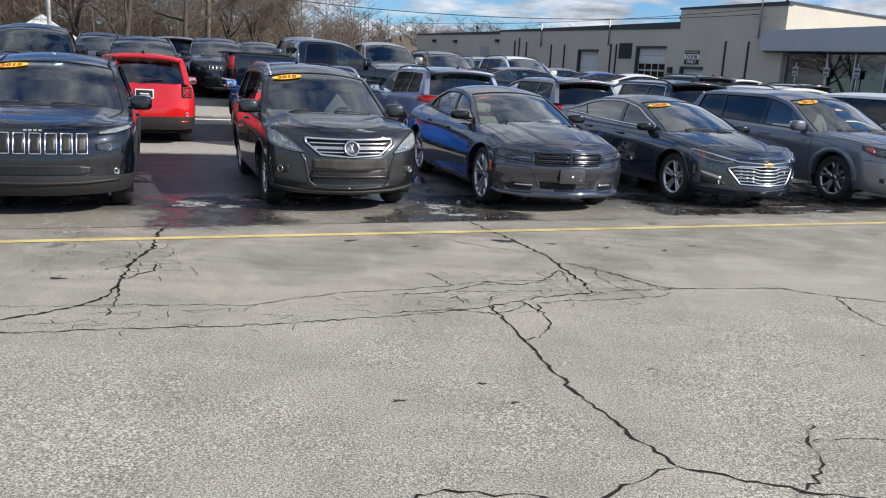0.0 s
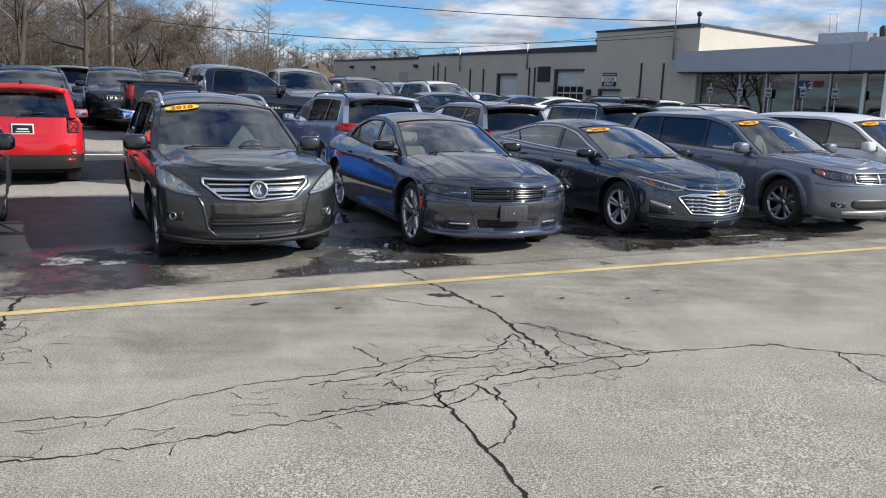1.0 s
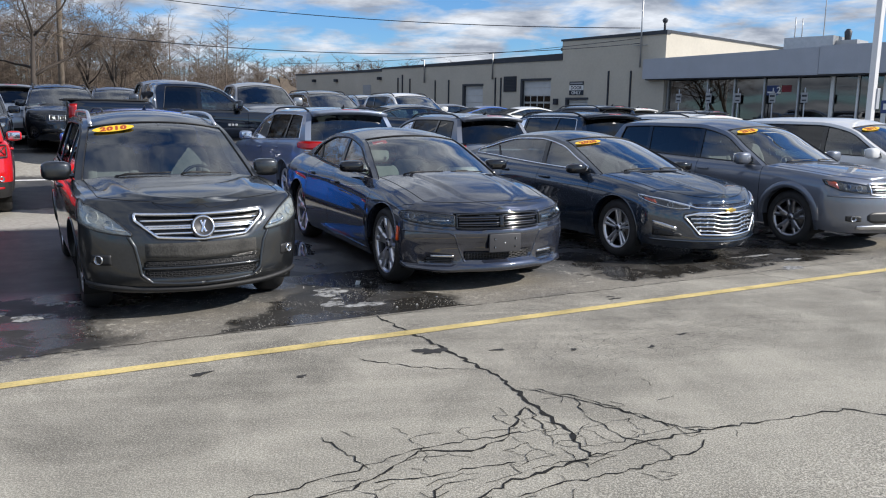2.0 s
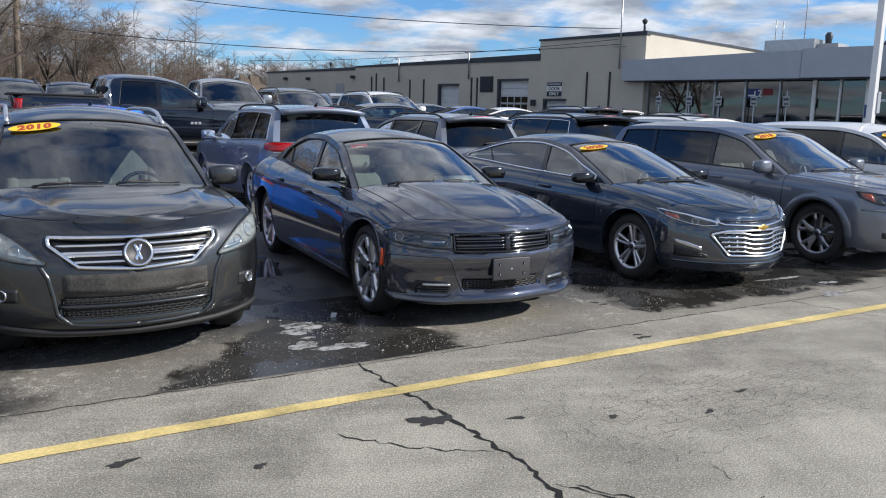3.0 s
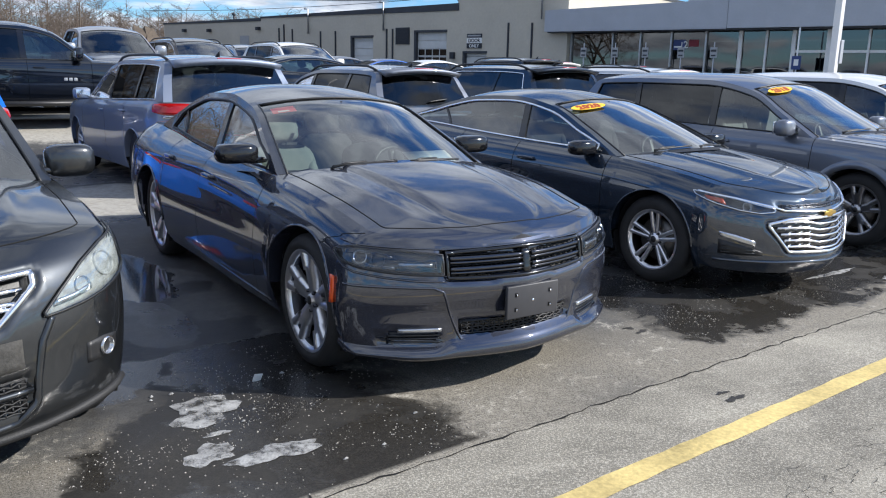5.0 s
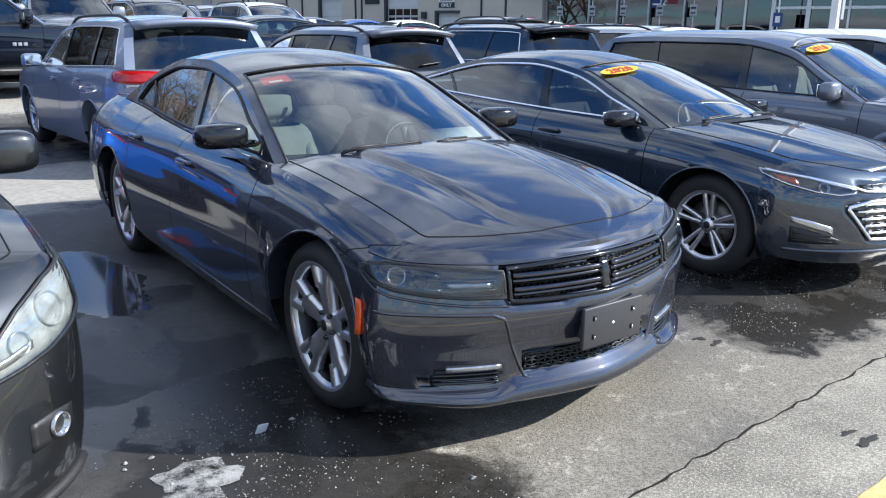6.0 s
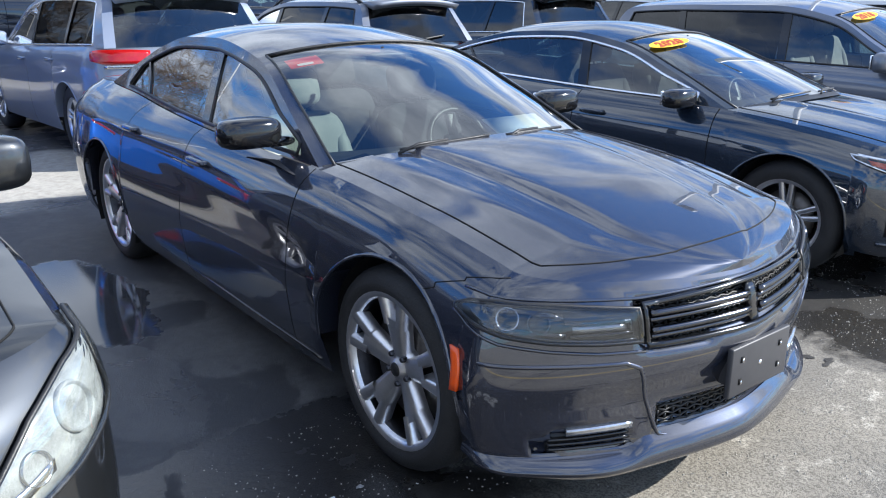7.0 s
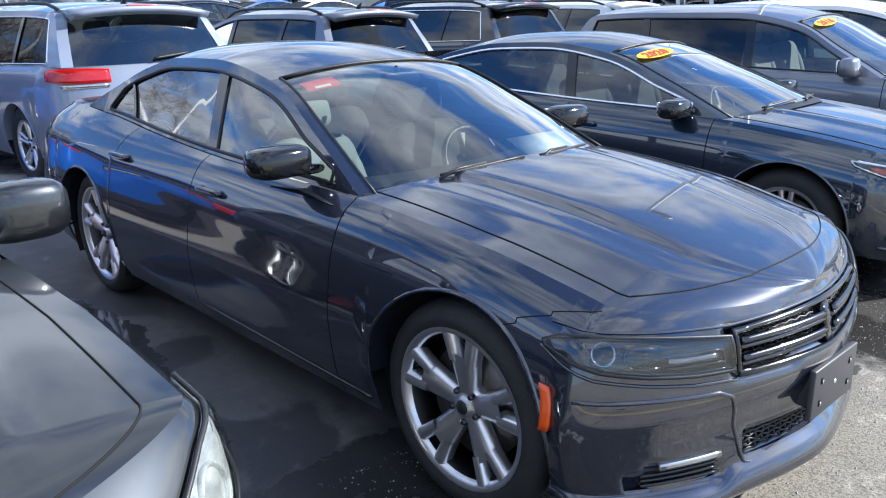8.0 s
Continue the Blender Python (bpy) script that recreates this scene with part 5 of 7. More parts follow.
    for k in range(81):
        a = -1.02 + 2.04 * k / 80
        out = ease(0.40, 0.50, abs(a))
        zt, lift = 0.300 - 0.036 * out, 0.020 * abs(a) ** 2.5
        run = (0.044 + 0.016 * math.exp(-((abs(a) - 0.58) / 0.16) ** 2)) * (1 - 0.7 * ease(0.86, 1.02, abs(a)))
        prof = [(zt, -0.006), (zt - 0.012, 0.000), (0.55 * zt + 0.45 * 0.236, 0.22 * run), (0.25 * zt + 0.75 * 0.236, 0.58 * run), (0.238, run * 0.95), (0.234, run), (0.226, run), (0.222, run - 0.005), (0.208, run * 0.35), (0.200, -0.03)]
        chin.append([sh.off("f", a, z + lift, o) for z, o in prof])
    mesh("chin_splitter", *grid(chin), P_CHARGER, car)
    x = sh.arc("f", 0, 0.47).x
    pb = mesh("plate_bracket", *join(box((x + 0.022, 0.02, 0.462), (0.02, 0.335, 0.172), 0.006), box((x - 0.01, 0.02, 0.47), (0.06, 0.28, 0.13), 0.01)), PLATEGREY, car, "bare grey plate bracket with square holes")
    for yy in (-0.09, 0.13):
        for zz in (0.425, 0.502):
            mesh("bracket_hole", *box((x + 0.0325, yy, zz), (0.003, 0.018, 0.02)), SEAM, pb)
            mesh("bracket_clip", *box((x + 0.034, yy + 0.004, zz - 0.004), (0.003, 0.006, 0.012)), CHROME, pb)
    mesh("bracket_button", *moved(lathe([(0, 0.004), (0.006, 0.003), (0.008, 0)], 12, "z"), Matrix.Translation((x + 0.032, 0.02, 0.462)) @ Matrix.Rotation(radians(90), 4, "Y")), CHROME, pb)
    # red price tag and sheet behind the glass
    q = [[sh.roof(1.66 + 0.10 * i, -0.84 + 0.085 * j, -0.018) for j in range(4)] for i in range(3)]
    mesh("window_tag", *grid(q), STICKRED, car, "red paper tag on the windscreen")
    q = [[sh.roof(1.68 + 0.045 * i, -0.78 + 0.04 * j, -0.016) for j in range(4)] for i in range(2)]
    mesh("window_tag", *grid(q), WHITE, car, "white paper tag on the windscreen")
    c = Vector((-0.72, 0.30, sh.top(-0.62) + 0.035))
    mesh("paper_sheet", *moved(box((0, 0, 0), (0.15, 0.34, 0.004)), Matrix.Translation(c + Vector((0.06, 0.04, 0.03))) @ Matrix.Rotation(radians(24), 4, "Y")), WHITE, car, "white paper sheet on the dashboard")
    # badge strokes, filler cap, rear lamps
    mesh("sill_trim", *tube([(-0.42 - 0.1 * i, -(sh.half(-0.42 - 0.1 * i, 0.27) + 0.004), 0.27 + 0.002 * i) for i in range(22)], 0.008, 6), GLOSSBLACK, car)
    mesh("sill_trim", *tube([(-0.42 - 0.1 * i, (sh.half(-0.42 - 0.1 * i, 0.27) + 0.004), 0.27 + 0.002 * i) for i in range(22)], 0.008, 6), GLOSSBLACK, car)
    mesh("tail_lamp", *patch(sh, "r", [(-0.86, 0.90, 0.99), (0.86, 0.90, 0.99)], 0.006, 0.02, 30, 3), REDLENS, car, "full-width red tail lamp")


def tiguan_face(car, sh):
    g = mirror_rows([(0, 0.65, 0.835), (0.34, 0.67, 0.84), (0.50, 0.80, 0.845)])
    gr = mesh("grille", *patch(sh, "f", g, -0.028, 0.01, 26, 6), BLACK, car, "black grille with chrome bars")
    mesh("grille_frame", *join(band(sh, "f", dense(ring_of(g), 8, True), 0.013, 0.006, 1, True)), CHROME, gr)
    for z, w in ((0.797, 0.46), (0.755, 0.44), (0.738, 0.43), (0.700, 0.37)):
        mesh("grille_bar", *bars_on(sh, z, -w, w, 0.009, -0.002), CHROME, gr)
    m = disc_on(sh, "f", 0.0, 0.742, 0.07, 0.016, 1) @ Matrix.Diagonal((1.13, 1.13, 1, 1))
    bd = mesh("badge", *moved(lathe([(0.0, 0.004), (0.055, 0.004), (0.06, 0.012), (0.074, 0.012), (0.082, 0.0), (0.082, -0.03)], 32, "z"), m), PLATEGREY, gr, "round dark badge with a bright ring")
    mesh("badge_ring", *moved(tube([(0.07 * math.cos(2 * math.pi * k / 32), 0.07 * math.sin(2 * math.pi * k / 32), 0.012) for k in range(32)], 0.007, 6, True), m), CHROME, bd)
    for aa in (-0.35, 0.35):
        mm = m @ Matrix.Rotation(aa, 4, "Z") @ Matrix.Translation((0, 0.002, 0.007))
        mesh("badge_stroke", *moved(box((0, 0, 0), (0.014, 0.09, 0.006), 0.002), mm), CHROME, bd)
    for sd in (-1, 1):
        rows = [(0.53, 0.685, 0.70), (0.60, 0.690, 0.765), (0.70, 0.702, 0.845), (0.80, 0.722, 0.90), (0.90, 0.755, 0.936), (0.97, 0.79, 0.942), (1.02, 0.83, 0.93)]
        hl = lamp(car, sh, "f", rows, sd, MILKY, HAZELENS, "headlight", "hazy clear headlight", 0.002)
        for a, z, r, mt in ((0.70, 0.765, 0.030, REFLECTOR), (0.82, 0.822, 0.046, MILKY)):
            d, _ = dish(sh, "f", a, z, r, 0.006, sd, 0.03)
            mesh("reflector", *d, mt, hl)
        mesh("light_guide", *patch(sh, "f", [(0.57, 0.712, 0.735), (0.66, 0.722, 0.745), (0.74, 0.742, 0.765)], 0.008, 0.004, 8, 2, sd), CHROME, hl)
        fr = [(0.70, 0.455, 0.535), (0.79, 0.45, 0.54), (0.87, 0.47, 0.53)]
        fl = mesh("fog_recess", *patch(sh, "f", fr, 0.003, 0.01, 8, 4, sd), BLACK, car)
        d, _ = dish(sh, "f", 0.80, 0.495, 0.031, 0.014, sd, 0.03)
        mesh("fog_lamp", *d, REFLECTOR, car, "round clear fog lamp")
        mesh("bumper_crease", *band(sh, "f", dense([(0.56, 0.68), (0.515, 0.60), (0.49, 0.48), (0.475, 0.38), (0.40, 0.315), (0.2, 0.30), (0, 0.297)], 6), 0.016, -0.002, sd), P_TIGUAN, car)
    mesh("number_plate_panel", *patch(sh, "f", mirror_rows([(0, 0.50, 0.625), (0.44, 0.515, 0.625)]), 0.003, 0.01, 18, 4), MUDDY, car, "mud-spattered black plastic panel")
    lg = mesh("lower_grille", *patch(sh, "f", mirror_rows([(0, 0.345, 0.47), (0.45, 0.36, 0.48)]), -0.024, 0.008, 22, 4), BLACK, car)
    mesh("grille_mesh", *honeycomb(sh, "f", -0.44, 0.44, 0.352, 0.415, -0.008, 0.026, 0.0038), CLADDING, lg)
    mesh("grille_mesh", *honeycomb(sh, "f", -0.44, 0.44, 0.445, 0.478, -0.004, 0.026, 0.0038), CLADDING, lg)
    mesh("grille_bar", *bars_on(sh, 0.43, -0.46, 0.46, 0.013, 0.0), P_TIGUAN, lg)
    mesh("chin", *band(sh, "f", dense([(-0.95, 0.305), (-0.5, 0.265), (0, 0.255), (0.5, 0.265), (0.95, 0.305)], 8), 0.02, 0.004), CLADDING, car)


def malibu_face(car, sh):
    g = mirror_rows([(0, 0.345, 0.60), (0.40, 0.36, 0.595), (0.56, 0.545, 0.565)])
    gr = mesh("grille", *patch(sh, "f", g, -0.028, 0.01, 26, 6), GLOSSBLACK, car, "black grille with five bright chrome bars")
    mesh("grille_frame", *band(sh, "f", dense(ring_of(g), 8, True), 0.013, 0.006, 1, True), CHROME, gr)
    for k, z in enumerate((0.375, 0.42, 0.465, 0.51, 0.553)):
        w = 0.40 + 0.13 * (z - 0.36) / 0.2
        line = [(-w, z + 0.025), (-0.24, z + 0.022), (-0.12, z), (0.12, z), (0.24, z + 0.022), (w, z + 0.025)]
        mesh("grille_bar", *band(sh, "f", dense(line, 5), 0.0085, 0.002), CHROME, gr)
        for sg in (-1, 1):
            for q in range(3):
                a = 0.2 + 0.09 * q
                mesh("grille_strut", *band(sh, "f", [(a * sg, z + 0.04), ((a + 0.05) * sg, z + 0.01)], 0.005, -0.006), CHROME, gr)
    up = mirror_rows([(0, 0.655, 0.70), (0.44, 0.672, 0.70)])
    mesh("upper_grille", *patch(sh, "f", up, -0.014, 0.006, 20, 3), GLOSSBLACK, car)
    mesh("grille_mesh", *honeycomb(sh, "f", -0.42, 0.42, 0.668, 0.695, -0.004, 0.035, 0.0035), DARKALLOY, car)
    mesh("chrome_strip", *band(sh, "f", dense([(-0.98, 0.778), (-0.75, 0.74), (-0.5, 0.68), (-0.42, 0.655), (0, 0.635), (0.42, 0.655), (0.5, 0.68), (0.75, 0.74), (0.98, 0.778)], 6), 0.009, 0.006), CHROME, car)
    c = sh.off("f", 0, 0.62, 0.02)
    mesh("badge", *join(box(tuple(c), (0.015, 0.15, 0.028), 0.004), box(tuple(c), (0.016, 0.062, 0.052), 0.004)), GOLD, car, "plain gold cross-shaped badge")
    for sd in (-1, 1):
        rows = [(0.50, 0.648, 0.668), (0.62, 0.640, 0.695), (0.76, 0.660, 0.735), (0.9, 0.70, 0.762), (1.02, 0.752, 0.775)]
        hl = lamp(car, sh, "f", rows, sd, LAMPDARK, CLEARLENS, "headlight", "swept-back clear headlight", 0.002, CHROME)
        d, _ = dish(sh, "f", 0.70, 0.682, 0.03, 0.01, sd, 0.02)
        mesh("reflector", *d, REFLECTOR, hl)
        mesh("turn_signal", *patch(sh, "f", [(0.84, 0.695, 0.735), (0.95, 0.73, 0.755)], 0.010, 0.004, 6, 3, sd), AMBER, hl)
        mesh("daylight_lamp", *patch(sh, "f", [(0.66, 0.40, 0.44), (0.80, 0.435, 0.485), (0.92, 0.475, 0.51)], 0.006, 0.012, 10, 3, sd), REFLECTOR, car, "slanted bright daylight lamp")
        mesh("fog_recess", *patch(sh, "f", [(0.60, 0.335, 0.36), (0.75, 0.335, 0.41), (0.92, 0.345, 0.45)], 0.003, 0.01, 10, 3, sd), BLACK, car)
        for q in range(3):
            mesh("vent_fin", *band(sh, "f", [(0.66, 0.35 + 0.02 * q), (0.90, 0.36 + 0.024 * q)], 0.005, 0.006, sd), GLOSSBLACK, car)
    mesh("chin_trim", *band(sh, "f", dense([(-0.95, 0.30), (-0.5, 0.285), (0, 0.275), (0.5, 0.285), (0.95, 0.30)], 8), 0.012, 0.004), P_MALIBU, car)


def journey_face(car, sh):
    gr = mesh("grille", *patch(sh, "f", mirror_rows([(0, 0.70, 0.845), (0.42, 0.72, 0.845)]), 0.003, 0.01, 24, 5), GLOSSBLACK, car, "black crosshair grille with chrome")
    mesh("grille_frame", *band(sh, "f", dense(ring_of(mirror_rows([(0, 0.70, 0.845), (0.42, 0.72, 0.845)])), 8, True), 0.010, 0.008, 1, True), CHROME, gr)
    for z in (0.745, 0.775, 0.80):
        mesh("grille_bar", *bars_on(sh, z, -0.4, 0.4, 0.008, 0.008), CHROME if abs(z - 0.775) < 0.01 else DARKALLOY, gr)
    mesh("grille_post", *patch(sh, "f", [(-0.018, 0.71, 0.84), (0.018, 0.71, 0.84)], 0.016, 0.014, 4, 4), CHROME, gr)
    for sd in (-1, 1):
        rows = [(0.45, 0.735, 0.83), (0.65, 0.745, 0.86), (0.82, 0.77, 0.885), (0.97, 0.84, 0.895)]
        hl = lamp(car, sh, "f", rows, sd, LAMPDARK, CLEARLENS, "headlight", "dark-bezel headlight with clear cover")
        for a, z in ((0.58, 0.795), (0.72, 0.81)):
            d, _ = dish(sh, "f", a, z, 0.036, 0.012, sd, 0.025)
            mesh("reflector", *d, REFLECTOR, hl)
        mesh("turn_signal", *patch(sh, "f", [(0.83, 0.79, 0.87), (0.93, 0.83, 0.885)], 0.010, 0.004, 5, 3, sd), AMBER, hl)
        mesh("fog_recess", *patch(sh, "f", [(0.56, 0.385, 0.445), (0.66, 0.375, 0.46), (0.76, 0.39, 0.45)], 0.003, 0.01, 8, 4, sd), BLACK, car)
        d, _ = dish(sh, "f", 0.66, 0.418, 0.032, 0.016, sd, 0.02)
        mesh("fog_lamp", *d, REFLECTOR, car)
    mesh("lower_grille", *patch(sh, "f", mirror_rows([(0, 0.36, 0.50), (0.40, 0.36, 0.50), (0.48, 0.40, 0.46)]), 0.004, 0.01, 20, 4), BLACK, car)
    mesh("skid_plate", *patch(sh, "f", mirror_rows([(0, 0.27, 0.335), (0.6, 0.285, 0.33)]), 0.012, 0.02, 20, 3), ALLOY, car, "silver lower bumper trim")
    mesh("bumper_crease", *band(sh, "f", dense([(-0.98, 0.70), (-0.5, 0.685), (0, 0.68), (0.5, 0.685), (0.98, 0.70)], 6), 0.012, 0.0), P_JOURNEY, car)


def slots(car, sh, z0, z1, half, n=7, frame_mat=CHROME):
    w = 2 * half / n
    for k in range(n):
        a = -half + w * (k + 0.5)
        rows = [(a - w * 0.36, z0, z1), (a + w * 0.36, z0, z1)]
        sl = mesh("grille_slot", *patch(sh, "f", rows, 0.004, 0.01, 4, 4), BLACK, car)
        mesh("slot_frame", *band(sh, "f", dense(ring_of(rows), 4, True), 0.007, 0.006, 1, True), frame_mat, sl)


def cherokee_face(car, sh):
    slots(car, sh, 0.645, 0.835, 0.49)
    for sd in (-1, 1):
        lamp(car, sh, "f", [(0.58, 0.83, 0.856), (0.75, 0.842, 0.895), (0.90, 0.875, 0.92), (0.96, 0.895, 0.918)], sd, MILKY, HAZELENS, "daylight_lamp", "slim bright daylight lamp", 0.003)
        hl = lamp(car, sh, "f", [(0.56, 0.69, 0.74), (0.68, 0.67, 0.755), (0.82, 0.69, 0.745)], sd, LAMPDARK, CLEARLENS, "headlight", "low-set smoked headlight")
        d, _ = dish(sh, "f", 0.68, 0.71, 0.03, 0.012, sd, 0.02)
        mesh("reflector", *d, REFLECTOR, hl)
        d, _ = dish(sh, "f", 0.76, 0.46, 0.028, 0.012, sd, 0.02)
        mesh("fog_lamp", *d, REFLECTOR, car)
    mesh("lower_grille", *patch(sh, "f", mirror_rows([(0, 0.43, 0.53), (0.42, 0.43, 0.53), (0.52, 0.46, 0.51)]), 0.004, 0.01, 20, 4), BLACK, car)
    mesh("grille_mesh", *honeycomb(sh, "f", -0.4, 0.4, 0.44, 0.52, 0.008, 0.03, 0.003), CLADDING, car)
    mesh("skid_plate", *band(sh, "f", dense([(-0.8, 0.38), (-0.4, 0.36), (0, 0.355), (0.4, 0.36), (0.8, 0.38)], 8), 0.018, 0.004), CLADDING, car)
    mesh("hood_letters", *join(*[box(tuple(sh.off("f", -0.09 + 0.045 * k, 0.862, 0.004)), (0.006, 0.032, 0.022), 0.002) for k in range(4)]), CHROME, car)


def tail(car, sh, kind, plate=True):
    """Rear lamps, window details and plate of a high car."""
    n_t, bk = sh.n - 1, sh.s["back"]
    zt = sh.top(sh.s["xr"] + 0.1)
    for sd in (-1, 1):
        if kind == "wide":
            rows = [(0.44, zt - 0.145, zt - 0.03), (0.62, zt - 0.15, zt - 0.02), (0.86, zt - 0.15, zt - 0.025), (1.0, zt - 0.12, zt - 0.04)]
            tl = mesh("tail_lamp", *patch(sh, "r", rows, 0.012, 0.02, 14, 4, sd), REDLENS, car, "red wrap-around tail lamp")
            mesh("reverse_lamp", *patch(sh, "r", [(0.46, zt - 0.185, zt - 0.15), (0.86, zt - 0.19, zt - 0.155)], 0.010, 0.015, 10, 2, sd), REFLECTOR, tl)
        elif kind == "square":
            rows = [(0.66, zt - 0.23, zt - 0.06), (0.83, zt - 0.23, zt - 0.06)]
            tl = mesh("tail_lamp", *patch(sh, "r", rows, 0.012, 0.02, 6, 4, sd), REDLENS, car, "square red tail lamp in a black frame")
            mesh("lamp_frame", *band(sh, "r", dense(ring_of(rows), 4, True), 0.014, 0.014, sd, True), BLACK, tl)
            mesh("lamp_cross", *band(sh, "r", [(0.69, zt - 0.2), (0.80, zt - 0.09)], 0.009, 0.016, sd), BLACK, tl)
            mesh("lamp_cross", *band(sh, "r", [(0.80, zt - 0.2), (0.69, zt - 0.09)], 0.009, 0.016, sd), BLACK, tl)
            d, _ = dish(sh, "r", 0.74, 0.57, 0.035, 0.012, sd, 0.02)
            mesh("reverse_lamp", *d, REFLECTOR, car)
        else:
            rows = [(0.62, zt - 0.13, zt - 0.04), (0.8, zt - 0.14, zt - 0.02), (0.97, zt - 0.12, zt - 0.04)]
            mesh("tail_lamp", *patch(sh, "r", rows, 0.012, 0.02, 12, 4, sd), REDLENS, car, "red tail lamp")
        mesh("rear_reflector", *patch(sh, "r", [(0.6, 0.42, 0.45), (0.78, 0.42, 0.45)], 0.006, 0.01, 6, 2, sd), REDLENS, car)
    # spoiler above the rear window
    rows = [[sh.roof(bk - 0.25 + 0.25 * i, -0.92 + 1.84 * j / 12, 0.006 + 0.012 * i) + Vector((-0.09 * i, 0, 0)) for j in range(13)] for i in range(3)]
    inn = [[sh.roof(bk - 0.25 + 0.25 * i, -0.92 + 1.84 * j / 12, -0.02) + Vector((-0.08 * i, 0, -0.012 * i)) for j in range(13)] for i in range(3)]
    sp = mesh("spoiler", *slab(rows, inn), next(c for c in car.children if c.name.startswith("hood")).data.materials[0], car)
    c = sh.roof(bk + 0.02, 0, 0.0) + Vector((-0.17, 0, 0.0))
    mesh("brake_light", *box(tuple(c), (0.02, 0.3, 0.02), 0.005), REDLENS, sp)
    wp = [sh.roof(n_t - 0.12 - 0.02 * q, 0.02 - 0.06 * q, 0.02) for q in range(8)]
    mesh("rear_wiper", *tube(wp, 0.011, 6), BLACK, car)
    zp = zt - 0.19 if kind != "low" else 0.55
    x = sh.arc("r", 0, zp).x
    if plate:
        pl = mesh("plate_holder", *box((x - 0.008, 0, zp), (0.02, 0.32, 0.165), 0.006), WHITE if kind == "square" else BLACK, car, "dealer plate in a frame")
        mesh("plate_card", *box((x - 0.02, 0, zp), (0.006, 0.28, 0.125), 0.002), BLACK, pl)
        mesh("plate_bar", *box((x - 0.024, 0, zp + 0.0), (0.004, 0.16, 0.022), 0.001), WHITE, pl)
        mesh("plate_bar", *box((x - 0.024, 0, zp - 0.04), (0.004, 0.2, 0.016), 0.001), WHITE, pl)
    mesh("antenna", *tube([sh.roof(bk - 0.35, 0, 0.0), sh.roof(bk - 0.35, 0, 0.05) + Vector((-0.06, 0, 0.01))], [0.03, 0.008], 8), BLACK, car)


def plain_face(car, sh, z=0.76, grille=CHROME, half=0.42):
    """The front of a car that stands far off."""
    s = sh.s
    zt = sh.top(s["xf"] - 0.1)
    gr = mesh("grille", *patch(sh, "f", mirror_rows([(0, zt - 0.2, zt - 0.05), (half, zt - 0.19, zt - 0.05)]), 0.004, 0.01, 14, 3), BLACK, car)
    for k in range(3):
        mesh("grille_bar", *bars_on(sh, zt - 0.17 + 0.045 * k, -half, half, 0.009, 0.006, 0, 8), grille, gr)
    for sd in (-1, 1):
        lamp(car, sh, "f", [(half + 0.05, zt - 0.17, zt - 0.07), (half + 0.25, zt - 0.16, zt - 0.03), (half + 0.45, zt - 0.1, zt - 0.03)], sd, REFLECTOR, HAZELENS, "headlight", "clear headlight")
    mesh("lower_grille", *patch(sh, "f", mirror_rows([(0, 0.38, 0.5), (0.5, 0.39, 0.48)]), 0.004, 0.01, 14, 3), BLACK, car)


MUDDY = plain("mud_spattered_plastic", (0.05, 0.048, 0.044), 0.8, 0, 0.75, 5, 0.3)
charger_face(charger, CH)
tiguan_face(tiguan, TI)
malibu_face(malibu, MA)
journey_face(journey, JO)
cherokee_face(cherokee, CK)
tail(grand, GR, "wide")
tail(renegade, RE, "square")
tail(blue, BU, "wide")
tail(comp, CO, "other", False)
tail(bgc, BG, "wide")
tail(wv, WV, "wide")
plain_face(van, VA)

# ---------------------------------------------------------------- painted line, cracks, holes, snow
LINEPAINT = plain("worn_yellow_paint", (0.60, 0.47, 0.19), 0.8, 0, 0.45, 3.0, 0.3)
CRACK = plain("crack_dark", (0.007, 0.0065, 0.006), 0.95, 0, 0.4, 20)
TAR = plain("damp_hole", (0.03, 0.028, 0.026), 0.7, 0, 0.5, 9, 0.4)
SNOW = plain("dirty_snow", (0.34, 0.34, 0.335), 0.6, 0, 0.5, 9, 0.6)
# ragged, half-melted edge
_n, _l = SNOW.node_tree.nodes, SNOW.node_tree.links
_r = ramp_node(_n, _l, noise_node(_n, _l, 16, 6, 0.7).outputs["Fac"], 0.36, 0.56, (0.0, 0.0, 0.0), (1.0, 1.0, 1.0))
_l.new(_r.outputs[0], _n["Principled BSDF"].inputs["Alpha"])
rng = random.Random(7)


def ribbon(name, line, width, mat, up, wob=0.03, parent=None, step=0.06, frac=0.35, label=""):
    """A crooked strip on the ground along a line of lot places."""
    pts = []
    for (a, b), (c, d) in zip(line, line[1:]):
        n = max(1, int(math.hypot(c - a, d - b) / step))
        for k in range(n):
            f = k / n
            pts.append((a + (c - a) * f + rng.uniform(-wob, wob), b + (d - b) * f + rng.uniform(-wob, wob)))
    pts.append(line[-1])
    L, R = [], []
    for i, (a, b) in enumerate(pts):
        p, q = pts[max(0, i - 1)], pts[min(len(pts) - 1, i + 1)]
        dx, dy = q[0] - p[0], q[1] - p[1]
        s = math.hypot(dx, dy) or 1
        w = width / 2 * (1 + rng.uniform(-frac, frac)) * (0.35 if i in (0, len(pts) - 1) else 1)
        L.append(lot(a - dy / s * w, b + dx / s * w, up)); R.append(lot(a + dy / s * w, b - dx / s * w, up))
    return mesh(name, *grid([L, R]), mat, parent, label, smooth=False)


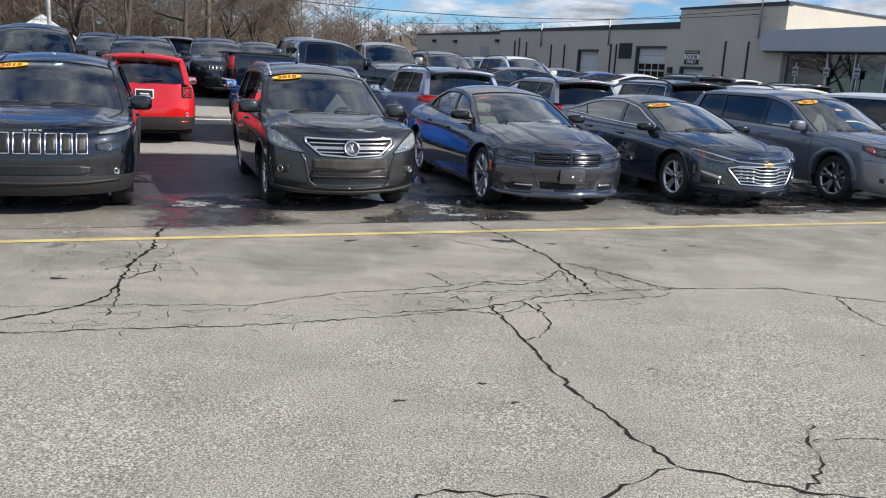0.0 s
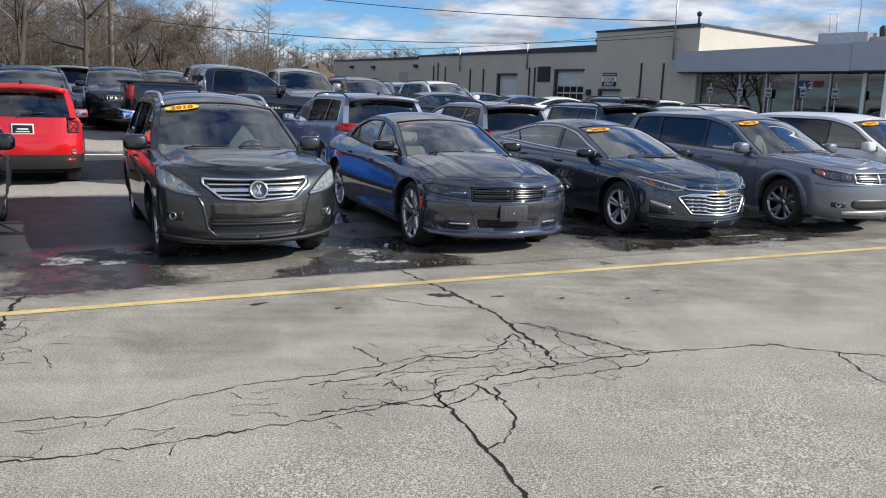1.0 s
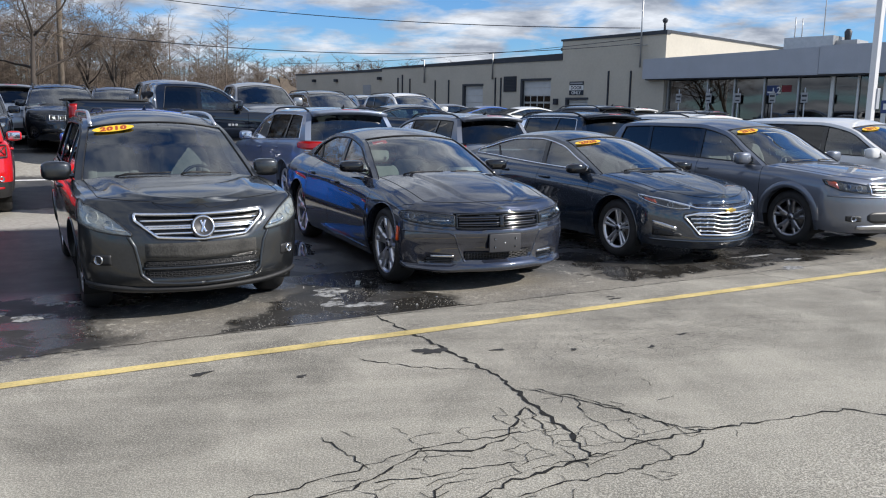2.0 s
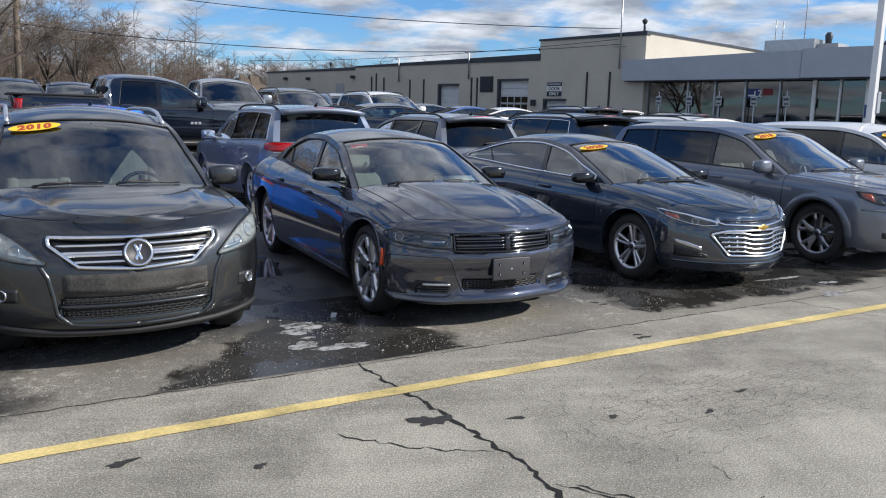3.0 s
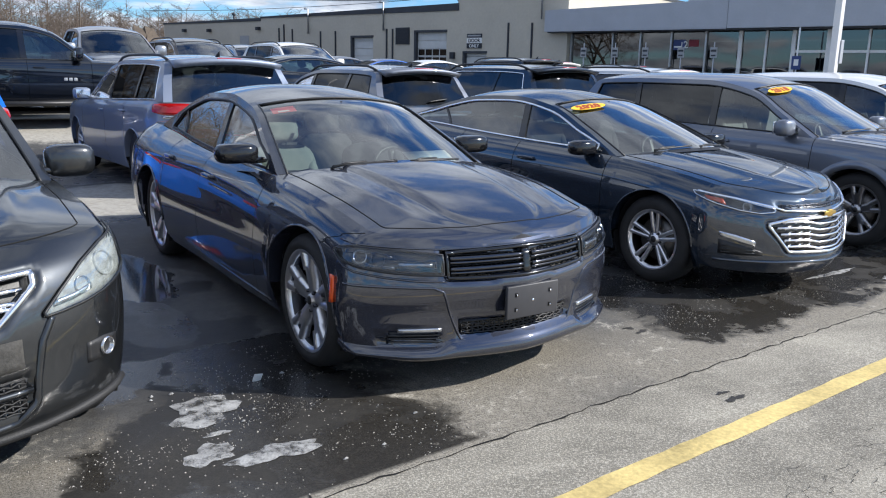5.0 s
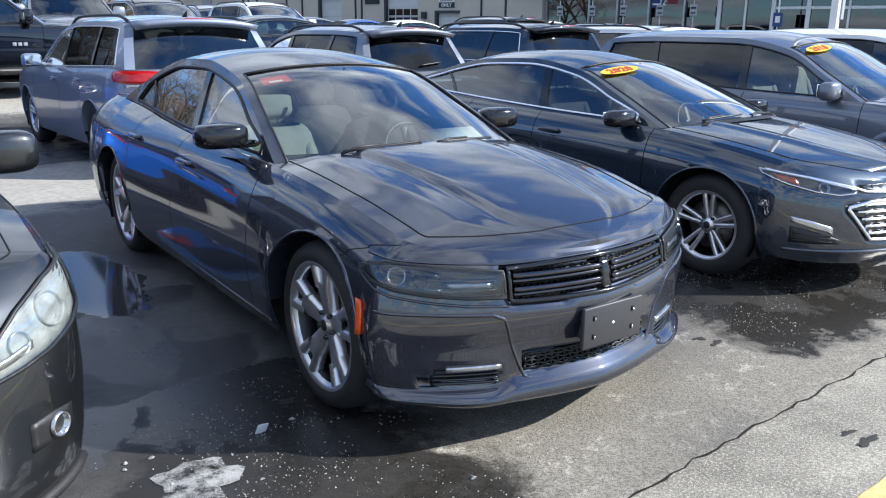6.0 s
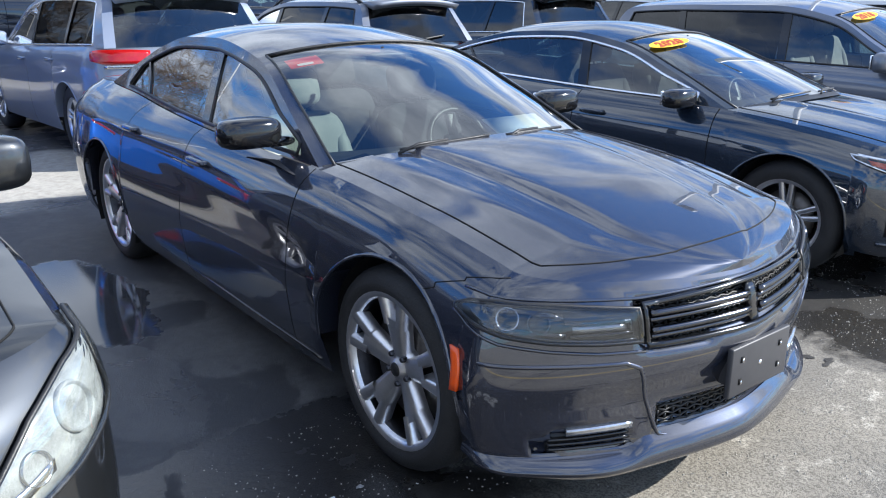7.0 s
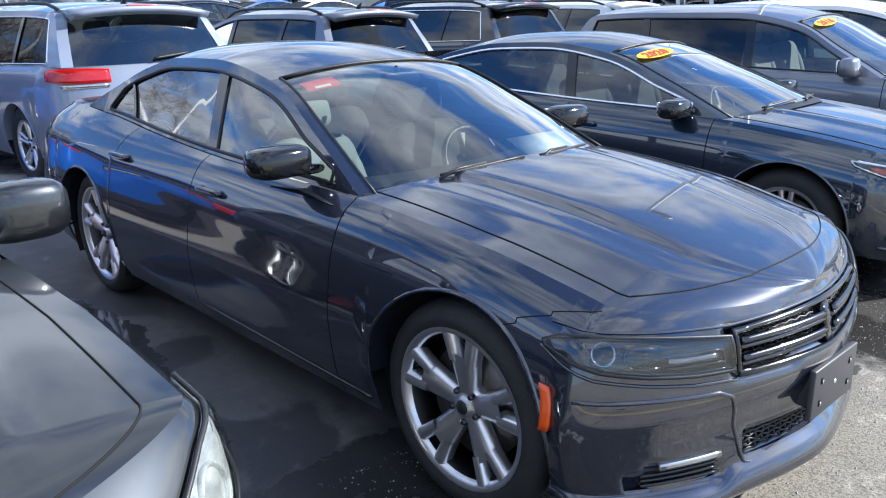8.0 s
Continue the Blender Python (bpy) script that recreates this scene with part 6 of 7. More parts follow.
line = ribbon("lane_line", [(-30, -0.02), (-8, 0.0), (0, 0.0), (8, 0.0), (40, 0.0)], 0.115, LINEPAINT, 0.004, 0.004, None, 0.12, 0.06)
tagged(line, "worn yellow painted line on the asphalt", "lane line", kind="structure")

for pts, w in (
    ([(0.05, 0.60), (0.05, 0.17), (0.09, -0.58), (0.1, -1.22), (0.0, -1.79), (-0.05, -2.07), (-0.14, -2.37)], 0.032),
    ([(-0.14, -2.37), (-0.61, -2.41), (-1.07, -2.56)], 0.02),
    ([(-1.07, -2.55), (-1.14, -3.17), (-1.22, -3.71), (-1.26, -4.11), (-1.25, -4.71), (-1.23, -4.94), (-1.05, -5.08), (-0.88, -5.23), (-0.6, -5.4)], 0.020),
    ([(-6.0, -2.4), (-3.44, -2.59), (-2.92, -2.66), (-2.34, -2.66), (-1.69, -2.65), (-1.06, -2.56)], 0.014),
    ([(-0.14, -2.37), (0.61, -2.37), (1.58, -2.53), (1.86, -2.83), (2.6, -3.3), (4.5, -3.6)], 0.016),
    ([(-5.0, -1.9), (-3.38, -2.1), (-2.74, -2.23), (-2.05, -2.04), (-1.48, -2.04), (-0.8, -1.91), (-0.1, -2.0)], 0.011),
    ([(1.86, -2.83), (1.67, -3.19), (1.58, -3.5), (1.7, -3.9), (2.2, -4.4)], 0.014),
    ([(-3.2, 0.58), (-3.26, 0.24), (-3.32, -0.42), (-3.47, -0.91), (-3.56, -1.42), (-3.62, -1.86), (-3.82, -2.09), (-4.21, -2.28)], 0.034),
    ([(-3.47, -0.91), (-3.67, -1.12)], 0.02),
    ([(-3.31, -0.99), (-3.33, -1.2), (-3.55, -1.42)], 0.02),
    ([(-3.56, -1.5), (-3.57, -2.01), (-3.62, -2.31)], 0.016),
    ([(-0.79, -2.5), (-0.77, -2.78), (-0.86, -3.07), (-1.03, -3.25), (-1.16, -3.29)], 0.014),
    ([(0.1, -1.4), (0.28, -1.71), (0.40, -1.93), (0.58, -2.39)], 0.014),
    ([(-1.23, -4.94), (-1.46, -4.98), (-1.75, -5.1), (-2.3, -4.85), (-2.7, -5.0)], 0.016),
    ([(-0.27, -4.73), (-0.47, -4.9), (-0.57, -5.1), (-0.76, -5.23), (-0.9, -5.28)], 0.013),
    ([(-0.45, -4.88), (-0.05, -4.97)], 0.009),
    ([(-0.55, -0.45), (-0.3, -0.75), (0.05, -1.0)], 0.010),
    ([(4.4, 0.6), (4.6, -0.4), (5.2, -1.6)], 0.012),
):
    ribbon("crack", pts, w * 0.68, CRACK, 0.003, 0.02, ground, 0.045, 0.75)
# broken ground where the long cracks meet
for pts, w in (
    ([(-1.71, -2.16), (-1.3, -2.16), (-1.01, -2.03), (-0.84, -1.95), (-0.63, -2.04), (-0.37, -2.02), (-0.26, -1.87), (-0.04, -1.68)], 0.013),
    ([(-0.04, -1.68), (-0.15, -2.05), (-0.21, -2.19), (-0.22, -2.46)], 0.009),
    ([(0.18, -1.45), (0.31, -1.67), (0.40, -1.89), (0.51, -2.28), (0.83, -2.43)], 0.010),
    ([(0.31, -1.67), (0.19, -1.89), (0.16, -2.23), (0.26, -2.43)], 0.009),
    ([(-1.84, -2.59), (-1.39, -2.56), (-1.11, -2.74), (-0.89, -2.65), (-0.78, -2.49)], 0.012),
    ([(-0.70, -2.58), (-0.74, -2.68), (-0.8, -2.77)], 0.012),
    ([(-0.67, -2.56), (-0.4, -2.54), (-0.04, -2.57), (0.39, -2.56), (0.52, -2.47)], 0.010),
):
    ribbon("crack", pts, w * 0.8, CRACK, 0.003, 0.018, ground, 0.04, 0.8)
for pts in (
    [(-1.06, -2.5), (-1.08, -2.58), (-1.11, -2.75)],
    [(-1.19, -2.14), (-0.99, -2.2), (-0.75, -2.21), (-0.49, -2.26)],
    [(-1.02, -2.44), (-0.97, -2.34), (-0.9, -2.29), (-0.74, -2.32)],
    [(-1.32, -2.35), (-1.23, -2.27), (-1.24, -2.46)],
    [(-1.22, -1.58), (-1.16, -1.86), (-1.14, -2.02)],
):
    ribbon("crack", pts, 0.007, CRACK, 0.003, 0.015, ground, 0.04, 0.8)
# web of small cracks where the long ones meet
def crack_web(u0, u1, q0, q1, du, dq, keep, seed, middle, wide, fine=1.0):
    """A net of thin cracks round broken pieces, thinning out from the middle."""
    r = random.Random(seed)
    nu, nq = int((u1 - u0) / du), int((q1 - q0) / dq)
    node = {(i, j): (u0 + i * du + r.uniform(-0.38, 0.38) * du, q0 + j * dq + r.uniform(-0.38, 0.38) * dq) for i in range(nu + 1) for j in range(nq + 1)}
    V, F = [], []
    for (i, j), (a, b) in node.items():
        for n in ((i + 1, j), (i, j + 1)):
            if n not in node:
                continue
            c, d = node[n]
            mu, mq = (a + c) / 2, (b + d) / 2
            near = math.exp(-(((mu - middle[0]) / wide[0]) ** 2) - ((mq - middle[1]) / wide[1]) ** 2)
            if r.random() > keep * near:
                continue
            pts = [(a, b), ((a * 2 + c) / 3 + r.uniform(-0.17, 0.17) * du, (b * 2 + d) / 3 + r.uniform(-0.17, 0.17) * du), ((a + c * 2) / 3 + r.uniform(-0.17, 0.17) * du, (b + d * 2) / 3 + r.uniform(-0.17, 0.17) * du), (c, d)]
            o = len(V)
            for k, (x, y) in enumerate(pts):
                w = r.uniform(0.0013, 0.0036) * fine
                dx, dy = c - a, d - b
                s = math.hypot(dx, dy) or 1
                V += [lot(x - dy / s * w, y + dx / s * w, 0.003), lot(x + dy / s * w, y - dx / s * w, 0.003)]
            F += [(o + 2 * k, o + 2 * k + 1, o + 2 * k + 3, o + 2 * k + 2) for k in range(3)]
    return tagged(mesh("crack_web", V, F, CRACK, ground, smooth=False), kind="stuff")


crack_web(-1.6, 0.9, -2.9, -1.5, 0.13, 0.09, 0.55, 3, (-0.2, -2.15), (0.75, 0.38), 0.8)
crack_web(-5.0, -1.0, -2.8, -2.0, 0.19, 0.11, 0.5, 4, (-2.9, -2.42), (1.9, 0.24), 0.8)
crack_web(-4.2, -2.8, -1.6, 0.2, 0.13, 0.12, 0.55, 5, (-3.45, -0.7), (0.5, 0.6))
crack_web(0.5, 3.4, -1.5, -0.35, 0.075, 0.06, 0.85, 6, (1.9, -0.9), (1.2, 0.5), 0.42)
ribbon("joint", [(-12, 0.6), (-1.3, 0.6), (0, 0.575), (2, 0.57), (5, 0.55), (12, 0.5)], 0.009, CRACK, 0.003, 0.012, ground, 0.07, 0.7)


def blot(name, u, q, ru, rq, mat, up, height, parent, seed, n=22, label="", rough=0.35):
    """A low lump or a shallow stain with an uneven edge."""
    r = random.Random(seed)
    ph = [r.uniform(0, 6.28) for _ in range(4)]
    V, F = [], []
    rings = 4
    for k in range(rings):
        f = 1 - k / rings
        for i in range(n):
            t = 2 * math.pi * i / n
            e = 1 + rough * (0.45 * math.sin(2 * t + ph[0]) + 0.3 * math.sin(3 * t + ph[1]) + 0.25 * math.sin(5 * t + ph[2]) + 0.2 * math.sin(9 * t + ph[3]))
            z = height * (1 - f**2) * (1 + r.uniform(-0.3, 0.3))
            V.append(lot(u + ru * f * e * math.cos(t), q + rq * f * e * math.sin(t), up + (z if k else 0.0)))
    V.append(lot(u, q, up + height))
    for k in range(rings - 1):
        for i in range(n):
            j = (i + 1) % n
            F.append((k * n + i, k * n + j, (k + 1) * n + j, (k + 1) * n + i))
    for i in range(n):
        F.append(((rings - 1) * n + i, (rings - 1) * n + (i + 1) % n, len(V) - 1))
    return mesh(name, V, F, mat, parent, label)


for k, (u, q, ru, rq) in enumerate(((0.41, -0.68, 0.06, 0.035), (-0.03, -0.5, 0.13, 0.12), (2.70, 1.29, 0.05, 0.03), (2.72, 1.2, 0.07, 0.03), (2.25, 0.30, 0.05, 0.025), (2.24, 0.22, 0.08, 0.04), (0.9, -0.91, 0.045, 0.03),
                                    (-2.2, -3.99, 0.035, 0.022), (-1.7, -3.88, 0.028, 0.02), (-1.64, -4.15, 0.028, 0.018), (-3.98, -1.33, 0.07, 0.04), (-0.65, -3.9, 0.03, 0.015), (-1.55, -0.3, 0.09, 0.045), (0.87, -4.0, 0.03, 0.012), (-1.0, -0.62, 0.05, 0.03), (1.9, -0.95, 0.06, 0.03), (1.45, -1.1, 0.05, 0.03))):
    blot("pothole", u, q, ru * 0.7, rq * 0.62, TAR, 0.0035, 0.001, ground, 40 + k, 26, rough=0.75)
for k, (u, q, ru, rq, h) in enumerate(((0.02, 1.60, 0.17, 0.15, 0.012), (0.12, 1.02, 0.17, 0.08, 0.016), (-0.12, 1.16, 0.10, 0.09, 0.008), (-0.02, 1.33, 0.05, 0.025, 0.012), (5.1, 0.56, 0.20, 0.08, 0.02), (5.6, 0.95, 0.12, 0.05, 0.015), (5.3, 1.3, 0.3, 0.04, 0.01), (-2.85, 1.95, 0.24, 0.2, 0.014), (-2.45, 1.75, 0.16, 0.1, 0.014), (-2.2, 2.15, 0.12, 0.06, 0.014), (-4.05, 0.38, 0.11, 0.05, 0.016), (-0.9, 7.9, 0.5, 0.12, 0.02), (-0.5, 4.6, 0.35, 0.08, 0.012), (-0.05, 3.6, 0.2, 0.06, 0.01))):
    tagged(blot("snow_patch", u, q, ru, rq, SNOW, 0.003, h * 0.5, None, 70 + k, 34, rough=0.45), "thin dirty patch of melting snow on wet asphalt", "snow", "melting snow")
for k in range(14):
    u, q = rng.uniform(-0.4, 0.9), rng.uniform(0.7, 1.9)
    tagged(blot("snow_crumb", u, q, rng.uniform(0.005, 0.015), rng.uniform(0.004, 0.010), SNOW, 0.003, 0.008, None, 200 + k, 8), "small crumb of snow on wet asphalt", "snow", "snow crumbs")
GRIT = plain("pale_road_grit", (0.42, 0.40, 0.36), 0.8, 0, 0.4, 30)


def grit(n, u0, u1, q0, q1, seed, small, large):
    """Loose crumbs of salt and stone, drifted into patches."""
    r = random.Random(seed)
    V, F = [], []
    while len(F) < 4 * n:
        u, q = r.uniform(u0, u1), r.uniform(q0, q1)
        if noise.noise(Vector((u * 1.7, q * 2.6, seed))) + 0.5 * noise.noise(Vector((u * 6, q * 6, seed))) < r.uniform(-0.25, 0.75):
            continue
        d, a, o = r.uniform(small, large) * r.uniform(0.5, 1.0), r.uniform(0, 6.28), len(V)
        for k in range(3):
            V.append(lot(u + d * math.cos(a + 2.1 * k) * r.uniform(0.6, 1.2), q + d * math.sin(a + 2.1 * k) * r.uniform(0.6, 1.2), 0.001))
        V.append(lot(u, q, 0.001 + d * r.uniform(0.5, 0.9)))
        F += [(o, o + 1, o + 3), (o + 1, o + 2, o + 3), (o + 2, o, o + 3), (o + 2, o + 1, o)]
    return tagged(mesh("road_grit", V, F, GRIT, smooth=False), "pale crumbs of salt and stone on the asphalt", "grit", kind="stuff")


grit(6500, -2.2, 5.5, 0.62, 2.3, 4, 0.002, 0.0068)
grit(1600, -3.4, 4.5, -1.4, 0.6, 9, 0.002, 0.006)
scrap = mesh("paper_scrap", *box((0, 0, 0.02), (0.05, 0.006, 0.045), 0.002), WHITE)
scrap.matrix_world = pose(0.16, 10.02, -0.018, 20, 10, 30)
tagged(scrap, "small torn white paper scrap on the asphalt", "litter")

for q, a, b in ((13.5, -4.6, -0.6), (18.6, -6.5, -1.5)):
    tagged(ribbon("parking_line", [(a, q), (b, q)], 0.09, WHITE, 0.006, 0.004, None, 0.1, 0.1), "faded white line on dark asphalt", "parking line", kind="structure")

# ---------------------------------------------------------------- building
B0, BD, BN = Vector((19.45, 48.5, 0)), Vector((0.575, -0.818, 0)), Vector((-0.818, -0.575, 0))


def bl(u, n, z):
    """Building place: u along the facade towards the showroom, n out of it, z up."""
    p = B0 + BD * u + BN * n
    return Vector((p.x, p.y, z))


def bbox(u0, u1, n0, n1, z0, z1, z1b=None):
    z1b = z1 if z1b is None else z1b
    V = [bl(u, n, z0) for u, n in ((u0, n0), (u1, n0), (u1, n1), (u0, n1))] + [bl(u0, n0, z1), bl(u1, n0, z1b), bl(u1, n1, z1b), bl(u0, n1, z1)]
    return V, [(0, 1, 2, 3), (7, 6, 5, 4), (0, 4, 5, 1), (1, 5, 6, 2), (2, 6, 7, 3), (3, 7, 4, 0)]


WALL = plain("painted_block_wall", (0.53, 0.49, 0.41), 0.88, 0, 0.10, 0.5, 0.2)
COPING = plain("dark_metal_coping", (0.05, 0.055, 0.065), 0.5, 0.3, 0.2, 2)
FASCIA = plain("grey_metal_fascia", (0.40, 0.42, 0.46), 0.5, 0.2, 0.08, 1.2)
ROLLUP = plain("white_rollup_door", (0.62, 0.63, 0.62), 0.6, 0, 0.1, 2)
GALV = plain("galvanised_metal", (0.45, 0.46, 0.47), 0.4, 0.7, 0.15, 4)
SHOPGLASS = glass("shop_glass", (0.16, 0.17, 0.16), 0.9, 0.3)
INSIDE = plain("showroom_wall", (0.16, 0.15, 0.13), 0.8, 0, 0.25, 0.4)
CARTON = plain("tan_board", (0.48, 0.36, 0.16), 0.7, 0, 0.1, 2)
SIGNBLUE = plain("sign_blue", (0.025, 0.05, 0.17), 0.5, 0, 0.1, 6)
SIGNDARK = plain("sign_dark", (0.02, 0.025, 0.035), 0.5, 0, 0.1, 6)
GREYSIGN = plain("sign_grey", (0.35, 0.36, 0.37), 0.5, 0, 0.1, 6)

hall = new("service_building")
tagged(hall, "pale painted block service building with roll-up doors", "building", kind="structure")
# walls with their openings left out
DOORS = [(-17.25, -15.1, 3.78), (-11.4, -8.7, 4.05), (-7.38, -5.56, 2.74)]


def holed(u0, u1, z_top, openings, name, z_top2=None):
    xs = [u0] + [v for o in openings for v in o[:2]] + [u1]
    f = lambda u: z_top + ((z_top2 or z_top) - z_top) * (u - u0) / (u1 - u0)
    pieces = []
    for k in range(0, len(xs), 2):
        if xs[k + 1] - xs[k] > 0.01:
            pieces.append(bbox(xs[k], xs[k + 1], -0.3, 0, 0, f(xs[k]), f(xs[k + 1])))
    for a, b, h in openings:
        pieces.append(bbox(a, b, -0.3, 0, h, f(a), f(b)))
    return mesh(name, *join(*pieces), WALL, hall, smooth=False)


holed(-40.2, -27, 5.08, [(-31.0, -29.6, 2.6)], "wall", 5.2)
holed(-27, -7.75, 5.28, DOORS[:2], "wall", 5.60)
holed(-7.75, 0.0, 6.5, DOORS[2:], "wall", 6.62)
mesh("wall", *bbox(-0.3, 0, -16, -0.3, 0, 6.6), WALL, hall, smooth=False)
mesh("wall", *bbox(-40.2, -39.9, -22, -0.3, 0, 5.05), WALL, hall, smooth=False)
mesh("wall", *bbox(-8.05, -7.75, -16, -0.3, 5.3, 6.5), WALL, hall, smooth=False)
mesh("roof", *join(bbox(-40.0, -27, -22, -0.3, 4.85, 4.95), bbox(-27, -7.9, -22, -0.3, 5.1, 5.2), bbox(-7.9, -0.2, -16, -0.3, 6.3, 6.4)), COPING, hall, smooth=False)
mesh("wall", *bbox(-40, 0, -22.3, -22, 0, 5.0), WALL, hall, smooth=False)
for a, b, z, z2 in ((-40.3, -27, 5.08, 5.2), (-27, -7.75, 5.28, 5.6), (-7.9, 0.06, 6.5, 6.62)):
    mesh("coping", *bbox(a, b, -0.36, 0.06, z - 0.02, z + 0.10, z2 + 0.10), COPING, hall, smooth=False)
mesh("coping", *bbox(-0.32, 0.07, -16, -0.36, 6.58, 6.72), COPING, hall, smooth=False)
for a, b, h in DOORS:
    d = new("rollup_door"); d.parent = hall
    zs = [0.0] + [0.5 * k for k in range(1, 9)]
    for z0, z1 in zip(zs, zs[1:]):
        if z0 < h:
            glazed = abs(a + 11.4) < 0.1 and 1.9 < z0 + 0.25 < 2.9
            mesh("door_panel", *bbox(a + 0.12, b - 0.02, -0.26, -0.22, z0 + 0.01, min(z1, h) - 0.01), ROLLUP, d, smooth=False)
            if glazed:
                for k in range(4):
                    w = (b - a - 0.3) / 4
                    mesh("door_pane", *bbox(a + 0.2 + w * k, a + 0.12 + w * (k + 1), -0.225, -0.205, z0 + 0.06, z1 - 0.06), GLOSSBLACK, d, smooth=False)
    mesh("door_jamb", *bbox(a - 0.02, a + 0.14, -0.28, 0.02, 0, h), COPING, d, smooth=False)
    mesh("door_head", *bbox(a - 0.02, b + 0.04, -0.28, 0.02, h - 0.06, h + 0.08), COPING, d, smooth=False)
mesh("window", *bbox(-31.0, -29.6, -0.28, -0.2, 0, 2.6), GLOSSBLACK, hall, smooth=False)
lv = new("wall_louvre"); lv.parent = hall
mesh("louvre_frame", *bbox(-13.0, -11.8, 0.0, 0.06, 3.25, 4.32), COPING, lv, smooth=False)
for k in range(10):
    mesh("louvre_slat", *bbox(-12.94, -11.86, 0.06, 0.1, 3.3 + 0.1 * k, 3.36 + 0.1 * k), SIGNDARK, lv, smooth=False)
for u, z0, z1 in ((-24.87, 2.2, 4.5), (-24.3, 2.2, 4.75), (-23.36, 2.2, 4.4), (-20.3, 1.0, 4.2), (-18.76, 1.0, 4.2), (-13.83, 1.0, 4.26), (-13.29, 1.0, 4.25), (-4.0, 0.6, 4.45), (-2.34, 0.6, 4.42)):
    mesh("wall_channel", *bbox(u - 0.05, u + 0.05, 0.0, 0.07, z0, z1), SIGNDARK, hall, smooth=False)
for u, z0, z1 in ((-21.5, 4.05, 5.75), (-14.05, 4.15, 5.95)):
    mesh("vent_pipe", *tube([bl(u, 0.12, z0), bl(u, 0.12, z1), bl(u - 0.35, 0.12, z1 + 0.05)], 0.07, 8), GALV, hall)
for u, z in ((-37.0, 4.5), (-33.5, 4.45), (-27.2, 4.5)):
    mesh("wall_lamp", *bbox(u - 0.15, u + 0.15, 0, 0.3, z - 0.12, z + 0.12), SIGNDARK, hall, smooth=False)
mesh("wall_box", *bbox(-8.3, -8.0, 0, 0.2, 2.35, 2.75), SIGNDARK, hall, smooth=False)
mesh("wall_sign", *bbox(-29.6, -28.5, 0, 0.05, 3.2, 4.0), GREYSIGN, hall, smooth=False)
# door sign, three boards
sg = new("door_sign"); sg.parent = hall
mesh("sign_board", *bbox(-7.07, -5.93, 0.0, 0.05, 3.62, 3.85), SIGNDARK, sg, smooth=False)
mesh("sign_board", *bbox(-7.07, -5.93, 0.0, 0.05, 3.29, 3.61), WHITE, sg, smooth=False)
mesh("sign_board", *bbox(-7.07, -5.93, 0.0, 0.05, 2.98, 3.28), SIGNDARK, sg, smooth=False)
FACE = Matrix(((BD.x, 0, BN.x, 0), (BD.y, 0, BN.y, 0), (0, 1, 0, 0), (0, 0, 0, 1)))


def on_wall(u, n, z):
    m = FACE.copy()
    m.translation = bl(u, n, z)
    return m


letters("DOOR", 0.30, on_wall(-6.5, 0.055, 3.345), SIGNDARK, sg, "lettering", 0.004, 0.006)
letters("ONLY", 0.28, on_wall(-6.5, 0.055, 3.035), WHITE, sg, "lettering", 0.004, 0.006)
mesh("sign_bar", *bbox(-7.0, -6.0, 0.05, 0.06, 3.69, 3.78), GREYSIGN, sg, smooth=False)
# roof things
mesh("mast", *tube([bl(-1.65, 0.15, 4.6), bl(-1.65, 0.15, 9.5)], 0.05, 6), GALV, hall)
mesh("mast_arm", *tube([bl(-2.1, 0.15, 5.9), bl(-1.2, 0.15, 5.9)], 0.03, 6), GALV, hall)
for u, n, z, h, r in ((-8.5, -1.0, 5.2, 1.0, 0.16), (-0.6, -0.7, 6.4, 1.1, 0.12), (-33.0, -2.0, 4.9, 1.1, 0.12), (-24.0, -3.0, 5.1, 0.6, 0.2)):
    mesh("roof_vent", *join(tube([bl(u, n, z), bl(u, n, z + h)], r * 0.6, 10), tube([bl(u, n, z + h * 0.75), bl(u, n, z + h * 0.9), bl(u, n, z + h)], [r, r * 1.5, r * 0.4], 10)), COPING, hall)
for u, n, r in ((-0.9, -4.5, 0.5), (-1.2, -8.0, 0.7), (-1.0, -12.5, 0.6)):
    mesh("roof_cap", *tube([bl(u, n, 6.35), bl(u, n, 6.8), bl(u, n, 6.95)], [r, r, r * 0.4], 12), GALV, hall)

shop = new("showroom")
tagged(shop, "low showroom with a grey fascia and tall windows", "showroom", kind="structure")
mesh("fascia", *join(bbox(-1.15, 9.2, -13, 0.6, 3.86, 5.02, 5.25), bbox(9.24, 40, -13, 0.66, 3.88, 5.30)), FASCIA, shop, smooth=False)
mesh("soffit", *bbox(-1.0, 40, -0.4, 0.5, 3.8, 3.86), COPING, shop, smooth=False)
mesh("floor", *bbox(0, 40, -13, -0.3, 0.0, 0.35), INSIDE, shop, smooth=False)
mesh("wall", *bbox(0, 40, -13.2, -13, 0, 3.8), INSIDE, shop, smooth=False)
mesh("wall", *bbox(39.8, 40, -13, -0.4, 0, 3.8), INSIDE, shop, smooth=False)
mesh("bulkhead", *bbox(0, 40, -0.46, -0.36, 0.3, 0.9), FASCIA, shop, smooth=False)
MU = [0.1, 2.69, 4.32, 6.05, 7.9, 9.64, 10.89, 12.16, 13.7, 15.4, 17.2, 19.4, 22, 25, 28, 31, 34, 37, 39.7]
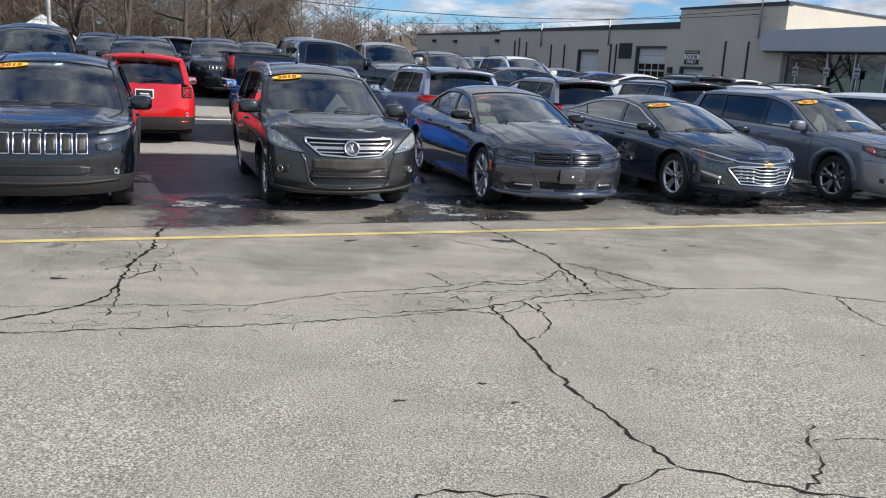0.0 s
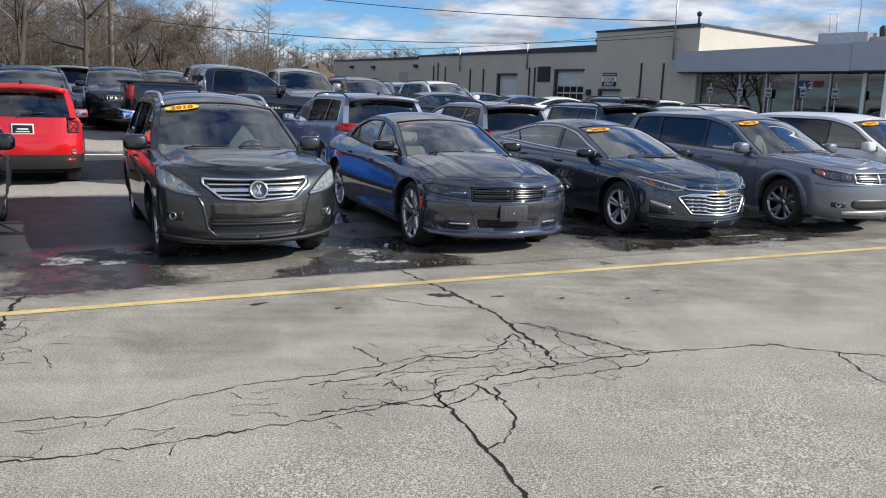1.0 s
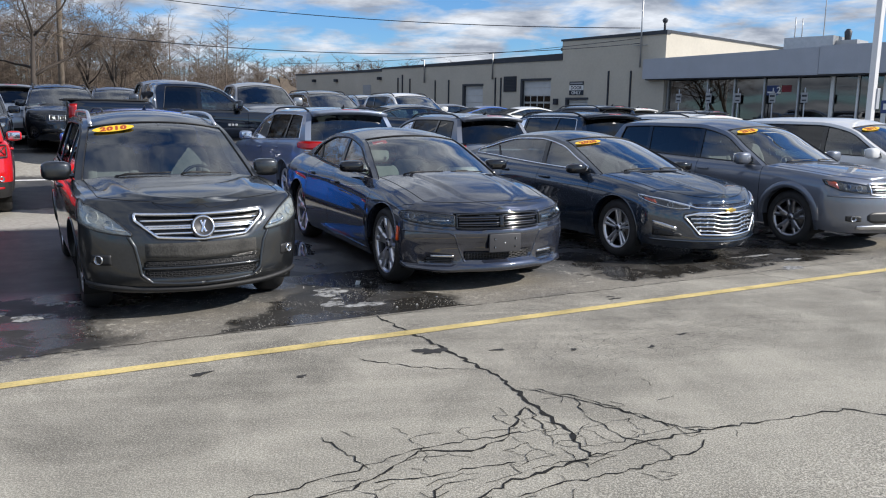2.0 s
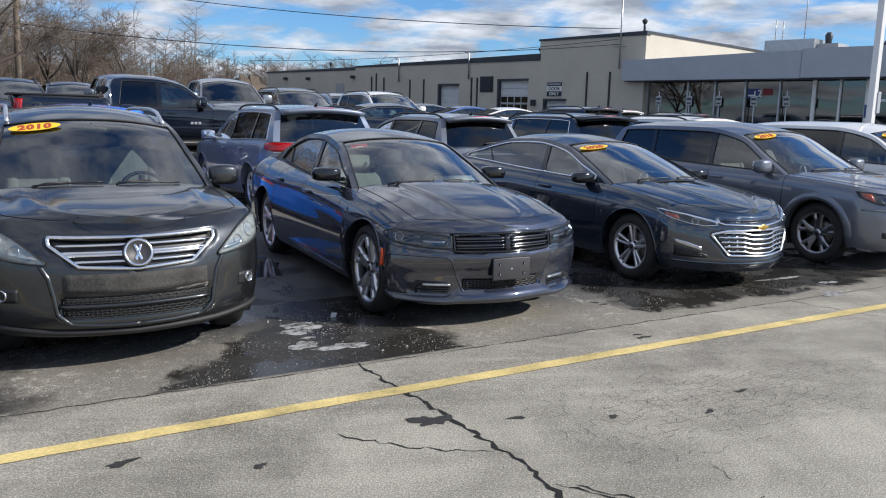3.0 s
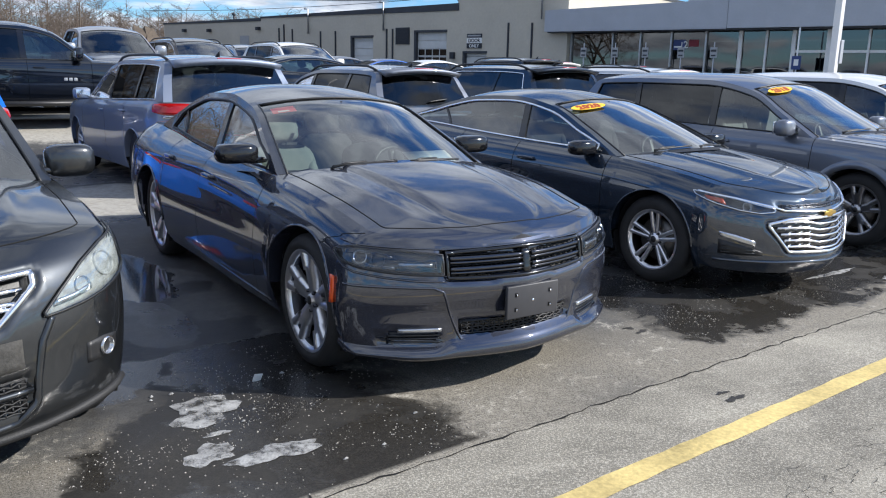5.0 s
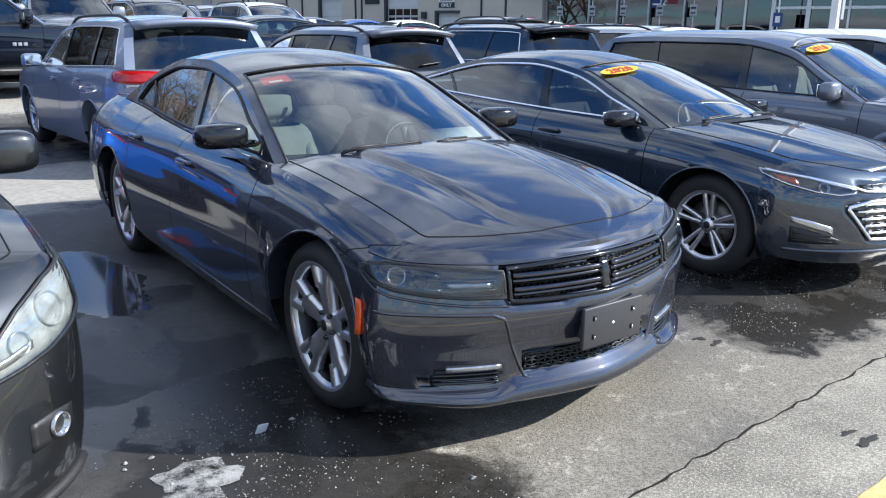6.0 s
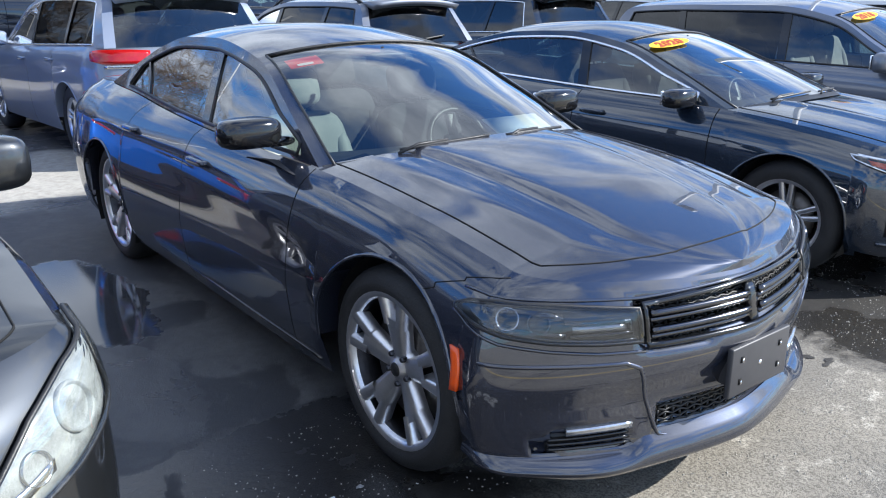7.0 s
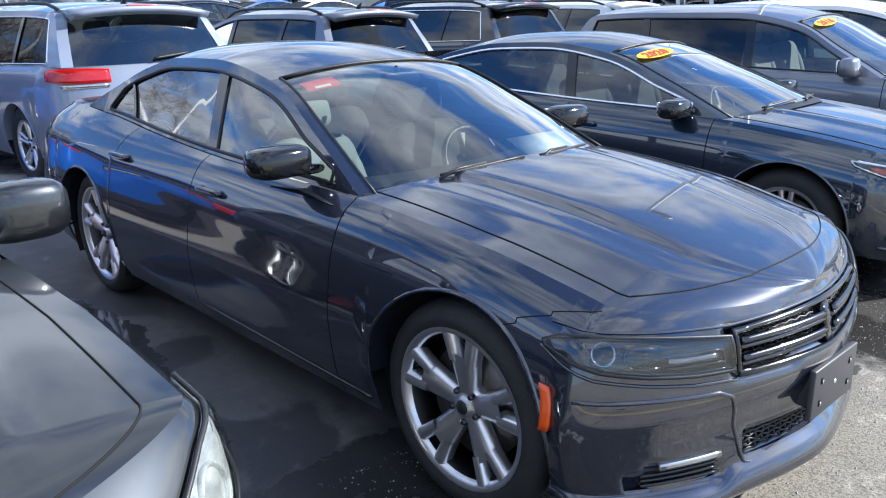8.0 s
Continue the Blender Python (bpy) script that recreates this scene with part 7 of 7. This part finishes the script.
for k, (a, b) in enumerate(zip(MU, MU[1:])):
    w = new("shop_window"); w.parent = shop
    thick = 0.09 if k in (5, 7, 8) else 0.045
    mesh("mullion", *bbox(a - thick, a + thick, -0.5, -0.28, 0.3, 3.84), GALV if k < 5 else WHITE, w, smooth=False)
    mesh("pane", *bbox(a + thick, b - 0.05, -0.42, -0.405, 0.9, 3.8), SHOPGLASS, w, smooth=False).visible_shadow = False
    if k in (7, 8, 9):
        mesh("transom", *bbox(a + thick, b - 0.05, -0.48, -0.34, 2.75, 2.87), WHITE, w, smooth=False)
for u, n, dims, mat in ((5.4, -1.2, (0.9, 0.5, 2.9), CARTON), (3.2, -3.0, (1.2, 0.6, 2.2), INSIDE), (8.6, -4.0, (1.4, 0.8, 2.6), GREYSIGN), (11.2, -3.2, (1.0, 0.8, 2.3), INSIDE)):
    mesh("display_board", *bbox(u, u + dims[0], n - dims[1], n, 0.35, 0.35 + dims[2]), mat, shop, smooth=False)
for u in (2.0, 6.5, 11.0, 15.5, 20.0):
    st = mesh("ceiling_strip", *bbox(u, u + 1.2, -6.2, -6.0, 3.7, 3.76), WHITE, shop, smooth=False)
DARKRED = plain("poster_red", (0.22, 0.02, 0.03), 0.6, 0, 0.1, 4)
ps = new("window_poster"); ps.parent = shop
mesh("poster_board", *bbox(6.15, 6.8, -0.40, -0.385, 2.88, 3.4), SIGNBLUE, ps, smooth=False)
mesh("poster_board", *bbox(6.98, 7.5, -0.40, -0.385, 3.05, 3.4), DARKRED, ps, smooth=False)
letters("2", 0.5, on_wall(6.82, -0.38, 2.98), WHITE, ps, "lettering", 0.003, 0.008)
mesh("sign_bar", *bbox(6.2, 6.6, -0.385, -0.378, 3.0, 3.08), WHITE, ps, smooth=False)
# roof plant of the showroom
rp = new("roof_unit"); tagged(rp, "grey rooftop air handling unit", "air handler", kind="structure")
mesh("case", *bbox(5.6, 8.3, -5.5, -3.2, 4.9, 6.15), GALV, rp, smooth=False)
mesh("case", *bbox(8.3, 9.4, -5.2, -3.6, 4.9, 5.9), GREYSIGN, rp, smooth=False)
for u, h in ((6.0, 7.3), (6.4, 7.2), (7.6, 9.5)):
    mesh("aerial", *tube([bl(u, -3.6, 6.1), bl(u, -3.6, h)], 0.03, 5), GALV, rp)
mesh("cowl", *tube([bl(8.6, -4.4, 5.8), bl(8.6, -4.4, 6.4), bl(8.6, -4.4, 6.55)], [0.14, 0.2, 0.1], 10), COPING, rp)
mesh("cowl", *tube([bl(11.5, -5.0, 5.0), bl(11.5, -5.0, 5.9), bl(11.5, -5.0, 6.25)], [0.16, 0.32, 0.08], 10), COPING, rp)
# parking signs in front of the windows
for k, u in enumerate((1.9, 3.75, 5.45, 7.35, 9.0)):
    s = new("parking_sign"); tagged(s, "small grey parking sign on a thin post", "sign", "parking signs")
    mesh("post", *tube([bl(u, 1.4, 0.0), bl(u, 1.4, 3.2)], 0.035, 6), GALV, s)
    mesh("sign_plate", *bbox(u - 0.17, u + 0.17, 1.43, 1.46, 2.45, 2.95), GREYSIGN, s, smooth=False)
    mesh("sign_bar", *bbox(u - 0.13, u + 0.13, 1.46, 1.468, 2.74, 2.84), SIGNDARK, s, smooth=False)
    mesh("sign_bar", *bbox(u - 0.11, u + 0.11, 1.46, 1.468, 2.53, 2.6), SIGNDARK, s, smooth=False)
s = new("parking_sign"); tagged(s, "blue accessible parking sign on a white post", "sign", "parking signs")
mesh("post", *tube([bl(12.9, 1.6, 0.0), bl(12.9, 1.6, 3.8)], 0.035, 6), WHITE, s)
mesh("sign_plate", *bbox(12.7, 13.1, 1.63, 1.66, 1.95, 2.55), SIGNBLUE, s, smooth=False)
mesh("sign_bar", *bbox(12.8, 13.0, 1.66, 1.668, 2.12, 2.4), WHITE, s, smooth=False)

# light pole
POLE = plain("white_pole_paint", (0.72, 0.72, 0.72), 0.45, 0, 0.06, 2)
lp = new("light_pole"); tagged(lp, "square white steel light pole in the lot", "light pole")
lp.matrix_world = pose(13.09, 20.75, 0, 0, 0, 21)
mesh("shaft", *box((0, 0, 4.6), (0.15, 0.15, 9.2), 0.012), POLE, lp, smooth=False)
mesh("base", *moved(lathe([(0.0, 0.7), (0.28, 0.7), (0.3, 0.66), (0.3, -0.2)], 20, "z"), Matrix.Identity(4)), FASCIA, lp)
mesh("junction_box", *box((0.12, -0.02, 2.15), (0.12, 0.16, 0.5), 0.01), FASCIA, lp, smooth=False)
mesh("lamp_head", *box((0.0, -0.55, 9.15), (0.35, 0.8, 0.16), 0.03), FASCIA, lp)

# ---------------------------------------------------------------- cars further back
def far_car(name, s, mat, x, y, hd, label, cat, face="f", rail_x=-1.9, **kw):
    """Placed by the middle of its roof."""
    kw.setdefault("glass_rear", PRIVACY)
    a = radians(hd)
    X, Y = x - math.cos(a) * rail_x, y - math.sin(a) * rail_x
    car, sh = build_car(name, s, mat, (X, Y, gz(x, y), hd), label, cat, False, **kw)
    if face == "f":
        plain_face(car, sh)
    elif face == "r":
        tail(car, sh, "other", False)
    elif face == "slots":
        z = sh.top(s["xf"] - 0.1)
        slots(car, sh, z - 0.19, z - 0.06, 0.42)
        for sd in (-1, 1):
            lamp(car, sh, "f", [(0.5, z - 0.16, z - 0.06), (0.7, z - 0.15, z - 0.04), (0.88, z - 0.1, z - 0.04)], sd, LAMPDARK, CLEARLENS, "headlight")
        mesh("lower_grille", *patch(sh, "f", mirror_rows([(0, 0.42, 0.52), (0.6, 0.43, 0.5)]), 0.004, 0.01, 14, 3), BLACK, car)
    return car, sh


FH = math.degrees(LOT) - 90
SEDAN = stretched(MALIBU, 1.0, 1.0, trim=BLACK, recess=[])
far_car("pickup", PICKUP, P_SILVER, -2.55, 28.3, FH, "silver pickup truck facing the aisle", "pickup", rail_x=-2.1)
far_car("suv", GRAND, P_BROWN, -0.47, 30.4, FH, "dark brown SUV with chrome mirrors", "SUV")
far_car("suv", GRAND, P_WHITE, 2.45, 31.3, FH, "white SUV with roof bars", "SUV")
far_car("sedan", SEDAN, P_CHEROKEE, 2.2, 25.6, math.degrees(LOT), "black sedan parked across the aisle", "car")
far_car("suv", GRAND, P_CHEROKEE, -7.7, 26.3, FH, "black SUV with a bright slotted grille", "SUV", "slots")
far_car("suv", CHEROKEE, P_SILVER, -9.3, 27.2, FH + 180, "silver SUV seen from behind", "SUV", "r", glass_rear=PRIVACY)
far_car("suv", GRAND, P_GREY, -7.4, 31.0, FH, "dark grey SUV facing the aisle", "SUV")
far_car("pickup", PICKUP, P_GREY, -5.0, 27.3, FH, "dark grey pickup truck facing the aisle", "pickup", rail_x=-2.1)
far_car("pickup", PICKUP, P_CHEROKEE, -10.2, 19.9, FH, "black pickup truck facing the aisle", "pickup", rail_x=-2.1)
far_car("suv", GRAND, P_CHEROKEE, -8.4, 22.0, FH, "black SUV with dark glass", "SUV")
far_car("suv", CHEROKEE, P_BROWN, -11.2, 26.0, FH, "dark SUV at the back of the lot", "SUV")
far_car("sedan", SEDAN, P_GREY, 5.4, 40.2, math.degrees(LOT), "grey sedan near the building", "car")
far_car("sedan", SEDAN, P_BLUE, 7.2, 39.2, math.degrees(LOT), "dark blue sedan near the building", "car")
far_car("sedan", SEDAN, P_WHITE, 8.2, 35.6, math.degrees(LOT), "white sedan near the building", "car")
far_car("suv", CHEROKEE, P_CHEROKEE, 7.9, 27.3, FH + 180, "black SUV with a rear spoiler", "SUV", "r", glass_rear=PRIVACY)
far_car("suv", CHEROKEE, P_WHITE, 10.0, 30.6, FH + 180, "white SUV with roof bars", "SUV", "r", glass_rear=PRIVACY)
far_car("suv", RENEGADE, P_CHEROKEE, 12.6, 30.2, FH + 180, "black boxy SUV near the showroom", "SUV", "r", glass_rear=PRIVACY)
far_car("suv", GRAND, P_SILVER, 1.3, 36.5, FH, "silver SUV by the workshop wall", "SUV")

# the pickup truck in the aisle: bed cover, lamps, bumper, door letters as bars
for sd in (-1, 1):
    mesh("tail_lamp", *patch(RA, "r", [(0.82, 0.98, 1.3), (1.02, 0.98, 1.3)], 0.012, 0.02, 6, 4, sd), REDLENS, ram, "tall red tail lamp")
    for k in range(3):
        mesh("door_badge", *box((-1.05 - 0.085 * k, sd * (RA.half(-1.05 - 0.085 * k, 0.86) + 0.004), 0.86), (0.06, 0.006, 0.055), 0.002), GALV, ram)
    mesh("side_step", *tube([(-0.6, sd * 1.0, 0.42), (-2.8, sd * 1.0, 0.42)], 0.05, 8), BLACK, ram)
    mesh("hood_badge", *box((0.15, sd * (RA.half(0.15, 1.04) + 0.004), 1.04), (0.3, 0.006, 0.05), 0.002), GALV, ram)
mesh("rear_bumper_bar", *patch(RA, "r", mirror_rows([(0, 0.52, 0.72), (0.9, 0.52, 0.72), (1.05, 0.54, 0.7)]), 0.10, 0.12, 20, 4), CHROME, ram, "chrome rear bumper")
mesh("bed_cover", *box((-3.95, 0, 1.40), (1.75, 1.8, 0.04), 0.01), BLACK, ram)
plain_face(ram, RA)

# ---------------------------------------------------------------- white tent, poles, cables
TENT = plain("white_canvas", (0.74, 0.74, 0.72), 0.7, 0, 0.06, 1.0)
tn = new("tent"); tagged(tn, "white canvas tent with a pointed roof", "tent")
tn.matrix_world = pose(-27.5, 54.5, 0.75, 0, 0, 20)
P = [[(4.2 * math.cos(a) * f, 4.2 * math.sin(a) * f, 1.35 + 1.9 * (1 - f) ** 1.3) for a in [math.pi / 4 + math.pi / 2 * k for k in range(5)]] for f in (1.0, 0.75, 0.5, 0.25, 0.02)]
mesh("canopy", *grid(P), TENT, tn, smooth=False)
mesh("side_wall", *grid([[(4.2 * math.cos(a), 4.2 * math.sin(a), z) for a in [math.pi / 4 + math.pi / 2 * k for k in range(5)]] for z in (-0.75, 1.35)]), TENT, tn, smooth=False)
tp = new("flag_pole"); tagged(tp, "pale slim pole at the lot's edge", "pole")
mesh("shaft", *tube([(-20.0, 40.3, 0), (-20.0, 40.3, 12)], 0.1, 8), POLE, tp)
WOOD = plain("weathered_pole_wood", (0.20, 0.165, 0.13), 0.9, 0, 0.3, 3, 0.4)
up = new("utility_pole"); tagged(up, "tall weathered wooden utility pole", "utility pole")
mesh("shaft", *tube([(-14.45, 47.6, 0), (-14.2, 47.7, 11.5)], [0.17, 0.12], 8), WOOD, up)
mesh("cross_arm", *tube([(-15.2, 47.9, 10.6), (-13.2, 47.5, 10.6)], 0.06, 6), WOOD, up)


def cable(a, b, sag, r=0.022):
    a, b = Vector(a), Vector(b)
    pts = [a.lerp(b, k / 30) - Vector((0, 0, sag * 4 * (k / 30) * (1 - k / 30))) for k in range(31)]
    c = mesh("power_cable", *tube(pts, r, 5), SIGNDARK)
    return tagged(c, "thin dark overhead power cable", "cable", "overhead cables")


cable((-14.2, 47.7, 5.6), bl(-1.65, 0.3, 6.0), 0.85)
cable((-30, 70, 12.5), bl(-1.65, 0.3, 6.9), 1.2, 0.026)
cable(bl(-1.65, 0.3, 6.3), bl(-40, 2.0, 6.1), 0.4, 0.018)

# ---------------------------------------------------------------- bare trees
BARK = plain("grey_brown_bark", (0.062, 0.05, 0.041), 0.9, 0, 0.3, 4, 0.5)
TWIG = plain("fine_brown_twigs", (0.155, 0.12, 0.092), 0.9, 0, 0.3, 2)


def grow(r, p, d, length, rad, level, out, depth, sides):
    """A limb of a few bent pieces, and the limbs that leave it."""
    pts, rads = [p], [rad]
    n = 4 if level < 2 else 3
    for k in range(n):
        d = (d + Vector((r.gauss(0, 0.16), r.gauss(0, 0.16), r.gauss(0.02, 0.10)))).normalized()
        p = p + d * (length / n)
        pts.append(p)
        rads.append(max(0.006, rad * (1 - 0.6 * (k + 1) / n)))
    out[min(level, 2)].append(tube(pts, rads, sides if level < 2 else 3))
    if level >= depth:
        return
    kids = r.randint(4, 5) if level else r.randint(5, 7)
    for k in range(kids):
        f = r.uniform(0.35, 1.0)
        i = min(n - 1, int(f * n))
        q = pts[i].lerp(pts[i + 1], f * n - i)
        a = r.uniform(0, 6.28)
        tilt = r.uniform(0.3, 0.85) if level == 0 else r.uniform(0.45, 1.1)
        ax = d.orthogonal().normalized()
        side = Matrix.Rotation(a, 3, d) @ ax
        e = (d * math.cos(tilt) + side * math.sin(tilt)).normalized()
        e.z += 0.06
        grow(r, q, e.normalized(), length * r.uniform(0.5, 0.72), rads[i] * 0.62, level + 1, out, depth, sides)


def bare_tree(x, y, h, seed, depth=5, rad=None, label="tall bare tree with a spreading crown"):
    r = random.Random(seed)
    out = ([], [], [])
    z = gz(x, y) - 0.2
    grow(r, Vector((x, y, z)), Vector((r.gauss(0, 0.06), r.gauss(0, 0.06), 1)).normalized(), h * 0.42, rad or h * 0.014, 0, out, depth, 6)
    t = new("tree"); tagged(t, label, "tree", "bare trees")
    mesh("trunk", *join(*out[0]), BARK, t)
    mesh("branchwork", *join(*out[1]), BARK, t)
    mesh("crown", *join(*out[2]), TWIG, t)


for x, y, h, seed in ((-13.6, 41.6, 13, 3), (-16.3, 40.5, 14, 4), (-19.5, 43.5, 13, 5), (-12.4, 52.3, 9.0, 6), (-10.3, 52.8, 8.0, 16), (-29.0, 60.0, 13, 8), (-34.5, 62.0, 13, 9), (-21.5, 54.0, 11, 10), (-15.8, 57.0, 10, 11), (-38.0, 60.0, 14, 12)):
    bare_tree(x, y, h, seed)


def thicket(name, spots, seed, label, fat=1.0, twigs=10):
    """Many small bare trees far off, as one."""
    r = random.Random(seed)
    V, F = [], []

    def stick(a, b, ra, rb):
        d = (b - a)
        s = d.cross(Vector((0.3, 0.9, 0.1))).normalized()
        t = d.cross(s).normalized()
        o = len(V)
        for p, w in ((a, ra), (b, rb)):
            for k in range(3):
                c = 2.094 * k
                V.append(tuple(p + (s * math.cos(c) + t * math.sin(c)) * w))
        F.extend([(o, o + 1, o + 4, o + 3), (o + 1, o + 2, o + 5, o + 4), (o + 2, o, o + 3, o + 5)])
    for x, y, h in spots:
        base = Vector((x, y, gz(x, y)))
        tip = base + Vector((r.gauss(0, 0.5), r.gauss(0, 0.5), h))
        stick(base, tip, 0.06 * fat, 0.012 * fat)
        for k in range(20):
            f = r.uniform(0.18, 1.0)
            p = base.lerp(tip, f)
            a = r.uniform(0, 6.28)
            L = h * r.uniform(0.18, 0.36) * (1.15 - 0.6 * f)
            e = p + Vector((math.cos(a) * L * 0.85, math.sin(a) * L * 0.85, L * r.uniform(0.15, 0.75)))
            stick(p, e, 0.017 * fat, 0.006 * fat)
            for j in range(twigs):
                g = r.uniform(0.1, 1.0)
                q = p.lerp(e, g)
                b = a + r.uniform(-2.2, 2.2)
                l2 = L * r.uniform(0.25, 0.6)
                w = q + Vector((math.cos(b) * l2 * 0.8, math.sin(b) * l2 * 0.8, l2 * r.uniform(-0.15, 0.8)))
                stick(q, w, 0.008 * fat, 0.004 * fat)
    ob = mesh(name, V, F, TWIG)
    return tagged(ob, label, "woods", kind="stuff")


rw_ = random.Random(21)
spots = [(rw_.uniform(-62, -8), rw_.uniform(62, 84), rw_.gauss(6.5, 0.7)) for _ in range(300)]
spots += [(rw_.uniform(-60, -19), rw_.uniform(58, 72), rw_.uniform(6.0, 10.5)) for _ in range(200)]
thicket("woods", spots, 31, "dense bare brown woods behind the lot")
spots = [(rw_.uniform(-30, 40), rw_.uniform(98, 128), rw_.gauss(6.6, 0.6)) for _ in range(520)]
thicket("distant_woods", spots, 32, "far belt of bare brown woods", 1.6, 6)
BRUSH = plain("brown_undergrowth", (0.11, 0.086, 0.064), 0.95, 0, 0.45, 0.5, 1.0)


def bank(name, x0, y0, x1, y1, h, seed, label):
    """A long uneven bank of undergrowth."""
    r = random.Random(seed)
    n = 160
    rows = [[], [], [], [], []]
    for k in range(n + 1):
        f = k / n
        x, y = x0 + (x1 - x0) * f, y0 + (y1 - y0) * f
        hh = h * (0.75 + 0.4 * noise.noise(Vector((x * 0.11, y * 0.11, seed))) + 0.25 * noise.noise(Vector((x * 0.6, y * 0.6, seed))) + r.uniform(-0.05, 0.05))
        for j, (d, z) in enumerate(((-5, -0.3), (-3.2, 0.55), (-1.2, 0.85), (0.4, 1.0), (4.5, -0.1))):
            rows[j].append((x + r.uniform(-0.4, 0.4), y + d + r.uniform(-0.4, 0.4), max(-0.2, hh * z) + (r.uniform(-0.3, 0.3) if 0 < j < 4 else 0)))
    return tagged(mesh(name, *grid(rows), BRUSH, smooth=False), label, "undergrowth", kind="stuff")


bank("undergrowth", -75, 62, -4, 92, 5.4, 5, "brown leafless undergrowth at the wood's edge")
bank("undergrowth", -40, 130, 60, 134, 6.4, 6, "far brown wooded rise")
bank("undergrowth", -75, 60, -26, 72, 7.6, 8, "brown leafless undergrowth at the wood's edge")
